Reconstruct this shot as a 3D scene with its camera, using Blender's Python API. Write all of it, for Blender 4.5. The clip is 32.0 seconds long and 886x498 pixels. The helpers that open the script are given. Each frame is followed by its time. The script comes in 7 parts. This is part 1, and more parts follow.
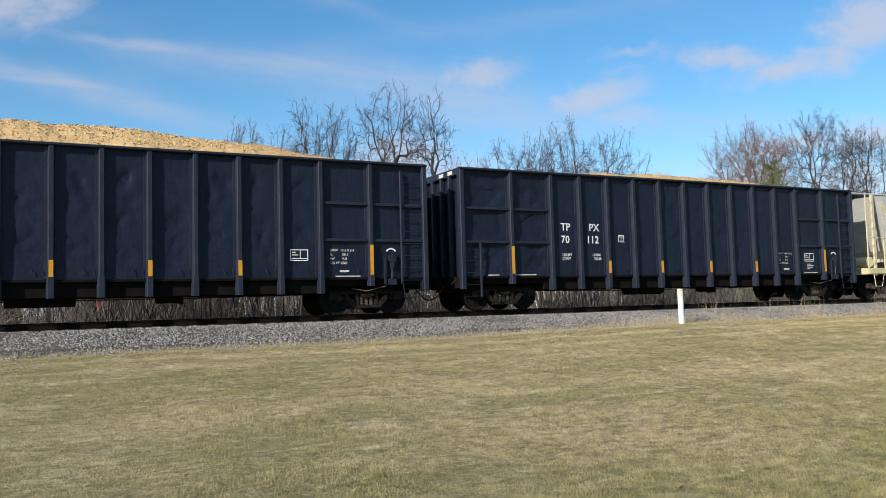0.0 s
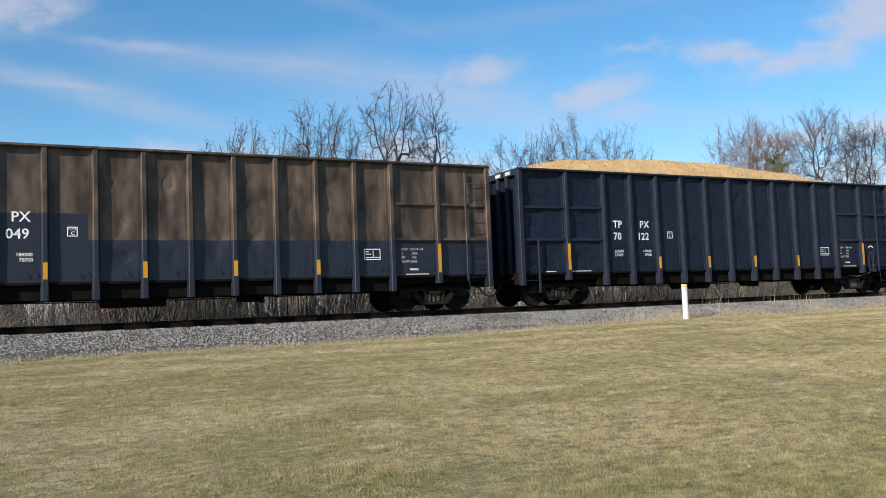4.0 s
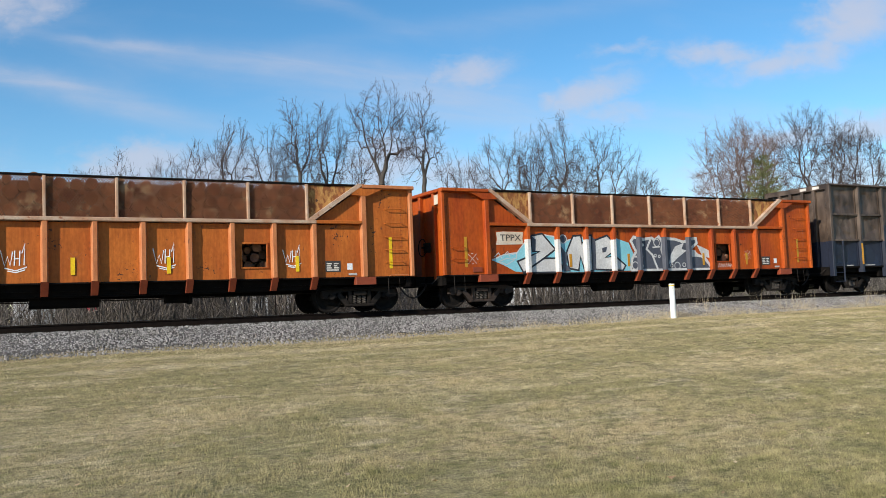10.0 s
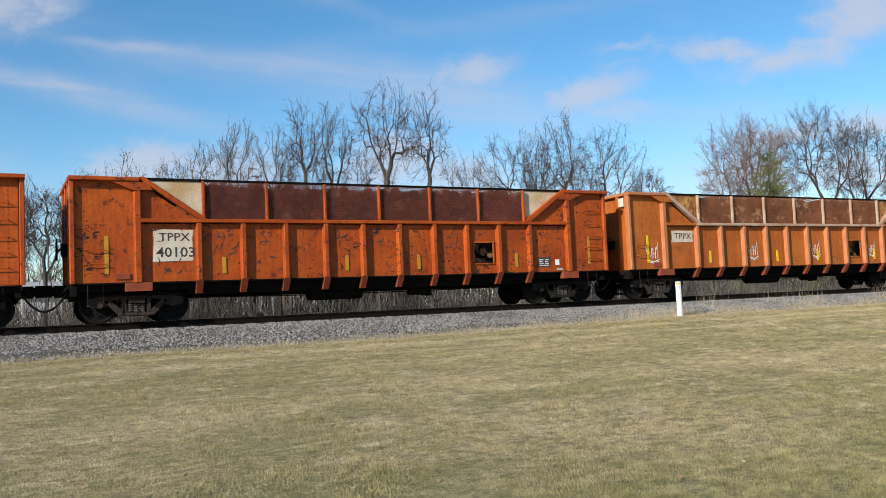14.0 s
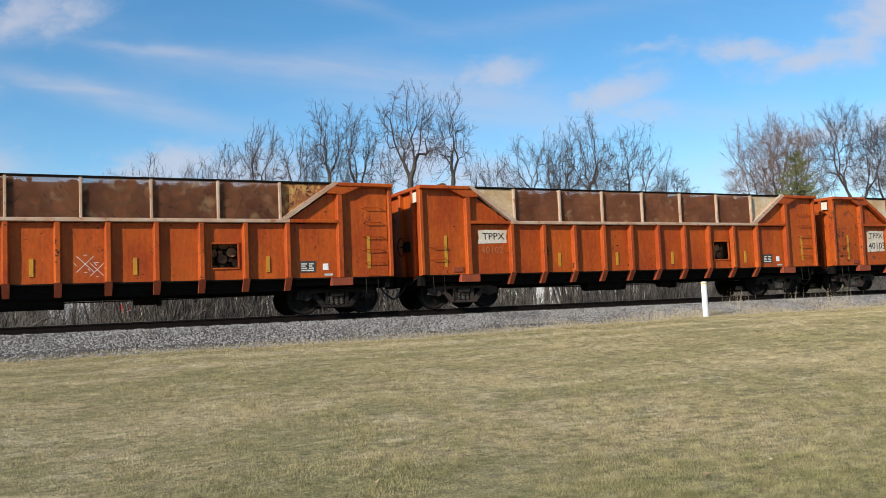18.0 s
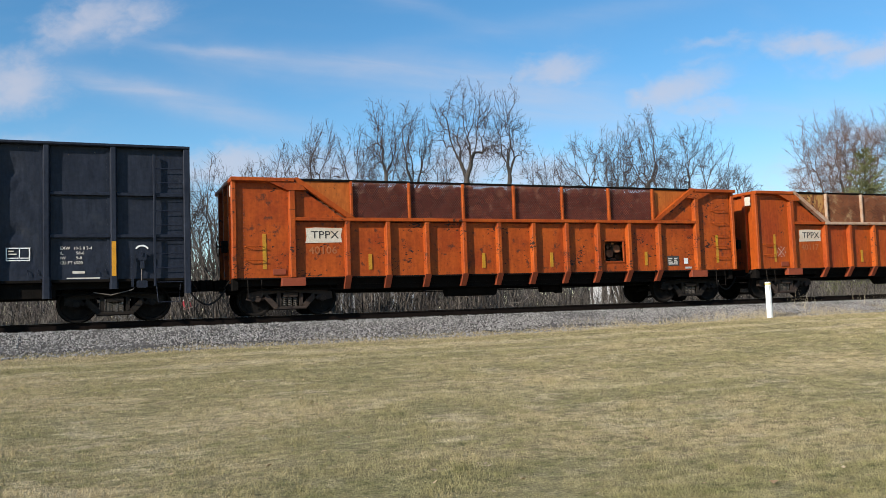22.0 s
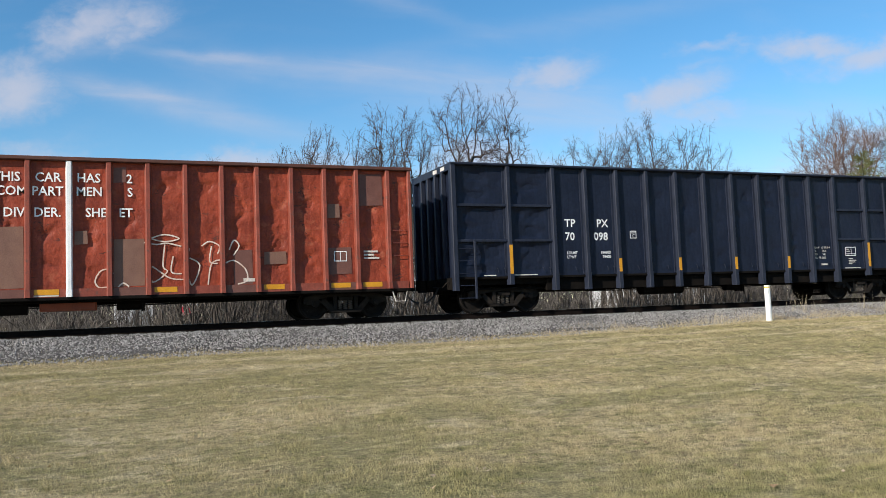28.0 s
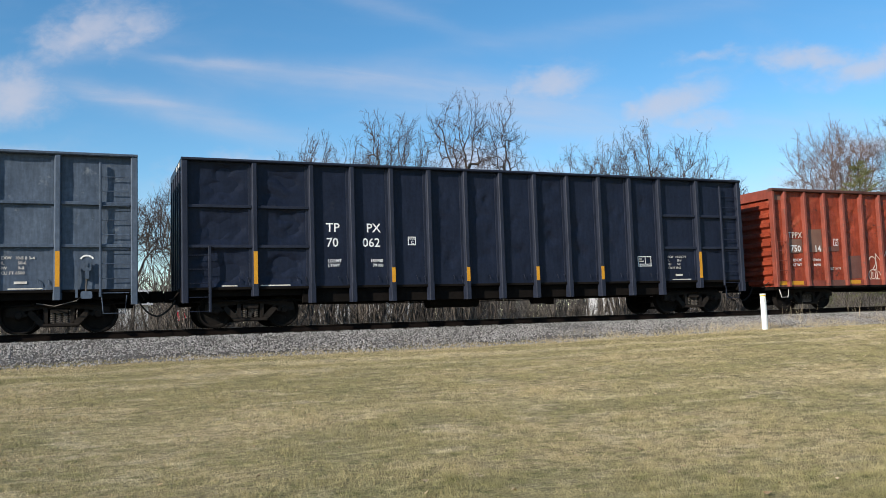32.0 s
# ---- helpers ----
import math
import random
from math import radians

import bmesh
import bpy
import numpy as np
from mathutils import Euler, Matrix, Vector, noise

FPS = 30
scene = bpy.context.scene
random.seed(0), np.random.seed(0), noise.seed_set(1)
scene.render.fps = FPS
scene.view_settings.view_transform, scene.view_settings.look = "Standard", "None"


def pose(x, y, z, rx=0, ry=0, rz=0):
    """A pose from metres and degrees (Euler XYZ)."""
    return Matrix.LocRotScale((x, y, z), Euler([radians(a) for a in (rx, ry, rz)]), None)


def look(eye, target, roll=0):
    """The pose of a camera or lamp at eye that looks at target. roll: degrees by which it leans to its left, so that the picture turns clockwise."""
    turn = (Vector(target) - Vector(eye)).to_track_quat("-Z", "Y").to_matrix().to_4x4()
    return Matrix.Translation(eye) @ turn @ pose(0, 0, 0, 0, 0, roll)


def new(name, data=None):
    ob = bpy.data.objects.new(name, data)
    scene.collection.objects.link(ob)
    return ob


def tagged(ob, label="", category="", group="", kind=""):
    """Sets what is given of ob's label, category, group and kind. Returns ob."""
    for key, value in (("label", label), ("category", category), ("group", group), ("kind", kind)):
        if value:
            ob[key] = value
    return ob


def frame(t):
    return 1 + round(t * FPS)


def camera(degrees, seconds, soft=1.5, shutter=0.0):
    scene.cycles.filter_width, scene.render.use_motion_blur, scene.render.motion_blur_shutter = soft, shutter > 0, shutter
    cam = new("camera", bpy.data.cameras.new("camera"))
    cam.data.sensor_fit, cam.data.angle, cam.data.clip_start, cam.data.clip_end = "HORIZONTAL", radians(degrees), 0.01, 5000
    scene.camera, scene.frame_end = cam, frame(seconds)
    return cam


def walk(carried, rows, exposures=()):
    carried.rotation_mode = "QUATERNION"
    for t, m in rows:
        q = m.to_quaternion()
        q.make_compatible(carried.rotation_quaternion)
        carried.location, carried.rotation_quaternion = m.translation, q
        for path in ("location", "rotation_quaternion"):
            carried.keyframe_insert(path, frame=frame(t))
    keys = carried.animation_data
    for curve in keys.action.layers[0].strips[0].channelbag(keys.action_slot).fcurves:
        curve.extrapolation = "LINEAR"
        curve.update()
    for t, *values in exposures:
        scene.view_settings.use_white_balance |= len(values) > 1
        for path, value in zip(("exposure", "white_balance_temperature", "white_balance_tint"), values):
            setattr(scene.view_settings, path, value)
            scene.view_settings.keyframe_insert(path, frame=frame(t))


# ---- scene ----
# ---- the camera, held by hand, and its drift ----
EYE = [
    (0, -0.033, -0.071, 0.144, 93.92, 1.56, -27.59),
    (0.5, -0.006, -0.059, 0.139, 93.95, 1.64, -27.72),
    (1, -0.008, -0.058, 0.145, 93.93, 1.71, -27.46),
    (1.5, -0.034, -0.071, 0.138, 93.96, 1.73, -26.82),
    (2, -0.026, -0.065, 0.131, 93.94, 1.91, -26.73),
    (2.5, -0.017, -0.056, 0.131, 93.92, 2.04, -26.83),
    (4.5, -0.017, -0.046, 0.150, 93.78, 2.18, -27.39),
    (5, -0.015, -0.048, 0.147, 93.80, 2.12, -27.05),
    (5.5, -0.030, -0.052, 0.150, 93.81, 2.20, -27.14),
    (6, -0.036, -0.052, 0.135, 93.86, 2.24, -27.51),
    (6.5, -0.022, -0.056, 0.134, 93.87, 2.16, -27.58),
    (7, -0.018, -0.049, 0.125, 93.81, 2.12, -27.75),
    (7.5, -0.021, -0.046, 0.129, 93.76, 2.13, -27.51),
    (8, -0.018, -0.048, 0.123, 93.79, 2.10, -27.37),
    (8.5, -0.024, -0.042, 0.117, 93.82, 2.09, -26.83),
    (9, -0.025, -0.047, 0.111, 93.83, 2.01, -26.71),
    (9.5, -0.026, -0.067, 0.107, 93.83, 2.07, -27.14),
    (10, -0.027, -0.062, 0.114, 93.79, 2.21, -28.11),
    (10.5, -0.030, -0.062, 0.109, 93.74, 2.20, -28.34),
    (11, -0.027, -0.055, 0.106, 93.75, 2.10, -28.33),
    (11.5, -0.034, -0.067, 0.110, 93.69, 2.00, -27.81),
    (12, -0.020, -0.058, 0.108, 93.69, 2.00, -28.04),
    (12.5, -0.040, -0.068, 0.102, 93.64, 2.01, -28.52),
    (13, -0.040, -0.061, 0.107, 93.65, 2.29, -28.97),
    (13.5, -0.021, -0.043, 0.113, 93.77, 2.31, -25.99),
    (14, -0.007, -0.036, 0.126, 93.72, 2.51, -27.70),
    (14.5, -0.003, -0.039, 0.132, 93.72, 2.53, -27.48),
    (16.5, 0.004, -0.033, 0.072, 93.90, 2.75, -26.94),
    (17, 0.004, -0.020, 0.082, 93.92, 2.55, -26.30),
    (17.5, -0.001, -0.025, 0.075, 93.91, 2.30, -26.33),
    (18, 0.006, -0.021, 0.063, 93.92, 2.41, -26.09),
    (18.5, 0.024, 0.007, 0.064, 93.93, 2.47, -25.70),
    (19, 0.035, 0.040, 0.051, 93.87, 2.40, -25.64),
    (19.5, 0.034, 0.072, 0.049, 93.96, 2.13, -23.65),
    (20, 0.041, 0.091, 0.038, 93.98, 1.96, -22.90),
    (20.5, 0.058, 0.092, 0.042, 94.00, 1.92, -23.15),
    (21, 0.095, 0.106, 0.060, 94.01, 1.90, -23.24),
    (21.5, 0.020, 0.069, 0.063, 93.99, 1.90, -23.14),
    (22, 0.016, 0.070, 0.069, 93.97, 1.98, -22.33),
    (22.5, -0.005, 0.040, 0.072, 94.01, 2.19, -21.61),
    (23, -0.018, 0.028, 0.077, 94.07, 2.26, -21.71),
    (23.5, -0.005, 0.047, 0.075, 94.18, 2.39, -21.67),
    (24, 0.006, 0.063, 0.078, 94.13, 2.41, -21.66),
    (24.5, 0.012, 0.061, 0.079, 94.15, 2.62, -22.06),
    (26.5, 0.025, 0.065, 0.064, 94.10, 2.57, -22.34),
    (27, 0.027, 0.070, 0.067, 94.17, 2.36, -22.16),
    (27.5, 0.033, 0.071, 0.072, 94.16, 2.23, -22.15),
    (28, 0.032, 0.075, 0.072, 94.27, 2.21, -22.36),
    (28.5, 0.035, 0.073, 0.080, 94.42, 2.25, -21.29),
    (29, 0.038, 0.072, 0.084, 94.41, 2.17, -20.84),
    (29.5, 0.023, 0.052, 0.081, 94.44, 2.21, -22.07),
    (30, 0.026, 0.052, 0.080, 94.55, 2.25, -21.88),
    (30.5, 0.032, 0.054, 0.072, 94.71, 2.24, -21.77),
    (31, 0.055, 0.078, 0.064, 94.70, 2.39, -22.96),
    (31.5, 0.050, 0.073, 0.054, 94.70, 2.22, -23.07),
    (32, 0.063, 0.087, 0.045, 94.76, 1.85, -22.59),
]
# how far the train has rolled, in metres
ROLLED = [
    (0, 0.000), (0.5, 2.579), (1, 5.186),
    (1.5, 7.824), (2, 10.474), (2.5, 13.160),
    (4.5, 24.079), (5, 26.853), (5.5, 29.668),
    (6, 32.505), (6.5, 35.358), (7, 38.230),
    (7.5, 41.128), (8, 44.058), (8.5, 47.014),
    (9, 49.992), (9.5, 52.989), (10, 55.986),
    (10.5, 58.969), (11, 61.954), (11.5, 64.973),
    (12, 68.028), (12.5, 71.134), (13, 74.260),
    (13.5, 77.398), (14, 80.565), (14.5, 83.775),
    (16.5, 96.845), (17, 100.170), (17.5, 103.535),
    (18, 106.918), (18.5, 110.306), (19, 113.706),
    (19.5, 117.135), (20, 120.598), (20.5, 124.091),
    (21, 127.622), (21.5, 131.229), (22, 134.818),
    (22.5, 138.416), (23, 142.035), (23.5, 145.675),
    (24, 149.350), (24.5, 153.059), (26.5, 168.057),
    (27, 171.847), (27.5, 175.678), (28, 179.549),
    (28.5, 183.461), (29, 187.414), (29.5, 191.408),
    (30, 195.410), (30.5, 199.422), (31, 203.442),
    (31.5, 207.489), (32, 211.551),
]
cam = camera(55.51, 32.0, soft=0.8)
walk(cam, [(t, pose(x, y, z, rx, ry, rz)) for t, x, y, z, rx, ry, rz in EYE],
     exposures=[(0, 0.36), (32, 0.36)])

# ---- sky and sun ----
SUN_AZ, SUN_EL = -115.0, 25.5          # degrees clockwise from +y, and above the horizon
SUN_WAY = Vector((math.sin(radians(SUN_AZ)) * math.cos(radians(SUN_EL)),
                  math.cos(radians(SUN_AZ)) * math.cos(radians(SUN_EL)), math.sin(radians(SUN_EL))))
sun = new("sun", bpy.data.lights.new("sun", "SUN"))
sun.data.energy, sun.data.angle, sun.data.color = 5.0, radians(0.53), (1.0, 0.92, 0.80)
sun.matrix_world = look(SUN_WAY * 60, (0, 0, 0))

# heaped clouds: place right of and above the middle of the view, half width, half height, tilt, strength
PUFFS = [(-0.520, 0.376, 0.085, 0.036, 20, 0.70), (-0.455, 0.372, 0.055, 0.028, 24, 0.60),
         (-0.335, 0.180, 0.085, 0.030, 4, 0.80), (-0.245, 0.168, 0.110, 0.030, -3, 0.75), (-0.04, 0.172, 0.080, 0.042, 4, 0.80), (0.045, 0.150, 0.075, 0.034, 0, 0.75),
         (0.060, 0.276, 0.058, 0.026, 10, 0.68), (0.195, 0.243, 0.070, 0.024, 12, 0.72), (0.232, 0.225, 0.080, 0.018, -4, 0.55),
         (0.150, 0.205, 0.110, 0.022, 4, 0.40), (0.255, 0.303, 0.052, 0.010, 4, 0.45), (0.235, 0.278, 0.045, 0.010, 8, 0.32),
         (0.365, 0.290, 0.075, 0.017, -4, 0.72), (0.435, 0.278, 0.075, 0.020, 10, 0.76), (0.495, 0.292, 0.060, 0.022, 10, 0.70), (0.540, 0.332, 0.068, 0.040, 14, 0.85),
         (0.255, 0.118, 0.050, 0.030, 0, 0.55), (0.44, 0.188, 0.070, 0.018, 10, 0.78), (0.55, 0.195, 0.090, 0.024, 4, 0.78), (0.37, 0.135, 0.100, 0.034, 0, 0.65), (0.52, 0.135, 0.120, 0.034, 0, 0.65), (-0.62, 0.300, 0.080, 0.045, 0, 0.75), (-0.60, 0.190, 0.100, 0.040, 0, 0.7)]
# thin streaks: the same, drawn out along their tilt
STREAKS = [(-0.355, 0.325, 0.075, 0.0075, -8, 0.42), (-0.20, 0.302, 0.150, 0.016, -6, 0.34), (-0.03, 0.268, 0.160, 0.024, -7, 0.34), (0.06, 0.235, 0.130, 0.026, -6, 0.28),
           (-0.47, 0.288, 0.130, 0.013, -14, 0.34), (-0.36, 0.252, 0.150, 0.017, -17, 0.26), (-0.14, 0.385, 0.140, 0.010, -22, 0.16), (-0.52, 0.345, 0.10, 0.010, 6, 0.25),
           (0.30, 0.215, 0.260, 0.018, -2, 0.22), (0.12, 0.345, 0.200, 0.012, 6, 0.12), (0.10, 0.130, 0.80, 0.035, 0, 0.34)]


def sky():
    w = bpy.data.worlds.new("sky")
    scene.world = w
    w.use_nodes = True
    nt = w.node_tree
    N, L = nt.nodes, nt.links
    air = N.new("ShaderNodeTexSky")
    air.sky_type, air.sun_disc = "NISHITA", False
    air.sun_elevation, air.sun_rotation = radians(SUN_EL), radians(SUN_AZ)
    air.altitude, air.air_density, air.dust_density, air.ozone_density = 250, 1.0, 0.25, 3.0
    tint = N.new("ShaderNodeHueSaturation")
    tint.inputs["Hue"].default_value, tint.inputs["Saturation"].default_value, tint.inputs["Value"].default_value = 0.494, 1.23, 1.45
    L.new(air.outputs[0], tint.inputs["Color"])
    co = N.new("ShaderNodeTexCoord")

    def m(op, a, b=None, clamp=False):
        n = N.new("ShaderNodeMath")
        n.operation, n.use_clamp = op, clamp
        for k, v in enumerate((a, b)):
            if v is None:
                continue
            if isinstance(v, (int, float)):
                n.inputs[k].default_value = v
            else:
                L.new(v, n.inputs[k])
        return n.outputs[0]

    def dot(v):
        n = N.new("ShaderNodeVectorMath")
        n.operation = "DOT_PRODUCT"
        L.new(co.outputs["Generated"], n.inputs[0])
        n.inputs[1].default_value = v
        return n.outputs["Value"]

    c, s = math.cos(radians(27)), math.sin(radians(27))
    deep = m("MAXIMUM", dot((s, c, 0)), 0.08)
    a, b = m("DIVIDE", dot((c, -s, 0)), deep), m("DIVIDE", dot((0, 0, 1)), deep)
    def flat(tilt, along, over):
        """The sky's plane, turned and squeezed."""
        ct, st = math.cos(radians(tilt)), math.sin(radians(tilt))
        n = N.new("ShaderNodeCombineXYZ")
        L.new(m("MULTIPLY", m("ADD", m("MULTIPLY", a, ct), m("MULTIPLY", b, st)), along), n.inputs[0])
        L.new(m("MULTIPLY", m("SUBTRACT", m("MULTIPLY", b, ct), m("MULTIPLY", a, st)), over), n.inputs[1])
        return n.outputs[0]

    def noise_in(where, scale, detail, rough, twist=0.0):
        n = N.new("ShaderNodeTexNoise")
        n.inputs["Scale"].default_value, n.inputs["Detail"].default_value, n.inputs["Roughness"].default_value = scale, detail, rough
        n.inputs["Distortion"].default_value = twist
        L.new(where, n.inputs["Vector"])
        return n

    def smooth(v, lo, hi):
        n = N.new("ShaderNodeMapRange")
        n.interpolation_type = "SMOOTHSTEP"
        n.inputs["From Min"].default_value, n.inputs["From Max"].default_value = lo, hi
        L.new(v, n.inputs["Value"])
        return n.outputs["Result"]

    plain = flat(0, 1.0, 1.5)
    warp = N.new("ShaderNodeSeparateColor")
    L.new(noise_in(plain, 17, 5, 0.6).outputs["Color"], warp.inputs[0])
    wa = m("ADD", a, m("MULTIPLY", m("SUBTRACT", warp.outputs[0], 0.5), 0.085))
    wb = m("ADD", b, m("MULTIPLY", m("SUBTRACT", warp.outputs[1], 0.5), 0.040))

    def body(x, y, ca, cb, ra, rb, tilt):
        ct, st = math.cos(radians(tilt)), math.sin(radians(tilt))
        da, db = m("SUBTRACT", x, ca), m("SUBTRACT", y, cb)
        u = m("DIVIDE", m("ADD", m("MULTIPLY", da, ct), m("MULTIPLY", db, st)), ra)
        v = m("DIVIDE", m("SUBTRACT", m("MULTIPLY", db, ct), m("MULTIPLY", da, st)), rb)
        return m("EXPONENT", m("MULTIPLY", m("ADD", m("MULTIPLY", u, u), m("MULTIPLY", v, v)), -1.0))

    heap = None
    for ca, cb, ra, rb, tilt, strength in PUFFS:
        d = m("MULTIPLY", body(wa, wb, ca, cb, ra, rb, tilt), strength)
        heap = d if heap is None else m("MAXIMUM", heap, d)
    curd = noise_in(plain, 34, 7, 0.58, 0.3).outputs["Fac"]
    total = m("MULTIPLY", smooth(m("ADD", heap, m("MULTIPLY", m("SUBTRACT", curd, 0.5), 0.55)), 0.08, 0.84), 0.70)
    veil = None
    for ca, cb, ra, rb, tilt, strength in STREAKS:
        d = m("MULTIPLY", body(m("ADD", a, m("MULTIPLY", m("SUBTRACT", wa, a), 0.5)), m("ADD", b, m("MULTIPLY", m("SUBTRACT", wb, b), 0.4)), ca, cb, ra, rb, tilt), strength)
        veil = d if veil is None else m("ADD", veil, d)
    comb = noise_in(flat(-9, 5.0, 42.0), 1.0, 7, 0.62, 0.5).outputs["Fac"]
    veil = m("MULTIPLY", veil, m("ADD", 0.50, m("MULTIPLY", smooth(comb, 0.25, 0.78), 0.62)))
    thin = m("MULTIPLY", smooth(noise_in(flat(-8, 2.2, 7.0), 2.0, 6, 0.55, 0.4).outputs["Fac"], 0.42, 0.80), 0.11)
    total = m("ADD", m("MAXIMUM", total, veil), thin, True)
    mix = N.new("ShaderNodeMix")
    mix.data_type = "RGBA"
    L.new(total, mix.inputs["Factor"])
    L.new(tint.outputs[0], mix.inputs["A"])
    mix.inputs["B"].default_value = (5.6, 5.65, 6.5, 1)
    back = N["Background"]
    L.new(mix.outputs["Result"], back.inputs["Color"])
    back.inputs["Strength"].default_value = 0.0855


sky()

# ---- materials ----


def surf(name, base, alt=None, mixed=0.5, scale=1.2, stretch=(1, 1, 1), rough=0.6, metal=0.0, bump=0.0, bump_scale=30.0,
         spots=None, spot_scale=6.0, spot_at=0.62, spot_soft=0.06, rand=0.0, island=0.0, fine=0.15, spec=0.4, shift=True, marks=None, band=(0.3, 0.7), streak=0.0):
    """Paint, stone, wood: two colours mixed by broad noise, a finer grain over it, spots of a third colour, and relief."""
    mt = bpy.data.materials.new(name)
    mt.use_nodes = True
    nt = mt.node_tree
    N, L = nt.nodes, nt.links
    bs = N["Principled BSDF"]
    bs.inputs["Roughness"].default_value, bs.inputs["Metallic"].default_value = rough, metal
    bs.inputs["Specular IOR Level"].default_value = spec
    co, info = N.new("ShaderNodeTexCoord"), N.new("ShaderNodeObjectInfo")
    mp = N.new("ShaderNodeMapping")
    mp.inputs["Scale"].default_value = stretch
    L.new(co.outputs["Object"], mp.inputs["Vector"])
    if shift:
        mul = N.new("ShaderNodeVectorMath")
        mul.operation = "SCALE"
        mul.inputs[0].default_value = (31, 17, 23)
        L.new(info.outputs["Random"], mul.inputs["Scale"])
        L.new(mul.outputs[0], mp.inputs["Location"])

    def noise_at(sc, detail=4, rgh=0.55):
        n = N.new("ShaderNodeTexNoise")
        n.inputs["Scale"].default_value, n.inputs["Detail"].default_value, n.inputs["Roughness"].default_value = sc, detail, rgh
        L.new(mp.outputs[0], n.inputs["Vector"])
        return n.outputs["Fac"]

    def ramp(fac, lo, hi):
        r = N.new("ShaderNodeMapRange")
        r.inputs["From Min"].default_value, r.inputs["From Max"].default_value = lo, hi
        L.new(fac, r.inputs["Value"])
        return r.outputs["Result"]

    def mix(fac, a, b, mode="MIX"):
        n = N.new("ShaderNodeMix")
        n.data_type, n.blend_type = "RGBA", mode
        for key, v in (("Factor", fac), ("A", a), ("B", b)):
            if isinstance(v, tuple):
                n.inputs[key].default_value = (*v, 1)
            elif isinstance(v, float):
                n.inputs[key].default_value = v
            else:
                L.new(v, n.inputs[key])
        return n.outputs["Result"]

    col = mix(ramp(noise_at(scale, 5), mixed - 0.18, mixed + 0.18), base, alt or tuple(0.8 * c for c in base))
    if fine:
        g = N.new("ShaderNodeMapRange")
        g.inputs["From Min"].default_value, g.inputs["From Max"].default_value = band
        g.inputs["To Min"].default_value, g.inputs["To Max"].default_value = 1 - fine, 1 + fine
        L.new(noise_at(scale * 13, 3), g.inputs["Value"])
        sc = N.new("ShaderNodeVectorMath")
        sc.operation = "SCALE"
        L.new(col, sc.inputs[0])
        L.new(g.outputs["Result"], sc.inputs["Scale"])
        col = sc.outputs[0]
    if streak:      # rain streaks and grime that run down
        run = N.new("ShaderNodeMapping")
        run.inputs["Scale"].default_value = (7.0, 7.0, 1.1)
        L.new(mp.outputs[0], run.inputs["Vector"])
        nz = N.new("ShaderNodeTexNoise")
        nz.inputs["Scale"].default_value, nz.inputs["Detail"].default_value, nz.inputs["Roughness"].default_value = 1.6, 6, 0.62
        L.new(run.outputs[0], nz.inputs["Vector"])
        g = N.new("ShaderNodeMapRange")
        g.inputs["From Min"].default_value, g.inputs["From Max"].default_value = 0.34, 0.66
        g.inputs["To Min"].default_value, g.inputs["To Max"].default_value = 1 - streak, 1 + 0.45 * streak
        L.new(nz.outputs["Fac"], g.inputs["Value"])
        sc = N.new("ShaderNodeVectorMath")
        sc.operation = "SCALE"
        L.new(col, sc.inputs[0])
        L.new(g.outputs["Result"], sc.inputs["Scale"])
        col = sc.outputs[0]
    if spots:
        col = mix(ramp(noise_at(spot_scale, 6, 0.62), spot_at, spot_at + spot_soft), col, spots)
    if marks:       # dark gouges, gathered in places
        tone, size, at = marks
        ms = N.new("ShaderNodeMapping")
        ms.inputs["Scale"].default_value = (0.75, 1, 1.5)
        L.new(mp.outputs[0], ms.inputs["Vector"])
        nz = N.new("ShaderNodeTexNoise")
        nz.inputs["Scale"].default_value, nz.inputs["Detail"].default_value, nz.inputs["Distortion"].default_value = size, 5, 1.2
        L.new(ms.outputs[0], nz.inputs["Vector"])
        add = N.new("ShaderNodeMath")
        add.operation = "MULTIPLY_ADD"
        L.new(noise_at(1.3, 2), add.inputs[0])
        add.inputs[1].default_value = 0.7
        L.new(nz.outputs["Fac"], add.inputs[2])
        col = mix(ramp(add.outputs[0], at + 0.375, at + 0.395), col, tone)
    for amount, source in ((rand, info.outputs["Random"]), (island, None)):
        if amount:
            if source is None:
                source = N.new("ShaderNodeNewGeometry").outputs["Random Per Island"]
            g = N.new("ShaderNodeMapRange")
            g.inputs["To Min"].default_value, g.inputs["To Max"].default_value = 1 - amount, 1 + amount
            L.new(source, g.inputs["Value"])
            sc = N.new("ShaderNodeVectorMath")
            sc.operation = "SCALE"
            L.new(col, sc.inputs[0])
            L.new(g.outputs["Result"], sc.inputs["Scale"])
            col = sc.outputs[0]
    L.new(col, bs.inputs["Base Color"])
    if bump:
        b = N.new("ShaderNodeBump")
        b.inputs["Strength"].default_value, b.inputs["Distance"].default_value = min(1.0, bump), 0.02 if bump_scale > 4 else 0.06
        L.new(noise_at(bump_scale, 5), b.inputs["Height"])
        L.new(b.outputs[0], bs.inputs["Normal"])
    return mt


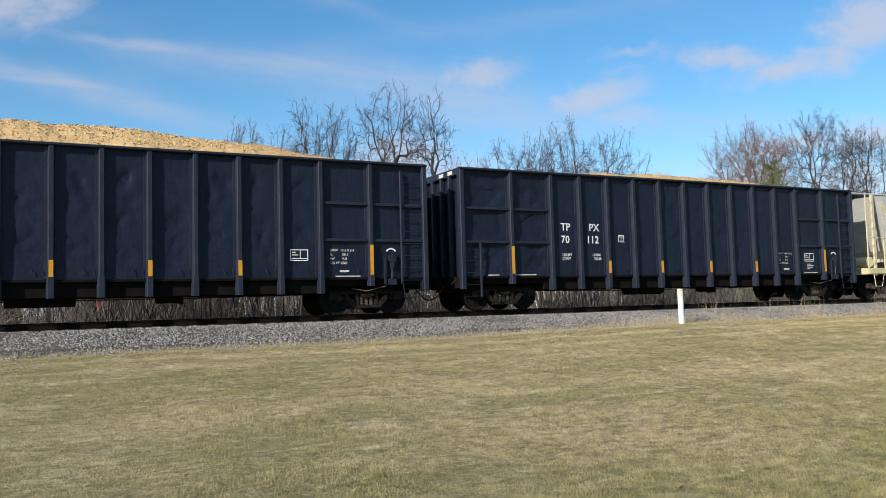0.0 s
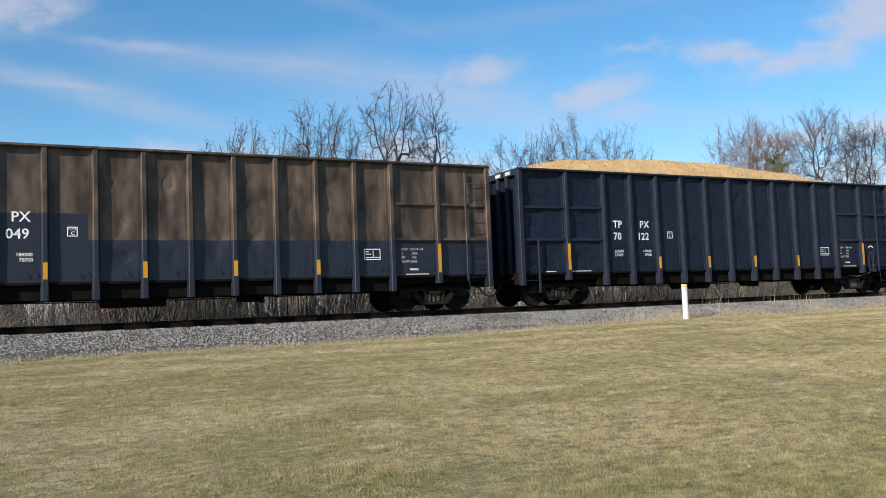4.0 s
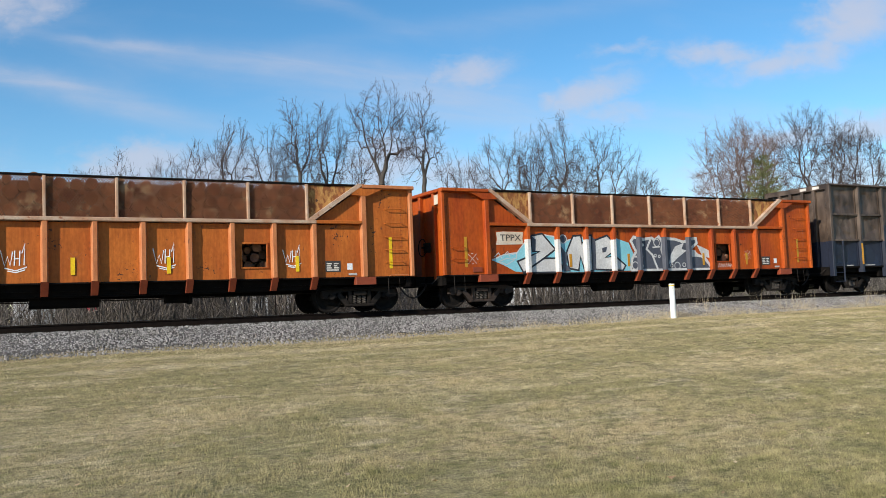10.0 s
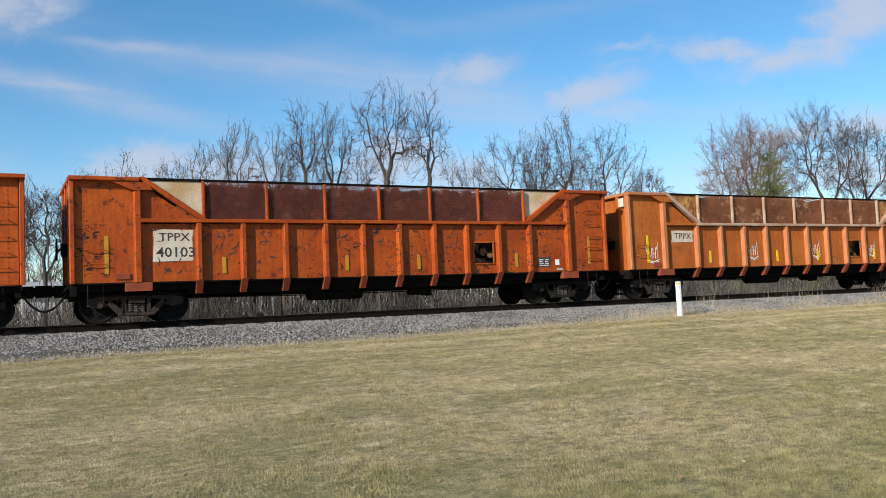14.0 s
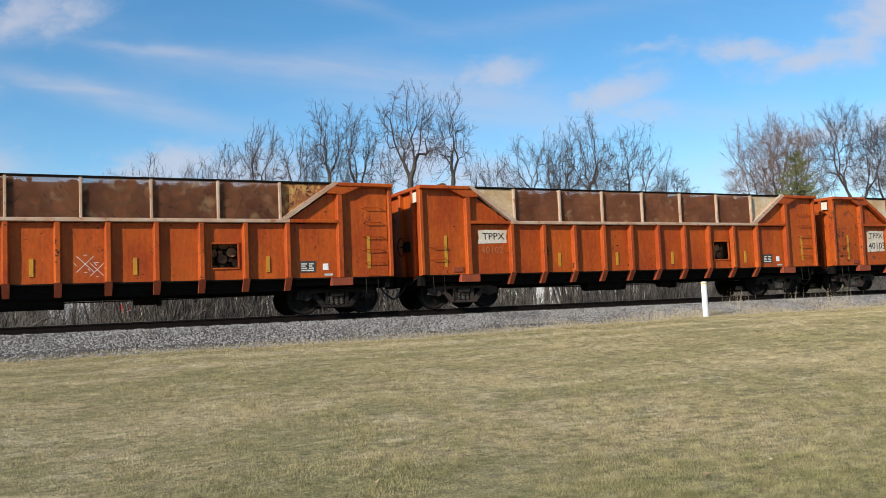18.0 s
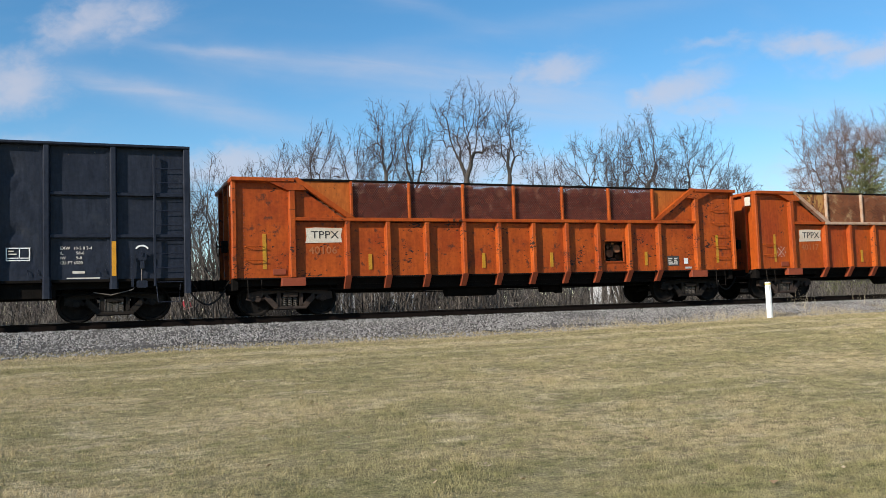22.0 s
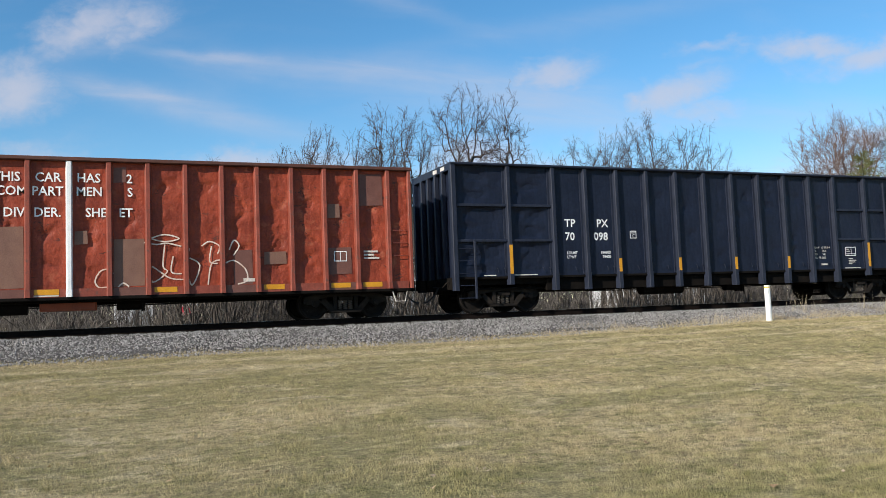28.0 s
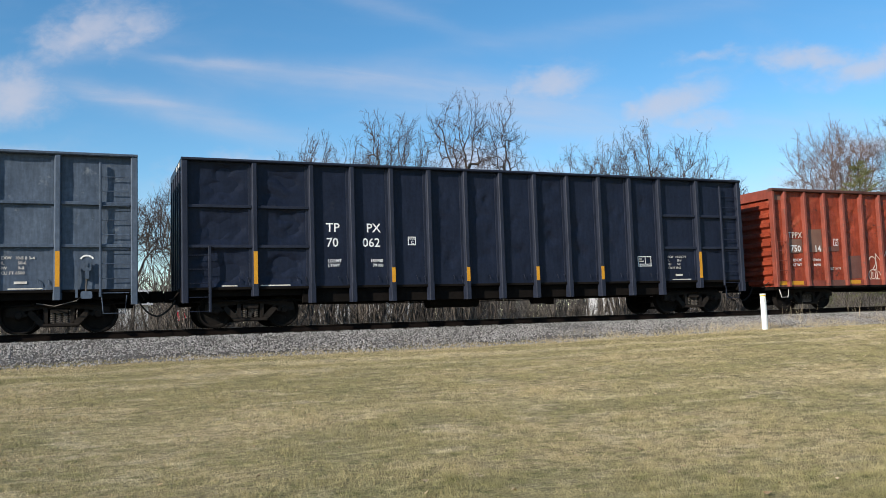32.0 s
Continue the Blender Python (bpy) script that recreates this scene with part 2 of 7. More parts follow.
def two_tone(name, low, high, line, patch_line, x0, x1):
    """Paint in two colours: weathered brown above a line, fresh blue below it, and higher up behind the lettering."""
    mt = surf(name, low, tuple(0.75 * c for c in low), rough=0.5, bump=0.12, bump_scale=8)
    nt = mt.node_tree
    N, L = nt.nodes, nt.links
    bs = N["Principled BSDF"]
    blue = bs.inputs["Base Color"].links[0].from_socket
    co = N.new("ShaderNodeTexCoord")
    sep = N.new("ShaderNodeSeparateXYZ")
    L.new(co.outputs["Object"], sep.inputs[0])
    nz = N.new("ShaderNodeTexNoise")
    nz.inputs["Scale"].default_value, nz.inputs["Detail"].default_value = 2.0, 7
    st = N.new("ShaderNodeMapping")
    st.inputs["Scale"].default_value = (1.6, 1, 0.6)
    L.new(co.outputs["Object"], st.inputs["Vector"])
    L.new(st.outputs[0], nz.inputs["Vector"])
    ramp = N.new("ShaderNodeValToRGB")
    for k, (at, c) in enumerate(zip((0.36, 0.5, 0.66), high)):
        e = ramp.color_ramp.elements[k] if k < 2 else ramp.color_ramp.elements.new(at)
        e.position, e.color = at, (*c, 1)
    L.new(nz.outputs["Fac"], ramp.inputs["Fac"])

    def m(op, a, b):
        n = N.new("ShaderNodeMath")
        n.operation = op
        for k, v in enumerate((a, b)):
            if isinstance(v, (int, float)):
                n.inputs[k].default_value = v
            else:
                L.new(v, n.inputs[k])
        return n.outputs[0]

    inside = m("MULTIPLY", m("GREATER_THAN", sep.outputs[0], x0), m("LESS_THAN", sep.outputs[0], x1))
    edge = m("ADD", line, m("MULTIPLY", inside, patch_line - line))
    above = m("GREATER_THAN", sep.outputs[2], edge)
    mix = N.new("ShaderNodeMix")
    mix.data_type = "RGBA"
    L.new(above, mix.inputs["Factor"])
    L.new(blue, mix.inputs["A"])
    L.new(ramp.outputs["Color"], mix.inputs["B"])
    L.new(mix.outputs["Result"], bs.inputs["Base Color"])
    return mt


M = {}
M["navy"] = surf("navy_paint", (0.0130, 0.0180, 0.0350), (0.0098, 0.0135, 0.0270), scale=0.9, rough=0.42, bump=0.30, bump_scale=3.6, streak=0.20,
                 spots=(0.022, 0.025, 0.036), spot_scale=2.5, spot_at=0.64, spot_soft=0.2, spec=0.14)
M["navy_rib"] = surf("navy_rib_paint", (0.0225, 0.0275, 0.045), (0.0165, 0.0205, 0.034), scale=2, rough=0.45, bump=0.08, spec=0.16, streak=0.20,
                     spots=(0.06, 0.06, 0.062), spot_scale=9, spot_at=0.69)
M["navy_worn"] = surf("navy_paint_worn", (0.0215, 0.026, 0.039), (0.0150, 0.0185, 0.030), scale=0.9, rough=0.42, bump=0.34, bump_scale=3.6, spec=0.15, streak=0.25,
                      spots=(0.030, 0.035, 0.046), spot_scale=2.4, spot_at=0.60, spot_soft=0.2)
M["slate"] = surf("slate_blue_paint", (0.080, 0.105, 0.145), (0.055, 0.075, 0.110), scale=0.8, rough=0.5, bump=0.14, bump_scale=5, streak=0.25, spec=0.2,
                  spots=(0.2, 0.22, 0.24), spot_scale=3.0, spot_at=0.62, spot_soft=0.2)
M["browned"] = two_tone("brown_over_navy", (0.014, 0.019, 0.036), ((0.030, 0.021, 0.016), (0.062, 0.043, 0.032), (0.105, 0.076, 0.058)), 2.08, 2.74, 3.34, 6.66)
M["orange"] = surf("orange_paint", (0.415, 0.083, 0.0095), (0.280, 0.043, 0.0075), scale=0.8, stretch=(1.3, 1.3, 0.7), rough=0.55, bump=0.10, bump_scale=6,
                   spots=(0.13, 0.036, 0.014), spot_scale=5.5, spot_at=0.635, spot_soft=0.1, fine=0.15, spec=0.2, streak=0.16, marks=((0.05, 0.02, 0.012), 9.0, 0.700))
M["orange_pale"] = surf("faded_orange_paint", (0.45, 0.130, 0.022), (0.33, 0.080, 0.015), scale=0.9, stretch=(1.3, 1.3, 0.7), rough=0.6, bump=0.10, bump_scale=6,
                        spots=(0.15, 0.05, 0.022), spot_scale=5.5, spot_at=0.63, spot_soft=0.1, fine=0.15, spec=0.2, streak=0.18, marks=((0.07, 0.03, 0.018), 9.0, 0.70))
M["orange_scuffed"] = surf("scuffed_orange_paint", (0.405, 0.080, 0.010), (0.265, 0.043, 0.008), scale=0.9, rough=0.55, bump=0.16, bump_scale=6, stretch=(1, 1, 1.1),
                           spots=(0.10, 0.03, 0.014), spot_scale=4.5, spot_at=0.585, spot_soft=0.08, fine=0.15, spec=0.2, streak=0.18, marks=((0.03, 0.015, 0.011), 9.0, 0.655))
M["rib_pale"] = surf("bleached_orange_paint", (0.46, 0.18, 0.07), (0.38, 0.12, 0.04), scale=2.5, rough=0.6, stretch=(3, 3, 1), bump=0.1,
                     spots=(0.17, 0.06, 0.025), spot_scale=6, spot_at=0.64)
M["foot_red"] = surf("red_lead_paint", (0.26, 0.052, 0.018), (0.19, 0.038, 0.015), scale=3, rough=0.6, bump=0.1)
M["bare_trim"] = surf("bleached_primer_trim", (0.44, 0.34, 0.26), (0.36, 0.20, 0.12), scale=2.2, rough=0.7, bump=0.12,
                      spots=(0.25, 0.10, 0.05), spot_scale=7, spot_at=0.60)
M["rust"] = surf("rust", (0.235, 0.086, 0.029), (0.085, 0.027, 0.012), scale=1.7, rough=0.85, bump=0.3, bump_scale=25,
                 spots=(0.42, 0.23, 0.095), spot_scale=2.6, spot_at=0.57, spot_soft=0.12)
M["mesh_rust"] = surf("rusty_expanded_metal", (0.235, 0.088, 0.036), (0.115, 0.036, 0.016), scale=1.3, rough=0.8, bump=0.2, spots=(0.38, 0.23, 0.12), spot_scale=2.2, spot_at=0.57, spot_soft=0.12)
M["mesh_red"] = surf("red_rusty_expanded_metal", (0.150, 0.038, 0.025), (0.095, 0.022, 0.015), scale=1.3, rough=0.8, bump=0.2, spots=(0.30, 0.14, 0.09), spot_scale=2.2, spot_at=0.60, spot_soft=0.12)
M["rust_red"] = surf("red_rust", (0.13, 0.027, 0.016), (0.085, 0.019, 0.012), scale=2.4, rough=0.85, bump=0.3, bump_scale=25,
                     spots=(0.30, 0.12, 0.07), spot_scale=3, spot_at=0.60, spot_soft=0.12)
M["panel_tan"] = surf("rust_stained_tan_panel", (0.46, 0.27, 0.085), (0.27, 0.09, 0.025), scale=2.6, rough=0.8, bump=0.2, stretch=(1.6, 1, 0.8),
                      spots=(0.20, 0.070, 0.022), spot_scale=4.5, spot_at=0.47, spot_soft=0.08, marks=((0.06, 0.025, 0.012), 6.0, 0.64))
M["panel_cream"] = surf("stained_cream_panel", (0.54, 0.46, 0.34), (0.42, 0.27, 0.13), scale=1.6, rough=0.75, bump=0.1,
                        spots=(0.3, 0.12, 0.05), spot_scale=5, spot_at=0.66, spot_soft=0.08)
# underframes, floors, sills and couplers: near-black steel with a slightly paler mottle
M["dark_steel"] = surf("near_black_underframe_steel", (0.006, 0.0055, 0.005), (0.011, 0.009, 0.008), scale=3, rough=0.9, spec=0.06, bump=0.3, bump_scale=20)
# truck frames and small ironwork: very dark steel, unevenly toned
M["truck_steel"] = surf("very_dark_cast_steel", (0.013, 0.0115, 0.0105), (0.024, 0.0195, 0.0165), scale=4, rough=0.85, spec=0.1, bump=0.3, bump_scale=30)
M["truck_brown"] = surf("rusty_cast_steel", (0.030, 0.024, 0.021), (0.050, 0.034, 0.027), scale=4, rough=0.85, spec=0.2, bump=0.3, bump_scale=30)
M["spring"] = surf("spring_steel", (0.07, 0.064, 0.058), (0.12, 0.10, 0.085), scale=8, rough=0.6)
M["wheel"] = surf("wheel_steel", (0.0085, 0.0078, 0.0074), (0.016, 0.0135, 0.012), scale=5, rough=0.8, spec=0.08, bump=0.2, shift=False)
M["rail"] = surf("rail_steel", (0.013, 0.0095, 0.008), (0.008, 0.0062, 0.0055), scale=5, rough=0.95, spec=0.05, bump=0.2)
M["rail_head"] = surf("polished_rail_head", (0.35, 0.33, 0.31), rough=0.35, metal=0.9, scale=5)
M["tie"] = surf("creosoted_tie", (0.025, 0.020, 0.016), (0.05, 0.038, 0.03), scale=4, stretch=(4, 1, 4), rough=0.9, bump=0.5, bump_scale=20, rand=0.3)
M["white"] = surf("white_lettering", (0.80, 0.80, 0.79), (0.66, 0.67, 0.68), scale=4, rough=0.6)
M["white_dim"] = surf("worn_white_lettering", (0.62, 0.60, 0.55), (0.45, 0.40, 0.36), scale=7, rough=0.7)
M["chalk"] = surf("chalky_marks", (0.68, 0.60, 0.54), (0.5, 0.36, 0.28), scale=6, rough=0.8)
M["ghost"] = surf("old_stencil_paint", (0.27, 0.085, 0.03), (0.40, 0.12, 0.035), scale=9, rough=0.7)
M["black_letter"] = surf("black_stencil_paint", (0.03, 0.028, 0.026), (0.06, 0.05, 0.045), scale=6, rough=0.6)
M["plate"] = surf("off_white_patch", (0.58, 0.54, 0.46), (0.50, 0.40, 0.30), scale=2.5, rough=0.65, spots=(0.42, 0.22, 0.12), spot_scale=6, spot_at=0.67)
M["yellow"] = surf("yellow_reflector", (0.58, 0.27, 0.015), (0.50, 0.22, 0.012), scale=3, rough=0.45, spots=(0.3, 0.15, 0.03), spot_scale=9, spot_at=0.68)
M["yellow_new"] = surf("bright_yellow_reflector", (0.74, 0.50, 0.01), (0.66, 0.42, 0.01), scale=3, rough=0.4)
M["yellow_old"] = surf("dirty_yellow_reflector", (0.46, 0.25, 0.014), (0.40, 0.17, 0.014), scale=3, rough=0.55, spots=(0.32, 0.09, 0.02), spot_scale=7, spot_at=0.6)
M["red"] = surf("oxide_red_paint", (0.29, 0.052, 0.024), (0.19, 0.033, 0.017), scale=1.6, rough=0.5, bump=0.85, bump_scale=3.8, spec=0.25, streak=0.2, marks=((0.10, 0.03, 0.02), 7.0, 0.68),
                spots=(0.31, 0.085, 0.045), spot_scale=2.5, spot_at=0.58, spot_soft=0.14)
M["red_rib"] = surf("faded_red_rib_paint", (0.255, 0.060, 0.038), (0.175, 0.037, 0.022), scale=2, rough=0.6, bump=0.15, streak=0.2,
                    spots=(0.13, 0.05, 0.036), spot_scale=7, spot_at=0.58)
M["chord_brown"] = surf("grimy_brown_paint", (0.060, 0.026, 0.020), (0.10, 0.034, 0.023), scale=2, rough=0.7, bump=0.15)
M["maroon"] = surf("maroon_touch_up_paint", (0.115, 0.045, 0.035), (0.15, 0.065, 0.05), scale=3, rough=0.6, bump=0.15)
M["taupe"] = surf("taupe_touch_up_paint", (0.19, 0.10, 0.07), (0.15, 0.075, 0.055), scale=3, rough=0.6, bump=0.15)
M["cream"] = surf("cream_hopper_paint", (0.60, 0.53, 0.33), (0.50, 0.43, 0.26), scale=1.2, rough=0.55, bump=0.05)
M["hopper_grey"] = surf("grey_hopper_paint", (0.46, 0.46, 0.44), (0.36, 0.36, 0.35), scale=1.2, rough=0.55, bump=0.05)
M["bark"] = surf("log_bark", (0.10, 0.065, 0.045), (0.16, 0.11, 0.08), scale=6, rough=0.9, bump=0.6, rand=0.3)
M["log_end"] = surf("cut_log_end", (0.26, 0.115, 0.056), (0.10, 0.036, 0.020), scale=5, rough=0.85, rand=0.55, bump=0.3, bump_scale=40)
M["hose"] = surf("black_rubber", (0.014, 0.014, 0.014), rough=0.7)
M["graf_white"] = surf("silver_white_spray", (0.56, 0.56, 0.555), (0.43, 0.42, 0.415), scale=1.5, rough=0.6)
M["graf_teal"] = surf("turquoise_spray", (0.16, 0.42, 0.50), (0.22, 0.50, 0.58), scale=2, rough=0.6)
M["graf_dark"] = surf("charcoal_spray", (0.075, 0.082, 0.105), (0.05, 0.055, 0.075), scale=2, rough=0.6)
M["graf_line"] = surf("dark_outline_spray", (0.022, 0.024, 0.032), rough=0.6, scale=2)


def chips_material():
    mt = surf("wood_chips", (0.56, 0.38, 0.18), (0.45, 0.28, 0.12), scale=9, rough=0.9, bump=1.0, bump_scale=22, fine=0.35,
              spots=(0.78, 0.62, 0.36), spot_scale=26, spot_at=0.56)
    return mt


M["chips"] = chips_material()

# ---- mesh helpers ----


class Geo:
    """Gathers boxes, prisms, tubes and ribbons into one mesh."""

    def __init__(self):
        self.v, self.f = [], []

    def add(self, v, f):
        n = len(self.v)
        self.v += [tuple(p) for p in v]
        self.f += [tuple(n + i for i in q) for q in f]
        return self

    def box(self, x0, x1, y0, y1, z0, z1):
        return self.add([(x, y, z) for z in (z0, z1) for y in (y0, y1) for x in (x0, x1)],
                        [(0, 2, 3, 1), (4, 5, 7, 6), (0, 1, 5, 4), (2, 6, 7, 3), (0, 4, 6, 2), (1, 3, 7, 5)])

    def prism(self, poly, axis, a, b):
        """A convex outline carried along an axis from a to b. Outline: (y, z), (x, z) or (x, y)."""
        put = {"x": lambda p, h: (h, p[0], p[1]), "y": lambda p, h: (p[0], h, p[1]), "z": lambda p, h: (p[0], p[1], h)}[axis]
        n = len(poly)
        area = sum(poly[i][0] * poly[(i + 1) % n][1] - poly[(i + 1) % n][0] * poly[i][1] for i in range(n))
        if (area < 0) != (axis == "y"):
            poly = poly[::-1]
        a, b = min(a, b), max(a, b)
        v = [put(p, a) for p in poly] + [put(p, b) for p in poly]
        f = [tuple(range(n - 1, -1, -1)), tuple(range(n, 2 * n))] + [(i, (i + 1) % n, n + (i + 1) % n, n + i) for i in range(n)]
        return self.add(v, f)

    def rounded(self, x0, x1, y0, y1, z0, z1, c, axis="z"):
        """A box with its long edges cut off."""
        a0, a1, b0, b1 = {"z": (x0, x1, y0, y1), "x": (y0, y1, z0, z1), "y": (x0, x1, z0, z1)}[axis]
        h = {"z": (z0, z1), "x": (x0, x1), "y": (y0, y1)}[axis]
        poly = [(a0 + c, b0), (a1 - c, b0), (a1, b0 + c), (a1, b1 - c), (a1 - c, b1), (a0 + c, b1), (a0, b1 - c), (a0, b0 + c)]
        return self.prism(poly, axis, *h)

    def tube(self, pts, r, n=6, r2=None, caps=True):
        pts = [Vector(p) for p in pts]
        rings = []
        for i, p in enumerate(pts):
            d = (pts[min(i + 1, len(pts) - 1)] - pts[max(i - 1, 0)]).normalized()
            s = d.cross(Vector((0, 0, 1)) if abs(d.z) < 0.9 else Vector((1, 0, 0))).normalized()
            t = d.cross(s)
            rr = r if r2 is None else r + (r2 - r) * i / (len(pts) - 1)
            rings += [tuple(p + rr * (math.cos(k * math.tau / n) * s + math.sin(k * math.tau / n) * t)) for k in range(n)]
        f = []
        for i in range(len(pts) - 1):
            f += [(i * n + k, i * n + (k + 1) % n, (i + 1) * n + (k + 1) % n, (i + 1) * n + k) for k in range(n)]
        if caps:
            e = (len(pts) - 1) * n
            f += [tuple(range(n - 1, -1, -1)), tuple(range(e, e + n))]
        return self.add(rings, f)

    def lathe(self, profile, n=24):
        """A profile of (radius, y) turned about the y axis."""
        v, f, k = [], [], len(profile)
        for i in range(n):
            a = i * math.tau / n
            v += [(r * math.sin(a), y, r * math.cos(a)) for r, y in profile]
        for i in range(n):
            j = (i + 1) % n
            f += [(i * k + q, i * k + q + 1, j * k + q + 1, j * k + q) for q in range(k - 1)]
        return self.add(v, f)

    def ribbon(self, pts, w, y):
        """A painted stroke on an upright face."""
        way = [Vector((b[0] - a[0], b[1] - a[1])).normalized() for a, b in zip(pts, pts[1:])]
        v = []
        for i, (px, pz) in enumerate(pts):
            a, b = way[max(i - 1, 0)], way[min(i, len(way) - 1)]
            t = a + b
            t = t.normalized() if t.length > 0.2 else a
            k = min(1.5, 1 / max(0.4, t.dot(a))) * w / 2
            v += [(px - t.y * k, y - 0.0003 * (i % 4), pz + t.x * k), (px + t.y * k, y - 0.0003 * (i % 4), pz - t.x * k)]
        return self.add(v, [(2 * i, 2 * i + 1, 2 * i + 3, 2 * i + 2) for i in range(len(pts) - 1)])

    def sheet(self, poly, y):
        """A flat painted patch on an upright face, outline in (x, z)."""
        return self.add([(x, y, z) for x, z in poly], [tuple(range(len(poly)))])

    def mesh(self, name, mat, smooth=False):
        me = bpy.data.meshes.new(name)
        me.from_pydata(self.v, [], self.f)
        me.materials.append(mat)
        if smooth:
            me.polygons.foreach_set("use_smooth", [True] * len(me.polygons))
        me.update()
        return me


def part(name, geo, mat, parent, label="", at=(0, 0, 0), smooth=False):
    """Links a mesh as one part under a thing or a part."""
    me = geo if isinstance(geo, bpy.types.Mesh) else geo.mesh(name, mat, smooth)
    ob = new(name, me)
    ob.parent, ob.location = parent, at
    return tagged(ob, label)


def thing(name, at, label, category, group="", kind=""):
    ob = new(name)
    ob.location = at
    return tagged(ob, label, category, group, kind)


LETTERS = {}


def letters(text, height, mat, parent, x, z, y, name="lettering", wide=1.0):
    """Words in the built-in font on an upright face that looks to -y; x, z: lower left corner, height: of a capital."""
    key = (text, round(height, 3), mat.name, wide)
    if key not in LETTERS:
        cu = bpy.data.curves.new("words", "FONT")
        cu.body, cu.size, cu.resolution_u = text, 1.0, 2
        cu.offset = 0.012
        ob = bpy.data.objects.new("words", cu)
        scene.collection.objects.link(ob)
        me = bpy.data.meshes.new_from_object(ob.evaluated_get(bpy.context.evaluated_depsgraph_get()))
        bpy.data.objects.remove(ob)
        k = height / 0.69
        for v in me.vertices:
            v.co = (v.co.x * k * wide, 0, v.co.y * k)
        me.materials.clear()
        me.materials.append(mat)
        LETTERS[key] = me
    ob = new(name, LETTERS[key])
    ob.parent, ob.location = parent, (x, y, z)
    return ob


def bars(parent, mat, x, z, y, widths, h, gap, name="small_print"):
    """Print too small to read: plain bars, line under line."""
    g = Geo()
    for k, w in enumerate(widths):
        zz = z - k * gap
        g.sheet([(x, zz), (x + w, zz), (x + w, zz + h), (x, zz + h)], y)
    return part(name, g, mat, parent)

# ---- the ground and the track ----
FACE = 22.307                 # the plane of the cars' near sides
MID = FACE + 1.595            # the middle of the track
rng = np.random.default_rng(4)


def lift(x, y):
    """The lie of the land."""
    x, y = np.asarray(x, float), np.asarray(y, float)
    rise = np.interp(x, [-40, 0, 12, 18.5, 30, 60], [-0.03, -0.0, 0.02, 0.12, 0.16, 0.18])
    z = np.interp(y, [-60, 4, 12, 17, 20.2, 20.8, 22.3, 25.6, 27.4, 32, 60, 300],
                  [-1.9, -1.50, -1.10, -0.86, -0.69, -0.55, -0.225, -0.205, -0.75, -1.0, -1.0, -1.6])
    near = np.clip((22.0 - y) / 2.0, 0, 1) * np.clip((y - 2) / 14, 0, 1)
    return z + rise * near


def smooth_noise(x, y, step, seed):
    r = np.random.default_rng(seed)
    table = r.random((64, 64))
    u, v = x / step, y / step
    i, j = np.floor(u).astype(int), np.floor(v).astype(int)
    fu, fv = u - i, v - j
    fu, fv = fu * fu * (3 - 2 * fu), fv * fv * (3 - 2 * fv)
    t = lambda a, b: table[a % 64, b % 64]
    return (t(i, j) * (1 - fu) + t(i + 1, j) * fu) * (1 - fv) + (t(i, j + 1) * (1 - fu) + t(i + 1, j + 1) * fu) * fv


def array_mesh(name, verts, faces, mat, smooth=False):
    me = bpy.data.meshes.new(name)
    n, k = faces.shape
    me.vertices.add(len(verts))
    me.vertices.foreach_set("co", np.ascontiguousarray(verts, np.float32).ravel())
    me.loops.add(n * k)
    me.loops.foreach_set("vertex_index", np.ascontiguousarray(faces, np.int32).ravel())
    me.polygons.add(n)
    me.polygons.foreach_set("loop_start", np.arange(0, n * k, k, dtype=np.int32))
    me.polygons.foreach_set("loop_total", np.full(n, k, np.int32))
    if smooth:
        me.polygons.foreach_set("use_smooth", np.ones(n, bool))
    me.materials.append(mat)
    me.update(calc_edges=True)
    return me


# worn wheel tracks and greener strips beside the line: place across, half width, colour, strength
STRIPS = [(16.7, 0.22, (0.55, 0.46, 0.295), 0.5), (18.3, 0.25, (0.54, 0.45, 0.29), 0.55), (17.5, 0.45, (0.27, 0.235, 0.11), 0.3), (19.3, 0.5, (0.28, 0.24, 0.12), 0.3),
          (19.95, 0.28, (0.42, 0.34, 0.20), 0.7), (14.2, 0.5, (0.27, 0.24, 0.11), 0.3), (11.0, 0.6, (0.49, 0.40, 0.235), 0.35), (5.0, 1.5, (0.21, 0.20, 0.082), 0.6), (8.4, 0.5, (0.27, 0.24, 0.11), 0.25)]


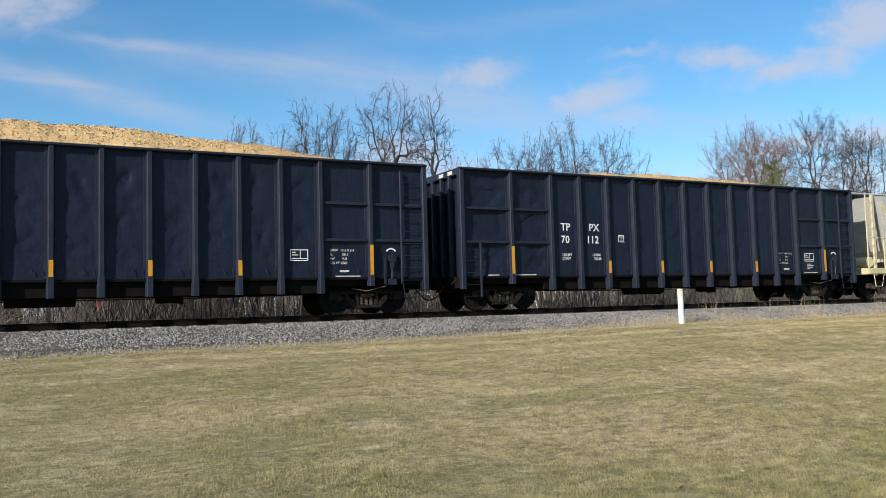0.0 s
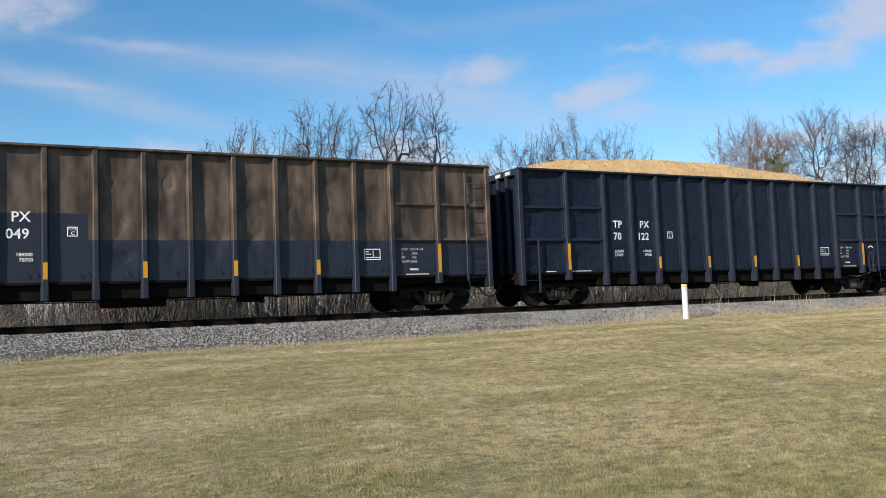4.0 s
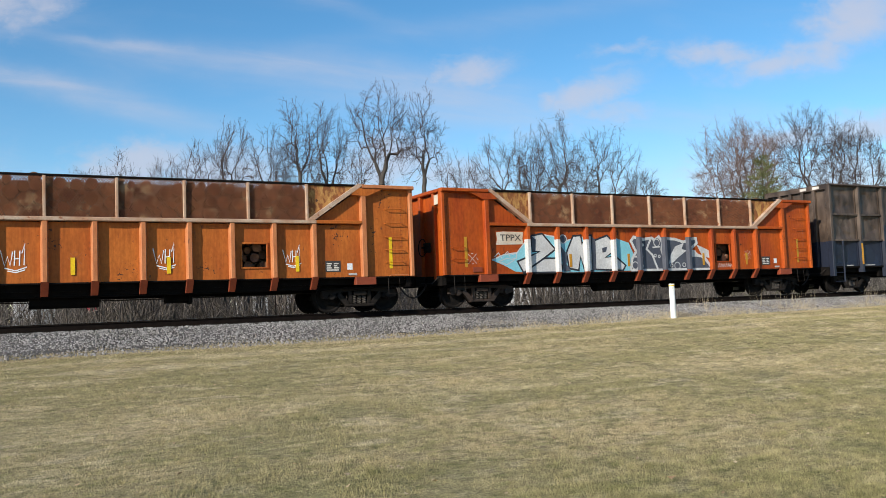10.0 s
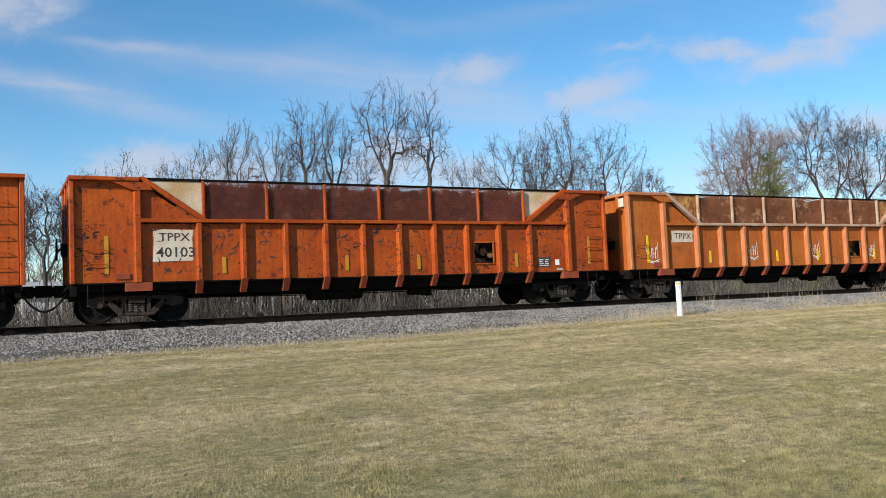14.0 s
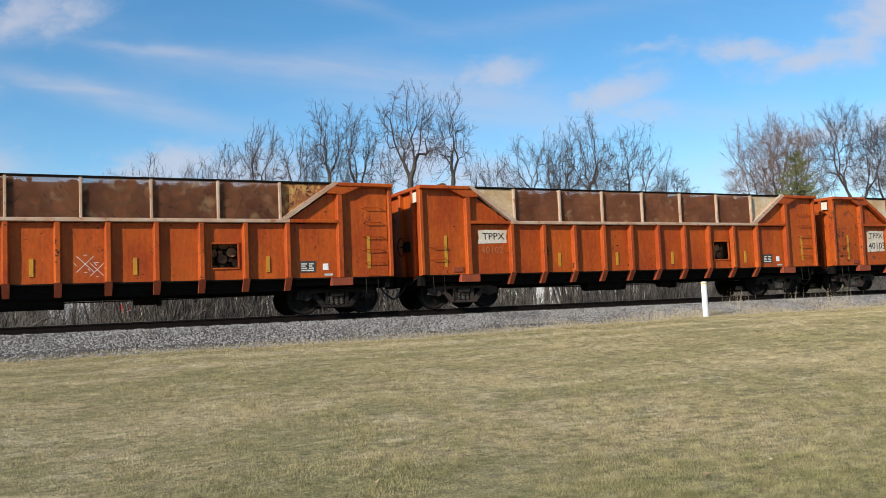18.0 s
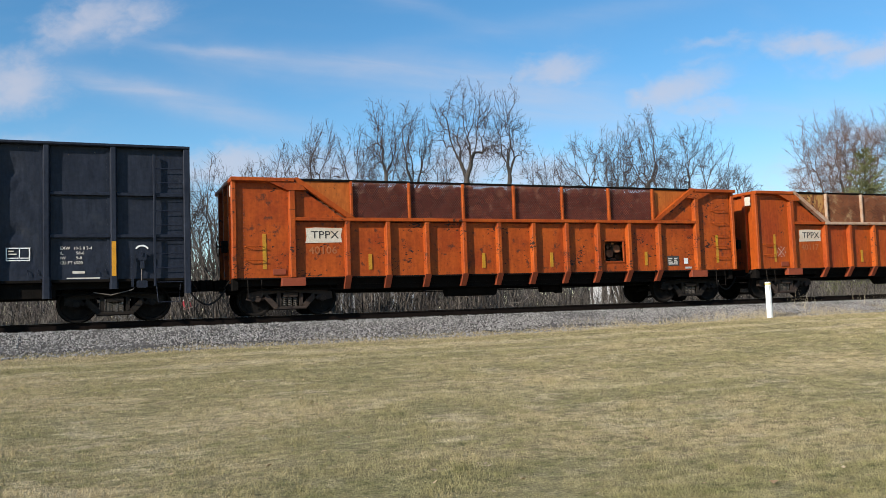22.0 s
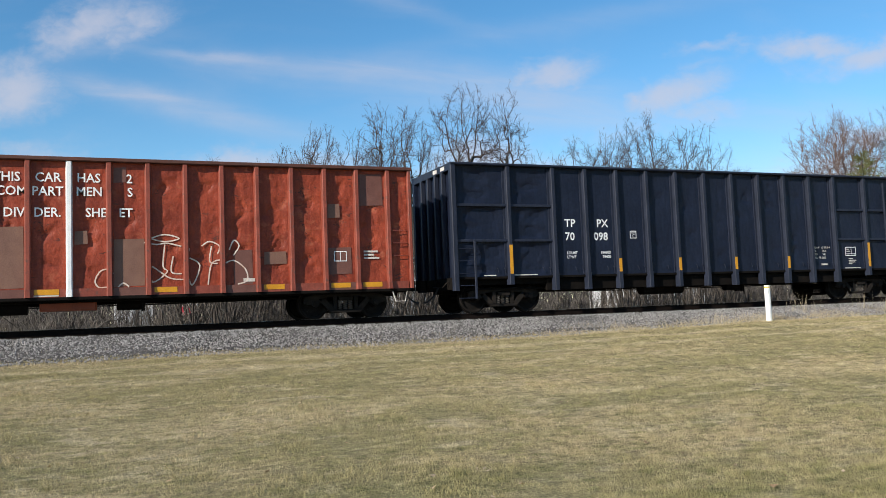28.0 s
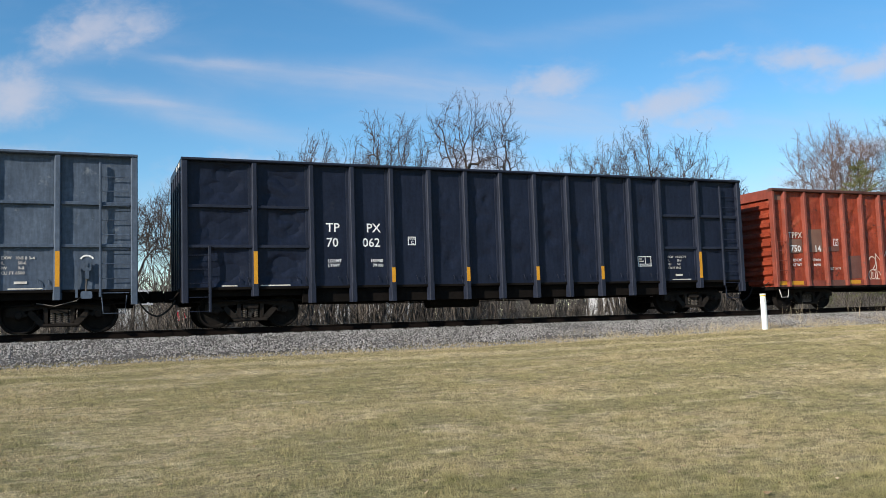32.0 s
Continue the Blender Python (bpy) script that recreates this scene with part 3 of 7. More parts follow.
def bands(nt, co, colour):
    """Strips of paler and greener grass that run beside the track."""
    N, L = nt.nodes, nt.links
    sep = N.new("ShaderNodeSeparateXYZ")
    L.new(co.outputs["Object"], sep.inputs[0])

    def m(op, a, b=None, clamp=False):
        n = N.new("ShaderNodeMath")
        n.operation, n.use_clamp = op, clamp
        for k, v in enumerate((a, b)):
            if v is None:
                continue
            if isinstance(v, (int, float)):
                n.inputs[k].default_value = v
            else:
                L.new(v, n.inputs[k])
        return n.outputs[0]

    nz = N.new("ShaderNodeTexNoise")
    nz.inputs["Scale"].default_value, nz.inputs["Detail"].default_value = 0.7, 5
    L.new(co.outputs["Object"], nz.inputs["Vector"])
    across = m("ADD", m("SUBTRACT", sep.outputs[1], m("MULTIPLY", sep.outputs[0], -0.01)), m("MULTIPLY", m("SUBTRACT", nz.outputs["Fac"], 0.5), 1.2))
    for at, half, tone, strength in STRIPS:
        d = m("DIVIDE", m("SUBTRACT", across, at), half)
        f = m("MULTIPLY", m("EXPONENT", m("MULTIPLY", m("MULTIPLY", d, d), -1.0)), m("MULTIPLY", nz.outputs["Fac"], strength * 1.8), True)
        x = N.new("ShaderNodeMix")
        x.data_type = "RGBA"
        L.new(f, x.inputs["Factor"])
        L.new(colour, x.inputs["A"])
        x.inputs["B"].default_value = (*tone, 1)
        colour = x.outputs["Result"]
    return colour


LAWN = {"straw": (0.41, 0.328, 0.187), "olive": (0.272, 0.236, 0.118), "pale": (0.51, 0.42, 0.268), "green": (0.205, 0.190, 0.080)}


def lawn_material(name, blade):
    """Winter lawn: straw and dull green in broad patches, mottled tuft by tuft."""
    mt = bpy.data.materials.new(name)
    mt.use_nodes = True
    nt = mt.node_tree
    N, L = nt.nodes, nt.links
    bs = N["Principled BSDF"]
    bs.inputs["Roughness"].default_value, bs.inputs["Specular IOR Level"].default_value = 0.9, 0.12
    co = N.new("ShaderNodeTexCoord")

    def noise_at(sc, stretch=(1, 1, 0.2), detail=4, rough=0.55):
        mp = N.new("ShaderNodeMapping")
        mp.inputs["Scale"].default_value = stretch
        mp.inputs["Rotation"].default_value = (0, 0, radians(-14))
        L.new(co.outputs["Object"], mp.inputs["Vector"])
        n = N.new("ShaderNodeTexNoise")
        n.inputs["Scale"].default_value, n.inputs["Detail"].default_value, n.inputs["Roughness"].default_value = sc, detail, rough
        L.new(mp.outputs[0], n.inputs["Vector"])
        return n.outputs["Fac"]

    def ramp(fac, lo, hi, a=0.0, b=1.0):
        r = N.new("ShaderNodeMapRange")
        r.inputs["From Min"].default_value, r.inputs["From Max"].default_value = lo, hi
        r.inputs["To Min"].default_value, r.inputs["To Max"].default_value = a, b
        L.new(fac, r.inputs["Value"])
        return r.outputs["Result"]

    def mixed(fac, a, b):
        n = N.new("ShaderNodeMix")
        n.data_type = "RGBA"
        L.new(fac, n.inputs["Factor"])
        for key, v in (("A", a), ("B", b)):
            if isinstance(v, tuple):
                n.inputs[key].default_value = (*v, 1)
            else:
                L.new(v, n.inputs[key])
        return n.outputs["Result"]

    def scaled(c, f):
        n = N.new("ShaderNodeVectorMath")
        n.operation = "SCALE"
        L.new(c, n.inputs[0])
        L.new(f, n.inputs["Scale"])
        return n.outputs[0]

    c = mixed(ramp(noise_at(0.42, (0.6, 1.2, 0.2)), 0.40, 0.62), LAWN["straw"], LAWN["olive"])
    c = mixed(ramp(noise_at(1.5, (0.6, 1.3, 0.2)), 0.48, 0.66, 0.0, 0.85), c, LAWN["olive"])
    c = mixed(ramp(noise_at(2.3, (0.6, 1.2, 0.2)), 0.52, 0.68, 0.0, 0.8), c, LAWN["pale"])
    c = mixed(ramp(noise_at(5.5, (0.8, 1.2, 0.2)), 0.50, 0.66, 0.0, 0.75), c, LAWN["green"])
    c = bands(nt, co, c)
    c = scaled(c, ramp(noise_at(8, (0.8, 1.2, 0.2), 5, 0.65), 0.33, 0.67, 0.66, 1.34))
    if blade:
        c = scaled(c, ramp(N.new("ShaderNodeNewGeometry").outputs["Random Per Island"], 0, 1, 0.62, 1.36))
    else:
        c = scaled(c, ramp(noise_at(32, (1, 1, 0.2), 5, 0.65), 0.35, 0.65, 0.50, 1.10))
        b = N.new("ShaderNodeBump")
        b.inputs["Strength"].default_value, b.inputs["Distance"].default_value = 0.9, 0.03
        L.new(noise_at(30, (1, 1, 1), 6), b.inputs["Height"])
        L.new(b.outputs[0], bs.inputs["Normal"])
    L.new(c, bs.inputs["Base Color"])
    return mt


M["lawn"] = lawn_material("winter_lawn", False)
M["blade"] = lawn_material("dry_grass_blades", True)
M["weed"] = surf("bleached_weeds", (0.43, 0.365, 0.255), (0.27, 0.22, 0.145), scale=0.6, rough=0.9, island=0.35, spec=0.15, shift=False)
M["leaf"] = surf("fallen_leaves", (0.33, 0.20, 0.10), (0.55, 0.45, 0.30), scale=3, rough=0.85, island=0.4, shift=False)
# bed far darker than the stones: the shade in their gaps is coloured in
M["bed"] = surf("ballast_bed", (0.095, 0.089, 0.084), (0.055, 0.051, 0.048), scale=9, rough=0.95, bump=1.0, bump_scale=18, fine=0.4,
                spots=(0.2, 0.188, 0.18), spot_scale=20, spot_at=0.60, shift=False)
M["stone"] = surf("ballast_stone", (0.275, 0.262, 0.252), (0.19, 0.180, 0.172), scale=0.8, rough=0.9, island=0.55, shift=False)
M["brush"] = surf("bare_brush", (0.038, 0.031, 0.027), (0.20, 0.178, 0.158), scale=0.9, rough=0.9, island=0.75, shift=False, spec=0.2)
M["trunk"] = surf("grey_bark", (0.055, 0.047, 0.041), (0.085, 0.075, 0.066), scale=3, rough=0.95, bump=0.5, spec=0.2)
M["twig"] = surf("brown_grey_twigs", (0.064, 0.050, 0.046), (0.092, 0.073, 0.067), scale=0.5, rough=0.9, island=0.25, spec=0.2)
M["twig_bud"] = surf("budding_reddish_twigs", (0.21, 0.142, 0.118), (0.145, 0.105, 0.092), scale=0.4, rough=0.9, island=0.3, spec=0.2)
M["needle"] = surf("conifer_needles", (0.17, 0.175, 0.075), (0.11, 0.115, 0.05), scale=1, rough=0.9, island=0.4, spec=0.2)


def grid_ground():
    xs = np.unique(np.concatenate([np.linspace(-700, -30, 12), np.arange(-30, 90, 0.75), np.linspace(90, 1500, 14)]))
    ys = np.unique(np.concatenate([np.linspace(-300, 2, 8), np.arange(2, 34, 0.3), np.linspace(34, 1800, 16)]))
    X, Y = np.meshgrid(xs, ys)
    Z = lift(X, Y) - 0.06 * ((Y > 20.3) & (Y < 27.2))
    near = (Y > 2) & (Y < 20.2)
    Z += near * (0.05 * (smooth_noise(X, Y, 2.6, 5) - 0.5) + 0.03 * (smooth_noise(X, Y, 0.9, 6) - 0.5))
    n = len(xs)
    k = np.arange(len(ys) - 1)[:, None] * n + np.arange(n - 1)
    faces = np.stack([k, k + 1, k + n + 1, k + n], -1).reshape(-1, 4)
    ob = new("ground", array_mesh("ground", np.stack([X, Y, Z], -1).reshape(-1, 3), faces, M["lawn"], True))
    tagged(ob, "mown winter lawn in straw and dull green beside a railway", "ground", kind="structure")

    # the bed of crushed stone
    xs, ys = np.arange(-60, 130, 0.6), np.array([20.1, 20.6, 21.2, 21.8, 22.3, 23.2, 24.6, 25.6, 26.6, 27.5])
    X, Y = np.meshgrid(xs, ys)
    Z = lift(X, Y) + 0.012 + 0.05 * (smooth_noise(X, Y, 0.8, 9) - 0.5)
    Z[0] -= 0.12
    Z[-1] -= 0.12
    n = len(xs)
    k = np.arange(len(ys) - 1)[:, None] * n + np.arange(n - 1)
    faces = np.stack([k, k + 1, k + n + 1, k + n], -1).reshape(-1, 4)
    ob = new("ballast_bed", array_mesh("ballast_bed", np.stack([X, Y, Z], -1).reshape(-1, 3), faces, M["bed"], True))
    tagged(ob, "grey crushed stone bed under the railway track", "ballast", kind="structure")


grid_ground()


def scatter_stones():
    """Crushed stone: squashed, turned eight-faced lumps."""
    n = 92000
    x = rng.uniform(-9, 62, n)
    keep = rng.random(n) < np.clip(1.25 - x / 70, 0.25, 1)
    x = x[keep]
    n = len(x)
    y = 19.75 + 3.65 * rng.random(n) ** 0.85
    sparse = (y > 20.75 - 0.35 * smooth_noise(x, y, 1.5, 12)) | (rng.random(n) < 0.45)
    x, y = x[sparse], y[sparse]
    # the ends of the ties stay clear of stone
    k = np.round((x + 10) / 0.51)
    near = np.abs(x - (-10 + 0.51 * k + 0.03 * np.sin(7.1 * k))) < 0.15
    clear = ~(near & (y > 22.48 + 0.05 * np.sin(3.3 * k)))
    x, y = x[clear], y[clear]
    n = len(x)
    base = np.array([(1, 0, 0), (-1, 0, 0), (0, 1, 0), (0, -1, 0), (0, 0, 1), (0, 0, -1)], float)
    tri = np.array([(0, 2, 4), (2, 1, 4), (1, 3, 4), (3, 0, 4), (2, 0, 5), (1, 2, 5), (3, 1, 5), (0, 3, 5)])
    size = (0.013 + 0.024 * rng.random(n) ** 1.4)[:, None, None] * rng.uniform(0.6, 1.25, (n, 6, 1))
    a, b = rng.uniform(0, math.tau, n), rng.uniform(-0.7, 0.7, n)
    P = base[None] * size
    ca, sa, cb, sb = np.cos(a)[:, None], np.sin(a)[:, None], np.cos(b)[:, None], np.sin(b)[:, None]
    px, py, pz = P[..., 0], P[..., 1], P[..., 2]
    px, pz = px * cb + pz * sb, -px * sb + pz * cb
    px, py = px * ca - py * sa, px * sa + py * ca
    V = np.stack([px + x[:, None], py + y[:, None], pz + lift(x, y)[:, None] + 0.022], -1).reshape(-1, 3)
    F = (np.arange(n)[:, None, None] * 6 + tri[None]).reshape(-1, 3)
    ob = new("ballast_stones", array_mesh("ballast_stones", V, F, M["stone"]))
    tagged(ob, "loose angular grey and pale ballast stones", "ballast", kind="stuff")


scatter_stones()


def blades(name, x, y, z, height, width, mat, label, lean=0.5):
    n = len(x)
    a, b = rng.uniform(0, math.tau, n), rng.uniform(0, math.tau, n)
    wx, wy = np.cos(a) * width, np.sin(a) * width
    lx, ly = np.cos(b) * height * lean * rng.random(n), np.sin(b) * height * lean * rng.random(n)
    V = np.stack([np.stack([x - wx, y - wy, z - 0.01], -1), np.stack([x + wx, y + wy, z - 0.01], -1), np.stack([x + lx, y + ly, z + height], -1)], 1).reshape(-1, 3)
    ob = new(name, array_mesh(name, V, np.arange(3 * n).reshape(-1, 3), mat))
    return tagged(ob, label, "grass", kind="stuff")


def ground_z(x, y):
    return lift(x, y) + (y < 20.2) * (0.05 * (smooth_noise(x, y, 2.6, 5) - 0.5) + 0.03 * (smooth_noise(x, y, 0.9, 6) - 0.5))


def grow_grass():
    n = 1080000
    y = 4.2 + 16.3 * rng.random(n) ** 1.30
    x = rng.uniform(0, 1, n) * (1.87 * y + 3) - 0.17 * y - 1.5
    clump = smooth_noise(x, y, 0.11, 21) * 0.45 + smooth_noise(x, y, 0.27, 22) * 0.35 + smooth_noise(x, y, 0.8, 23) * 0.2
    keep = rng.random(n) < np.clip(0.40 + 1.4 * clump, 0, 1)
    x, y, clump = x[keep], y[keep], clump[keep]
    n = len(x)
    h = (0.006 + 0.052 * clump ** 2) * rng.uniform(0.5, 1.4, n) * (1 + 0.012 * y)
    blades("lawn_grass", x, y, ground_z(x, y), h, rng.uniform(0.0012, 0.0030, n) * (0.7 + 0.075 * y), M["blade"], "short dry mown grass, straw coloured with dull green", 1.5)
    # pale weeds where the stone meets the lawn
    n = 20000
    x = np.abs(rng.normal(0, 1, n)) * 4 + rng.choice([1.0, 5, 9, 12.5, 15, 19, 22, 25, 28, 33, 38, 44], n) - 3
    y = 20.25 + rng.normal(0, 0.42, n) + 0.5 * np.clip((x - 12) / 20, 0, 1) * rng.random(n)
    thick = smooth_noise(x, y, 0.7, 31)
    keep = rng.random(n) < np.clip((thick - 0.28) * 2.0, 0, 1)
    x, y = x[keep], y[keep]
    n = len(x)
    h = rng.uniform(0.04, 0.16, n) * np.interp(x, [-4, 8, 14, 40], [0.4, 0.6, 1.2, 1.7])
    blades("verge_weeds", x, y, lift(x, y), h, rng.uniform(0.004, 0.008, n), M["weed"], "bleached dry weeds along the foot of the ballast", 0.8)
    x = np.concatenate([rng.normal(c, 0.35, 34) for c in (24.6, 26.4, 21.5, 30.5)])
    y = np.concatenate([rng.normal(21.2, 0.25, 34) for c in range(4)])
    blades("tall_weed_stalks", x, y, lift(x, y), rng.uniform(0.25, 0.75, len(x)), np.full(len(x), 0.006), M["weed"], "tall thin bleached weed stalks in the ballast", 0.35)
    # leaves on the lawn
    n = 420
    y = rng.uniform(4.5, 19, n)
    x = rng.uniform(0, 1, n) * (1.8 * y + 2) - 0.15 * y - 1
    s = rng.uniform(0.015, 0.04, n)
    a = rng.uniform(0, math.tau, n)
    z = ground_z(x, y) + 0.035
    dx, dy = np.cos(a) * s, np.sin(a) * s
    t = rng.uniform(-0.02, 0.025, n)
    V = np.stack([np.stack([x - dx, y - dy, z], -1), np.stack([x + dy * .6, y - dx * .6, z + t], -1),
                  np.stack([x + dx, y + dy, z + 0.012], -1), np.stack([x - dy * .6, y + dx * .6, z + t], -1)], 1).reshape(-1, 3)
    ob = new("fallen_leaves", array_mesh("fallen_leaves", V, np.arange(4 * n).reshape(-1, 4), M["leaf"]))
    tagged(ob, "small dry fallen leaves scattered on the lawn", "leaves", kind="stuff")


grow_grass()


def track():
    """Two rails on wooden ties."""
    shape = [(-0.068, -0.18), (0.068, -0.18), (0.068, -0.168), (0.012, -0.15), (0.012, -0.045), (0.036, -0.035),
             (0.036, -0.008), (0.026, 0.0), (-0.026, 0.0), (-0.036, -0.008), (-0.036, -0.035), (-0.012, -0.045), (-0.012, -0.15), (-0.068, -0.168)]
    t = thing("railway_track", (0, 0, 0), "single railway track of rusty steel rails on dark wooden ties", "railway track", kind="structure")
    n = len(shape)
    for side in (-0.7535, 0.7535):
        g = Geo()
        for x0 in np.arange(-66, 138, 12.0):
            v = [(x, MID + side + p, q) for x in (x0, x0 + 11.994) for p, q in shape]
            g.add(v, [(i, (i + 1) % n, n + (i + 1) % n, n + i) for i in range(n)])
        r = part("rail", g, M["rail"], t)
        part("rail_head", Geo().box(-66, 138, MID + side - 0.024, MID + side + 0.024, -0.0005, 0.002), M["rail_head"], r, "polished running surface")
    tie = Geo().rounded(-0.125, 0.125, -1.36, 1.3, -0.36, -0.182, 0.015, "y").mesh("tie", M["tie"])
    plate = Geo().box(-0.09, 0.09, -0.17, 0.17, -0.182, -0.172).mesh("tie_plate", M["rail"])
    for k in range(150):
        x = -10 + 0.51 * k
        o = part("tie", tie, None, t, at=(x + 0.03 * math.sin(7.1 * k), MID + 0.05 * math.sin(3.3 * k), 0))
        if k < 75:
            part("tie_plate", plate, None, o, at=(0, -0.7535, 0))


track()


def marker_post():
    x, y = 18.53, 19.6
    z = float(lift(x, y))
    t = thing("marker_post", (x, y, z), "white plastic marker post with a yellow band at its top", "post")
    t.rotation_euler = (0, radians(-0.6), 0)
    g = Geo()
    pts = [(math.cos(a) * 0.095, math.sin(a) * 0.075) for a in [k * math.tau / 14 for k in range(14)]]
    g.prism(pts, "z", -0.1, 1.085)
    part("post_tube", g, surf("white_plastic", (0.82, 0.82, 0.80), (0.74, 0.74, 0.72), scale=3, rough=0.45), t)
    g = Geo()
    g.prism([(px * 1.03, py * 1.03) for px, py in pts], "z", 1.015, 1.05)
    part("yellow_band", g, M["yellow_new"], t)
    g = Geo()
    g.prism([(px * 1.0, py * 1.0) for px, py in pts], "z", 1.087, 1.095)
    part("cap", g, M["white"], t)
    part("small_print", Geo().sheet([(-0.045, 0.86), (-0.03, 0.86), (-0.03, 0.98), (-0.045, 0.98)], -0.078), M["white_dim"], t)


marker_post()

# ---- bare trees and brush behind the track ----


def branches(r, tips, start, way, wiggle):
    """A trunk that divides again and again so that one branch end comes to every tip. Gives segments and their number of tips."""
    segs = []

    def curve(p, d, q, n_tips):
        span = np.linalg.norm(q - p)
        n = max(2, int(span / 0.30))
        bow = r.normal(0, wiggle * span, 3)
        last = p
        for i in range(1, n + 1):
            u = i / n
            lead = p + d * span * 0.55 * u * (1 - u) * (1 - u)
            at = lead + (q - p) * (u * u * (3 - 2 * u) * 0.35 + u * 0.65) + bow * math.sin(math.pi * u) * 0.6 + r.normal(0, 0.016, 3) * (i < n)
            segs.append((last, at, n_tips))
            last, before = at, last
        e = last - before
        return last, e / (np.linalg.norm(e) + 1e-9)

    def grow(p, d, pts):
        if len(pts) == 1:
            curve(p, d, pts[0], 1)
            return
        c = pts.mean(0)
        q = p + (c - p) * r.uniform(0.26, 0.46) + r.normal(0, 0.10, 3)
        p, d = curve(p, d, q, len(pts))
        out = (c - p) / (np.linalg.norm(c - p) + 1e-9)
        off = pts - c
        off = off - np.outer(off @ out, out)
        axis = np.linalg.svd(off, full_matrices=False)[2][0] + r.normal(0, 0.25, 3)
        order = np.argsort(off @ axis)
        m = min(len(pts) - 1, max(1, int(round(len(pts) * r.uniform(0.28, 0.72)))))
        grow(p, d, pts[order[:m]])
        grow(p, d, pts[order[m:]])

    grow(np.array(start, float), np.array(way, float), tips)
    return segs


def tubes(name, segs, mat, sides):
    A = np.array([s[0] for s in segs], float)
    B = np.array([s[1] for s in segs], float)
    ra, rb = np.array([s[2] for s in segs])[:, None, None], np.array([s[3] for s in segs])[:, None, None]
    d = B - A
    d /= np.linalg.norm(d, axis=1)[:, None] + 1e-9
    ref = np.where(np.abs(d[:, 2:3]) < 0.9, np.array([[0, 0, 1.0]]), np.array([[1.0, 0, 0]]))
    s = np.cross(d, ref)
    s /= np.linalg.norm(s, axis=1)[:, None]
    t = np.cross(d, s)
    k = np.arange(sides) * math.tau / sides
    ring = np.cos(k)[None, :, None] * s[:, None] + np.sin(k)[None, :, None] * t[:, None]
    V = np.concatenate([A[:, None] + ra * ring, B[:, None] + rb * ring], 1).reshape(-1, 3)
    i = np.arange(sides)
    j = (i + 1) % sides
    quad = np.stack([i, j, j + sides, i + sides], -1)
    F = (np.arange(len(segs))[:, None, None] * 2 * sides + quad[None]).reshape(-1, 4)
    return array_mesh(name, V, F, mat)


def tree(foot, left, right, top, seed, y=45.0, stem=0.15, bole=0.35, ends=90, fork=0.9, wiggle=0.045, lobes=9, twigs=2, long=0.55, thin=0.0062, twig="twig",
         label="leafless deciduous tree with thin grey branches", group="bare trees along the track"):
    """A bare tree with its foot, the reach of its crown and its height as they stand at 45 m from the eye's line."""
    k = y / 45.0
    z0 = float(lift(foot * k, y))
    r = np.random.default_rng(seed)
    tall = top * k - z0
    half = (right - left) * k / 2
    mid = ((left + right) / 2 - foot) * k
    base = bole * tall
    # the tips fill a dome with an uneven outline
    centre = np.array([mid, 0, (base + tall) / 2])
    size = np.array([half, half, (tall - base) / 2])
    bumps = r.normal(0, 1, (lobes, 3))
    bumps /= np.linalg.norm(bumps, axis=1)[:, None]
    depth = r.uniform(-0.22, 0.10, lobes)
    tips = []
    while len(tips) < ends:
        q = r.normal(0, 1, 3)
        q /= np.linalg.norm(q)
        if q[2] < -0.75:
            continue
        out = 1 + (depth * np.exp(-4 * (1 - bumps @ q))).sum()
        tips.append(centre + size * q * min(out, 1.06) * (1 - 0.55 * r.random() ** 1.6))
    tips = np.array(tips)
    tips[:, 2] *= tall / tips[:, 2].max()
    lean = r.normal(0, 0.06, 2)
    first = base * fork
    foot_top = np.array([mid * 0.3 + lean[0] * first, lean[1] * first, first])
    segs = [(np.zeros(3), foot_top * (0.5, 0.5, 0.5) + r.normal(0, 0.04, 3) * (1, 1, 0), ends)]
    segs.append((segs[0][1], foot_top, ends))
    segs += branches(r, tips, foot_top, (lean[0], lean[1], 1), wiggle)
    power = math.log(ends) / math.log(stem * k / (thin * 1.6))
    wide = lambda n: thin * 1.6 * n ** (1 / power)
    trunk, crown = [], []
    for a, b, n in segs:
        (trunk if wide(n) > 0.5 * stem * k else crown).append((a, b, wide(n), wide(n) * 0.94))
        if n > 5:
            continue
        # twigs along the thin branches
        d0 = (b - a) / (np.linalg.norm(b - a) + 1e-9)
        for _ in range(twigs):
            d = d0 * r.uniform(0.5, 1.0) + r.normal(0, 0.5, 3) + (0, 0, 0.12)
            d /= np.linalg.norm(d)
            h = long * r.uniform(0.4, 1.2)
            p0 = a + (b - a) * r.random()
            p1 = p0 + d * h * 0.5
            e = d + r.normal(0, 0.22, 3) + (0, 0, 0.10)
            f = d + r.normal(0, 0.55, 3)
            crown += [(p0, p1, thin, thin * 0.85), (p1, p1 + e / np.linalg.norm(e) * h * 0.5, thin * 0.85, thin * 0.6), (p1, p1 + f / np.linalg.norm(f) * h * 0.45, thin * 0.8, thin * 0.6)]
    t = thing("bare_tree", (foot * k, y, z0), label, "tree", group)
    part("trunk", tubes("trunk", trunk, M["trunk"], 7), None, t)
    part("crown", tubes("crown", crown, M[twig], 3), None, t)
    return t


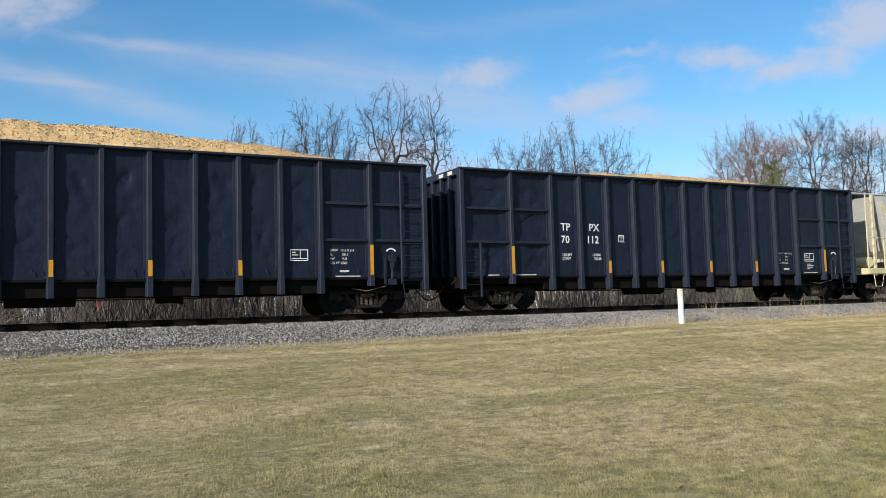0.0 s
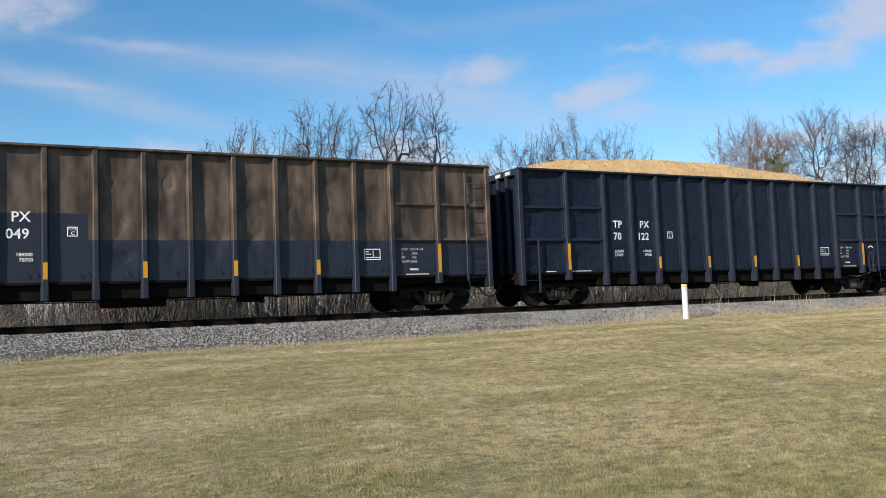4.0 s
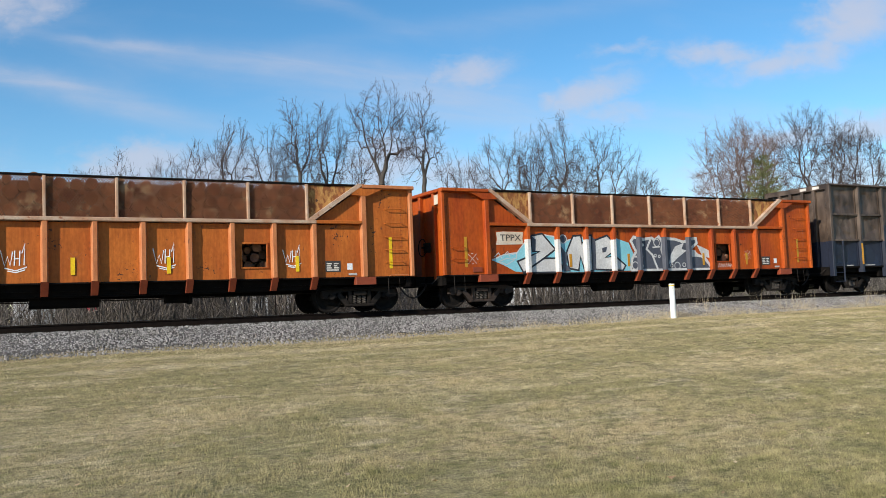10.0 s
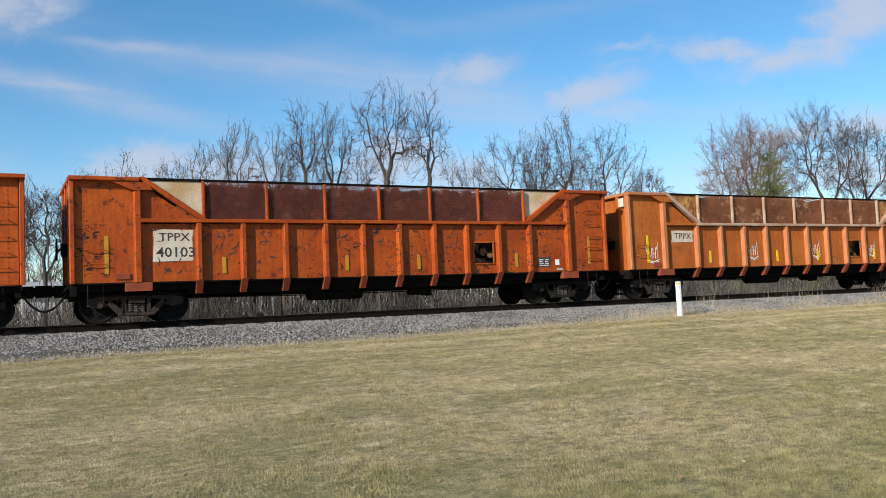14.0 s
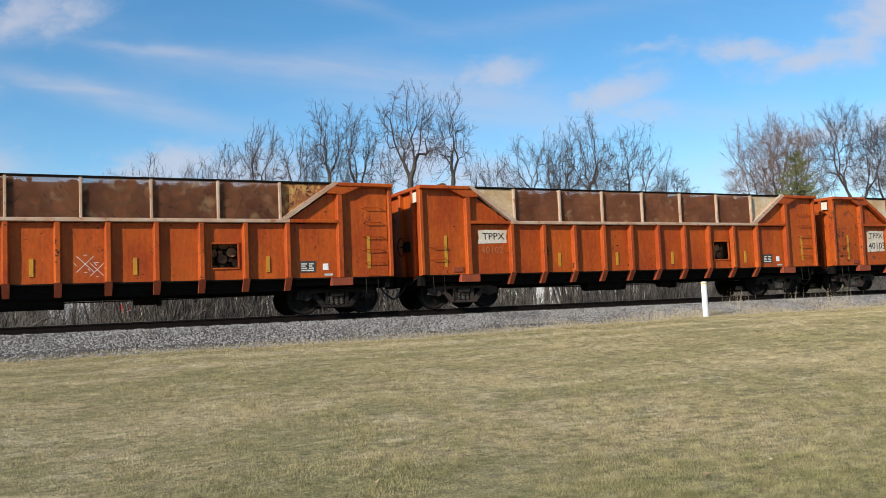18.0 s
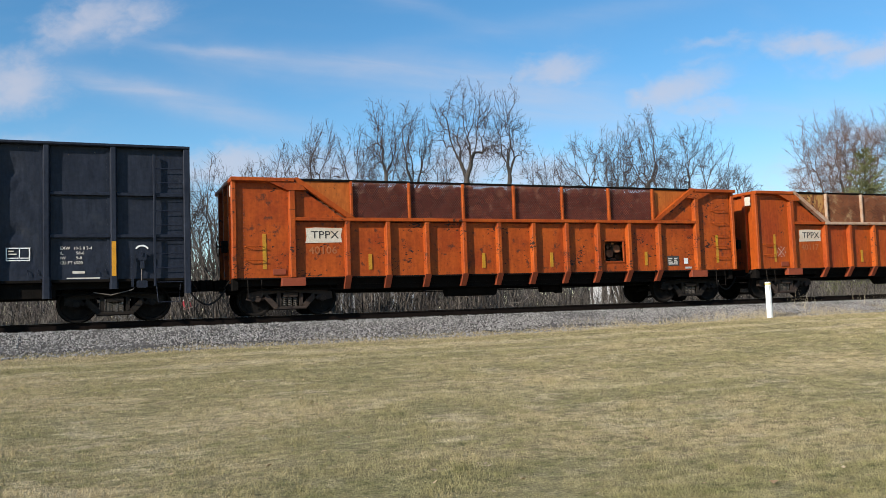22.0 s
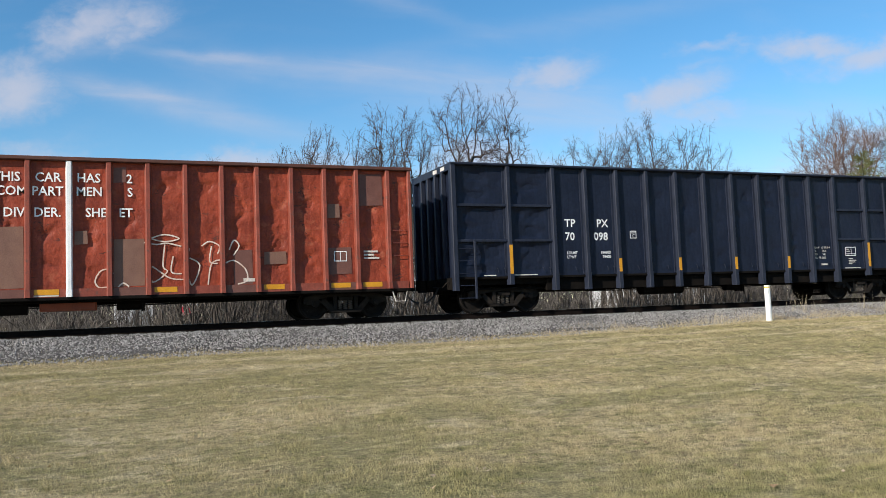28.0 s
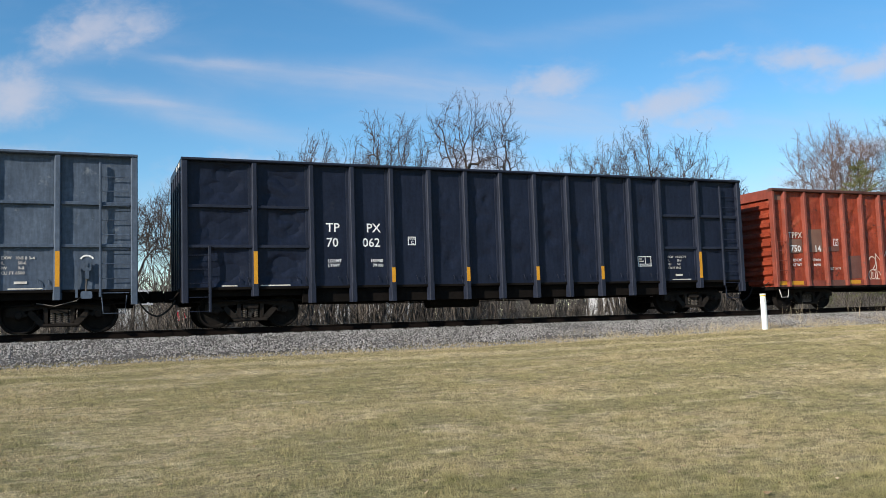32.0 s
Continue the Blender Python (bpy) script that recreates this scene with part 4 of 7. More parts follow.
def woods():
    # the tall ones over the cars: clear boles, open rounded crowns
    tree(11.2, 10.0, 13.2, 10.7, 210, 44, stem=0.13, bole=0.48, ends=80, fork=0.9)
    tree(13.4, 12.2, 15.0, 10.4, 215, 46, stem=0.12, bole=0.48, ends=70, fork=0.9)
    tree(15.0, 13.7, 16.8, 12.0, 211, 44, stem=0.14, bole=0.52, ends=85, fork=0.9)
    tree(17.3, 15.6, 18.6, 12.15, 212, 46, stem=0.14, bole=0.50, ends=85, fork=0.9)
    tree(20.4, 17.8, 22.7, 13.7, 213, 45, stem=0.18, bole=0.52, ends=150, fork=0.82)
    tree(22.9, 21.3, 24.8, 13.3, 214, 45, stem=0.14, bole=0.52, ends=90, fork=0.9)
    # lower, rounder ones
    low = [(25.8, 24.0, 27.6, 9.5, 43), (9.6, 8.0, 11.0, 9.2, 45), (7.6, 6.4, 9.4, 8.4, 47), (5.9, 4.6, 7.2, 8.5, 45), (19.0, 17.2, 21.0, 9.8, 49), (15.2, 13.4, 17.0, 9.6, 50),
           (3.8, 2.2, 5.4, 7.4, 43), (2.0, 0.4, 3.6, 7.0, 41), (0.2, -1.4, 1.8, 6.2, 46), (-1.8, -3.6, -0.2, 5.2, 44), (-4.4, -6.2, -2.6, 4.7, 45)]
    for k, (foot, left, right, top, y) in enumerate(low):
        tree(foot, left - 0.2, right + 0.2, top, 230 + k, y, stem=0.10, bole=0.38, ends=90 if foot > 5 else 120, fork=0.7, long=0.6, twigs=2 if foot > 5 else 3)
    for k, (foot, left, right, top, y) in enumerate([(29.3, 26.8, 32.0, 11.0, 46), (31.0, 29.0, 33.2, 11.3, 48), (33.3, 31.0, 35.8, 12.4, 45), (37.0, 34.9, 39.7, 11.9, 45),
                                                     (40.2, 38.4, 42.0, 9.2, 47), (34.6, 32.6, 36.8, 10.4, 50)]):
        tree(foot, left, right, top, 260 + k, y, stem=0.14, bole=0.46, ends=140, fork=0.8, wiggle=0.05)
    # the dense ones, some in bud, whose limbs fan out from low forks
    for k, (foot, left, right, top, y, tw) in enumerate([(49.4, 45.6, 53.4, 13.5, 46, "twig_bud"), (51.6, 48.4, 55.0, 13.6, 49, "twig_bud"), (58.6, 55.0, 62.6, 15.3, 46, "twig"),
                                                         (63.4, 60.0, 67.4, 14.6, 49, "twig")]):
        tree(foot, left, right, top, 280 + k, y, stem=0.17, bole=0.34, ends=360, fork=0.5, wiggle=0.03, lobes=12, twigs=3, long=0.60, thin=0.0058, twig=tw,
             label="dense leafless tree with reddish budding twigs" if tw == "twig_bud" else "broad leafless tree with many grey twigs")


woods()


def conifer():
    x, y = 52.4 * 42 / 45, 42.0
    z0 = float(lift(x, y))
    top = 10.6 * 42 / 45
    t = thing("conifer", (x, y, z0), "small olive green conifer among the bare trees", "tree")
    part("trunk", Geo().tube([(0, 0, 0), (0, 0, top - z0)], 0.12, 7, 0.02), M["trunk"], t)
    r = np.random.default_rng(7)
    tall = top - z0
    # whorls of boughs that sag a little, with sprays of needles along them
    V = []
    for k in range(260):
        h = r.random() ** 1.15
        reach = (1 - h) ** 0.85 * 3.3 * r.uniform(0.55, 1.1) + 0.2
        a = r.uniform(0, math.tau)
        root = np.array([0, 0, 0.5 + h * (tall - 0.6)])
        out = np.array([math.cos(a), math.sin(a), r.uniform(-0.12, 0.3) + 0.5 * h])
        m = int(14 + 26 * reach)
        s = r.random(m) ** 0.7
        c = root + out * (s * reach)[:, None] + r.normal(0, 0.06 + 0.05 * reach, (m, 3)) * np.array([1, 1, 0.6])
        d = (out + r.normal(0, 0.55, (m, 3))) * r.uniform(0.12, 0.30, m)[:, None]
        w = np.cross(d, r.normal(0, 1, (m, 3)))
        w *= 0.022 / (np.linalg.norm(w, axis=1)[:, None] + 1e-6)
        V.append(np.stack([c - w, c + w, c + d], 1).reshape(-1, 3))
    V = np.concatenate(V)
    part("crown", array_mesh("crown", V, np.arange(len(V)).reshape(-1, 3), M["needle"]), None, t)


conifer()


def thicket():
    """Bare shrubs, saplings and canes along the far side of the track."""
    r = np.random.default_rng(15)
    segs = []
    for k in range(5600):
        y = 28.6 + 15 * r.random() ** 1.25
        x = r.uniform(-0.25 * y - 3, 1.75 * y)
        tall = smooth_noise(np.array([x]), np.array([y]), 5.0, 41)[0]
        h = r.uniform(1.0, 2.4) * (0.6 + 0.9 * tall) * (0.9 if x < 26 else 0.75)
        p = Vector((x, y, float(lift(x, y))))
        d = Vector((r.normal(0, 0.28), r.normal(0, 0.2), 1)).normalized()
        rad = r.uniform(0.009, 0.019)
        n = 3
        for i in range(n):
            d = (d + Vector((r.normal(0, 0.2), r.normal(0, 0.15), r.normal(0, 0.12)))).normalized()
            q = p + d * (h / n)
            segs.append((p, q, rad * (1 - 0.18 * i), rad * (1 - 0.18 * (i + 1))))
            if i > 0:
                for _ in range(2):
                    e = (d + Vector((r.normal(0, 0.7), r.normal(0, 0.5), r.normal(0.1, 0.4)))).normalized()
                    segs.append((p, p + e * h * r.uniform(0.15, 0.4), rad * 0.6, rad * 0.35))
            p = q
    ob = new("thicket", tubes("thicket", segs, M["brush"], 3))
    tagged(ob, "tangle of bare grey brown shrubs behind the track", "brush", kind="stuff")
    # saplings with darker stems
    segs = []
    for k in range(560):
        y = r.uniform(30, 40)
        x = r.choice([0.12, 0.2, 0.28, 0.36, 0.44, 0.70, 0.78, 0.86]) * y + r.normal(0, 0.9)
        p = Vector((x, y, float(lift(x, y)) - 0.1))
        d = Vector((r.normal(0, 0.08), r.normal(0, 0.08), 1)).normalized()
        h, rad = r.uniform(2.5, 5.0), r.uniform(0.025, 0.07)
        for i in range(5):
            d = (d + Vector((r.normal(0, 0.09), r.normal(0, 0.09), 0))).normalized()
            q = p + d * h / 5
            segs.append((p, q, rad * (1 - 0.15 * i), rad * (1 - 0.15 * (i + 1))))
            p = q
            if i > 1:
                for _ in range(3):
                    e = (d + Vector((r.normal(0, 0.7), r.normal(0, 0.6), 0.3))).normalized()
                    segs.append((p, p + e * r.uniform(0.4, 1.0), rad * 0.35, 0.007))
    ob = new("saplings", tubes("saplings", segs, M["trunk"], 5))
    tagged(ob, "stand of dark thin sapling stems behind the track", "saplings", kind="stuff")
    # dead grass under them
    n = 24000
    y = rng.uniform(27.6, 46, n)
    x = rng.uniform(0, 1, n) * (2.0 * y + 4) - 0.25 * y - 3
    blades("rough_grass", x, y, lift(x, y), rng.uniform(0.2, 0.7, n), rng.uniform(0.008, 0.016, n), M["brush"], "rough dead grass under the shrubs", 0.7)


thicket()


def far_hedge():
    """Scrub woodland that closes the view far behind."""
    r = np.random.default_rng(77)
    segs = []
    for k in range(6500):
        y = r.uniform(72, 110)
        x = r.uniform(-0.35 * y, 1.8 * y)
        p = Vector((x, y, float(lift(x, y)) - 0.1))
        h = r.uniform(3.0, 7.5)
        d = Vector((r.normal(0, 0.25), r.normal(0, 0.2), 1)).normalized()
        q = p + d * h
        segs.append((p, q, r.uniform(0.04, 0.09), 0.02))
        for _ in range(3):
            a = p + d * h * r.uniform(0.2, 0.8)
            segs.append((a, a + (d + Vector((r.normal(0, 0.7), r.normal(0, 0.6), 0.1))).normalized() * h * 0.4, 0.025, 0.012))
    ob = new("far_scrub", tubes("far_scrub", segs, M["brush"], 3))
    tagged(ob, "distant grey brown scrub woodland", "woodland", kind="stuff")


far_hedge()


def stand_in_shed(x, y, w, d, h, seed):
    """A low pale building, invented to stand in for bright patches between the stems."""
    z = float(lift(x, y))
    t = thing("stand_in_shed", (x, y, z), "low pale metal sided building, added in place of bright patches behind the brush", "building")
    wall = surf("pale_metal_siding", (0.44, 0.44, 0.45), (0.36, 0.36, 0.37), scale=1.5, rough=0.5, stretch=(4, 4, 0.4))
    g = Geo()
    g.box(-w / 2, w / 2, 0, 0.12, 0, h)
    g.box(-w / 2, w / 2, d - 0.12, d, 0, h)
    g.box(-w / 2, -w / 2 + 0.12, 0.12, d - 0.12, 0, h)
    g.box(w / 2 - 0.12, w / 2, 0.12, d - 0.12, 0, h)
    part("wall", g, wall, t)
    for k in range(int(w / 0.6)):
        part("siding_rib", Geo().box(-w / 2 + 0.3 + 0.6 * k - 0.02, -w / 2 + 0.3 + 0.6 * k + 0.02, -0.025, -0.002, 0.05, h - 0.05), wall, t)
    roof = surf("grey_metal_roof", (0.35, 0.35, 0.36), scale=1.5, rough=0.5)
    part("roof", Geo().prism([(-0.3, h), (d / 2, h + 1.1), (d + 0.3, h), (d + 0.3, h + 0.12), (d / 2, h + 1.22), (-0.3, h + 0.12)][:3] + [(d / 2, h + 1.2)], "x", -w / 2 - 0.3, w / 2 + 0.3), roof, t)
    part("door", Geo().box(-0.6 + w / 5, 0.6 + w / 5, -0.035, -0.004, 0, 2.1), surf("dull_grey_door", (0.3, 0.31, 0.32), rough=0.5), t)


# invented buildings, placed where pale patches show under the wagons
stand_in_shed(0.335 * 66, 66.0, 8.0, 6, 3.0, 1)
stand_in_shed(0.76 * 64, 64.0, 9.0, 6, 3.0, 2)
stand_in_shed(0.04 * 66, 66.0, 2.6, 3, 2.8, 3)


def roadside_sign():
    x, y = 0.098 * 50, 50.0
    z = float(lift(x, y))
    t = thing("sign_board", (x, y, z), "faded red and white sign board on a post behind the brush", "sign")
    part("board", Geo().rounded(-0.45, 0.45, -0.03, 0.03, 1.45, 1.95, 0.01, "z"), surf("faded_red_sign", (0.50, 0.03, 0.055), (0.42, 0.03, 0.05), scale=2, rough=0.5), t)
    part("border", Geo().box(-0.5, 0.5, -0.026, 0.02, 1.952, 2.14), M["white"], t)
    part("post", Geo().tube([(0, 0.06, 0), (0, 0.06, 2.1)], 0.04, 8), M["trunk"], t)


roadside_sign()

# ---- the train ----
# car space: x along the car from its rear corner, y from the near side's ribs inwards, z up from the rail
WIDE = 3.19
MOVING, WHEELS = [], []


def carriage(name, x, label, category="railway wagon", group="wagons of the train"):
    t = thing(name, (x, FACE, 0), label, category, group)
    MOVING.append((t, x))
    return t


def load_on(name, x, label, category):
    t = thing(name, (x, FACE, 0), label, category)
    MOVING.append((t, x))
    return t


TRUCK = {}


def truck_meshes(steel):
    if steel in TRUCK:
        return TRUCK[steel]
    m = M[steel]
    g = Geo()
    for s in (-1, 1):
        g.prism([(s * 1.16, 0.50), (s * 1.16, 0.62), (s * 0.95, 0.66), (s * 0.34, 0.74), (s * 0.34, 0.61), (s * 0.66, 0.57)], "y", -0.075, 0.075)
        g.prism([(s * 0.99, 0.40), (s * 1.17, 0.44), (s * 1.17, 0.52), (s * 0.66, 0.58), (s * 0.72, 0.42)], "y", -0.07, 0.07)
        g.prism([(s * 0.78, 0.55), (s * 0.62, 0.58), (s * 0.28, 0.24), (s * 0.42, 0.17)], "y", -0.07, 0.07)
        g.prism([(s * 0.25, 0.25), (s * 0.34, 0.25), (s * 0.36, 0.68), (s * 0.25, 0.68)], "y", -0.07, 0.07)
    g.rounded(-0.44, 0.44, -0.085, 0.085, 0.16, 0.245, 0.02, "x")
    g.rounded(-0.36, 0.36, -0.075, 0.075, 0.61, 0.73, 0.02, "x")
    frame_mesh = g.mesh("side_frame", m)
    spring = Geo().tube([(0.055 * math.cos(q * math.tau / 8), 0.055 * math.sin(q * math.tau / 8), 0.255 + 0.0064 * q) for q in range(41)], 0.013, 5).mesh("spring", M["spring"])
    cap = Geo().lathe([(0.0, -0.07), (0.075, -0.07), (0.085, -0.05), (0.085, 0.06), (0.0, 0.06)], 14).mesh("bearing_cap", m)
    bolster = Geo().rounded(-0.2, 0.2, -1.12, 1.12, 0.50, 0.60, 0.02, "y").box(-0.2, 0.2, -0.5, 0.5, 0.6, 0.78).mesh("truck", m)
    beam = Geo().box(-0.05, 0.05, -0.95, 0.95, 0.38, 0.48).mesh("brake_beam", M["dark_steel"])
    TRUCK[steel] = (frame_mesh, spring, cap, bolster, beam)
    return TRUCK[steel]


def wheelset_mesh(r):
    key = ("wheel", r)
    if key not in TRUCK:
        g = Geo()
        for s in (-1, 1):
            a, b = s * 0.7175, s * 0.86
            pr = [(0.0, s * 0.90), (0.075, s * 0.90), (0.11, s * 0.87), (0.13, s * 0.83), (r - 0.09, s * 0.80), (r - 0.055, s * 0.86), (r - 0.012, b),
                  (r, s * 0.75), (r + 0.025, s * 0.735), (r + 0.025, a), (r - 0.06, a), (r - 0.1, s * 0.76), (0.13, s * 0.77), (0.08, a), (0.0, a)]
            g.lathe(pr if s < 0 else pr[::-1], 32)
            for k in range(3):
                q = k * math.tau / 3
                c, e = math.cos(q) * 0.24, math.sin(q) * 0.24
                g.box(c - 0.02, c + 0.02, s * 0.83 - 0.012, s * 0.83 + 0.012, e - 0.02, e + 0.02)
        g.lathe([(0.075, -0.72), (0.075, 0.72)], 12)
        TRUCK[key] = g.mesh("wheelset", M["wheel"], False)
    return TRUCK[key]


def truck(parent, x, steel="truck_steel", r=0.457, base=1.778, car_x=0.0):
    frame_mesh, spring, cap, bolster, beam = truck_meshes(steel)
    t = part("truck", bolster, None, parent, "cast steel truck with coil springs", at=(x, WIDE / 2, 0))
    for y in (-1.0, 1.0):
        part("side_frame", frame_mesh, None, t, at=(0, y, 0))
        for k in (-0.15, 0.0, 0.15):
            part("spring", spring, None, t, "worn steel coil spring", at=(k, y, 0))
        for s in (-1, 1):
            part("bearing_cap", cap, None, t, at=(s * base / 2, y + (-0.09 if y < 0 else 0.09), r))
    for s in (-1, 1):
        w = part("wheelset", wheelset_mesh(r), None, t, at=(s * base / 2, 0, r))
        WHEELS.append((w, s * base / 2, r, car_x + x))
    part("brake_beam", beam, None, t, at=(-0.42, 0, 0))
    return t


def couplers(car, L, gap):
    """Draft gear, knuckle and air hose at both ends."""
    for end, s in ((0.0, -1), (L, 1)):
        g = Geo()
        g.box(*sorted((end, end + s * 0.30)), WIDE / 2 - 0.22, WIDE / 2 + 0.22, 0.72, 1.02)
        g.box(*sorted((end + s * 0.3, end + s * gap / 2)), WIDE / 2 - 0.11, WIDE / 2 + 0.11, 0.76, 0.98)
        g.rounded(*sorted((end + s * (gap / 2 - 0.2), end + s * (gap / 2 + 0.004 * s))), WIDE / 2 - 0.19, WIDE / 2 + 0.17, 0.73, 1.03, 0.03)
        part("coupler", g, M["dark_steel"], car)
        y0 = WIDE / 2 - 0.45
        pts = [(end + s * (0.06 + (gap / 2 - 0.06) * k / 9), y0, 0.78 - 0.42 * math.sin(math.pi * 0.5 * k / 9) ** 0.8) for k in range(10)]
        part("air_hose", Geo().tube(pts, 0.026, 7), M["hose"], car)
        g = Geo().tube([(end + s * 0.05, 0.35, 0.95), (end + s * 0.18, 0.5, 0.78), (end + s * 0.2, 1.2, 0.80)], 0.016, 6)
        part("uncoupling_lever", g, M["truck_steel"], car)


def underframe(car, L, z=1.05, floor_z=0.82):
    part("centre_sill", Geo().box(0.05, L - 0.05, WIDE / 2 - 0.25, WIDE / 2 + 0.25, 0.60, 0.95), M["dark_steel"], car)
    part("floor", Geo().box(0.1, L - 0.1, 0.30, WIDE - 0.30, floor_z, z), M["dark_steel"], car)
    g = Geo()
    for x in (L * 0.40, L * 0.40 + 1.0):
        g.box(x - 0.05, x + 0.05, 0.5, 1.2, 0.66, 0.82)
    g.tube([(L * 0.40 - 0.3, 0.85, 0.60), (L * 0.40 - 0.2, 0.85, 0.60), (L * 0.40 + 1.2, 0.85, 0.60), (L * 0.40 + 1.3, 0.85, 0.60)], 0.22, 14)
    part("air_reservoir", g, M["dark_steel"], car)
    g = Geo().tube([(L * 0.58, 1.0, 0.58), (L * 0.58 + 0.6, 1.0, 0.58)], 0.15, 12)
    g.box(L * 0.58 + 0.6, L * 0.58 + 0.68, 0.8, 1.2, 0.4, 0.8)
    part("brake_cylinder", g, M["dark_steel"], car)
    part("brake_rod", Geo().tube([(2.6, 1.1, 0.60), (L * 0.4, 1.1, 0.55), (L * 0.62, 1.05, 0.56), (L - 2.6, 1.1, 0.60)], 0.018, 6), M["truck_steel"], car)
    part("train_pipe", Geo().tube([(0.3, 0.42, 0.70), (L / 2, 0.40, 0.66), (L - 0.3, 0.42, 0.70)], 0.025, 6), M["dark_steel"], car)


def dented(x0, x1, z0, z1, y, depth, seed, nx=7, nz=12, thick=0.012):
    """A pressed sheet with shallow dents, slanting creases and an outward or inward bulge."""
    g = Geo()
    r = np.random.default_rng(seed)
    bulge = r.uniform(0.0, 0.4) * depth
    if depth > 0.03:
        nx, nz = 18, int(nz * 2.4)
    dents = [(r.uniform(0.1, 0.9), r.uniform(0.05, 0.95), r.uniform(0.06, 0.2), r.uniform(0, 1) ** 2 * depth) for _ in range(10)]
    folds = [(r.uniform(0.15, 0.85), r.uniform(0.1, 0.9), r.uniform(0.10, 0.30), r.uniform(0.03, 0.07), r.uniform(-0.9, 0.9), r.uniform(0.3, 0.85) * depth) for _ in range(9)]
    tall = (z1 - z0) / (x1 - x0)

    def crease(p, q):
        h = 0
        for c, d, w, t, tilt, deep in folds:
            du, dv = p - c, (q - d) * tall
            along, over = du * math.cos(tilt) + dv * math.sin(tilt), dv * math.cos(tilt) - du * math.sin(tilt) + 0.8 * (p - c) ** 2
            h += deep * math.exp(-(along / w) ** 2 - (over / t) ** 2)
        return h

    v = []
    for j in range(nz + 1):
        for i in range(nx + 1):
            a, b = i / nx, j / nz
            e = math.sin(math.pi * a) * min(1, 6 * b, 6 * (1 - b))
            h = bulge * e + e * sum(q * math.exp(-(((a - c) / w) ** 2 + ((b - d) * (z1 - z0) / (x1 - x0) / w) ** 2)) for c, d, w, q in dents) + e * crease(a, b)
            v.append((x0 + a * (x1 - x0), y + h, z0 + b * (z1 - z0)))
    f = [(j * (nx + 1) + i, j * (nx + 1) + i + 1, (j + 1) * (nx + 1) + i + 1, (j + 1) * (nx + 1) + i) for j in range(nz) for i in range(nx)]
    n = len(v)
    g.add(v, f)
    back = [(p[0], y + 0.05 + thick, p[2]) for p in (v[0], v[nx], v[-1], v[n - nx - 1])]
    g.add(back, [(0, 3, 2, 1)])
    return g


def hat(x, w, wt, y0, y1):
    """The outline of a hat-shaped rib: foot flanges, then the crown that stands out."""
    return [(x - w / 2, y1), (x - wt / 2, y0 + 0.015), (x - wt / 2 + 0.015, y0), (x + wt / 2 - 0.015, y0), (x + wt / 2, y0 + 0.015), (x + w / 2, y1)]


RIBS = [3.39 + 1.147 * i for i in range(11)]


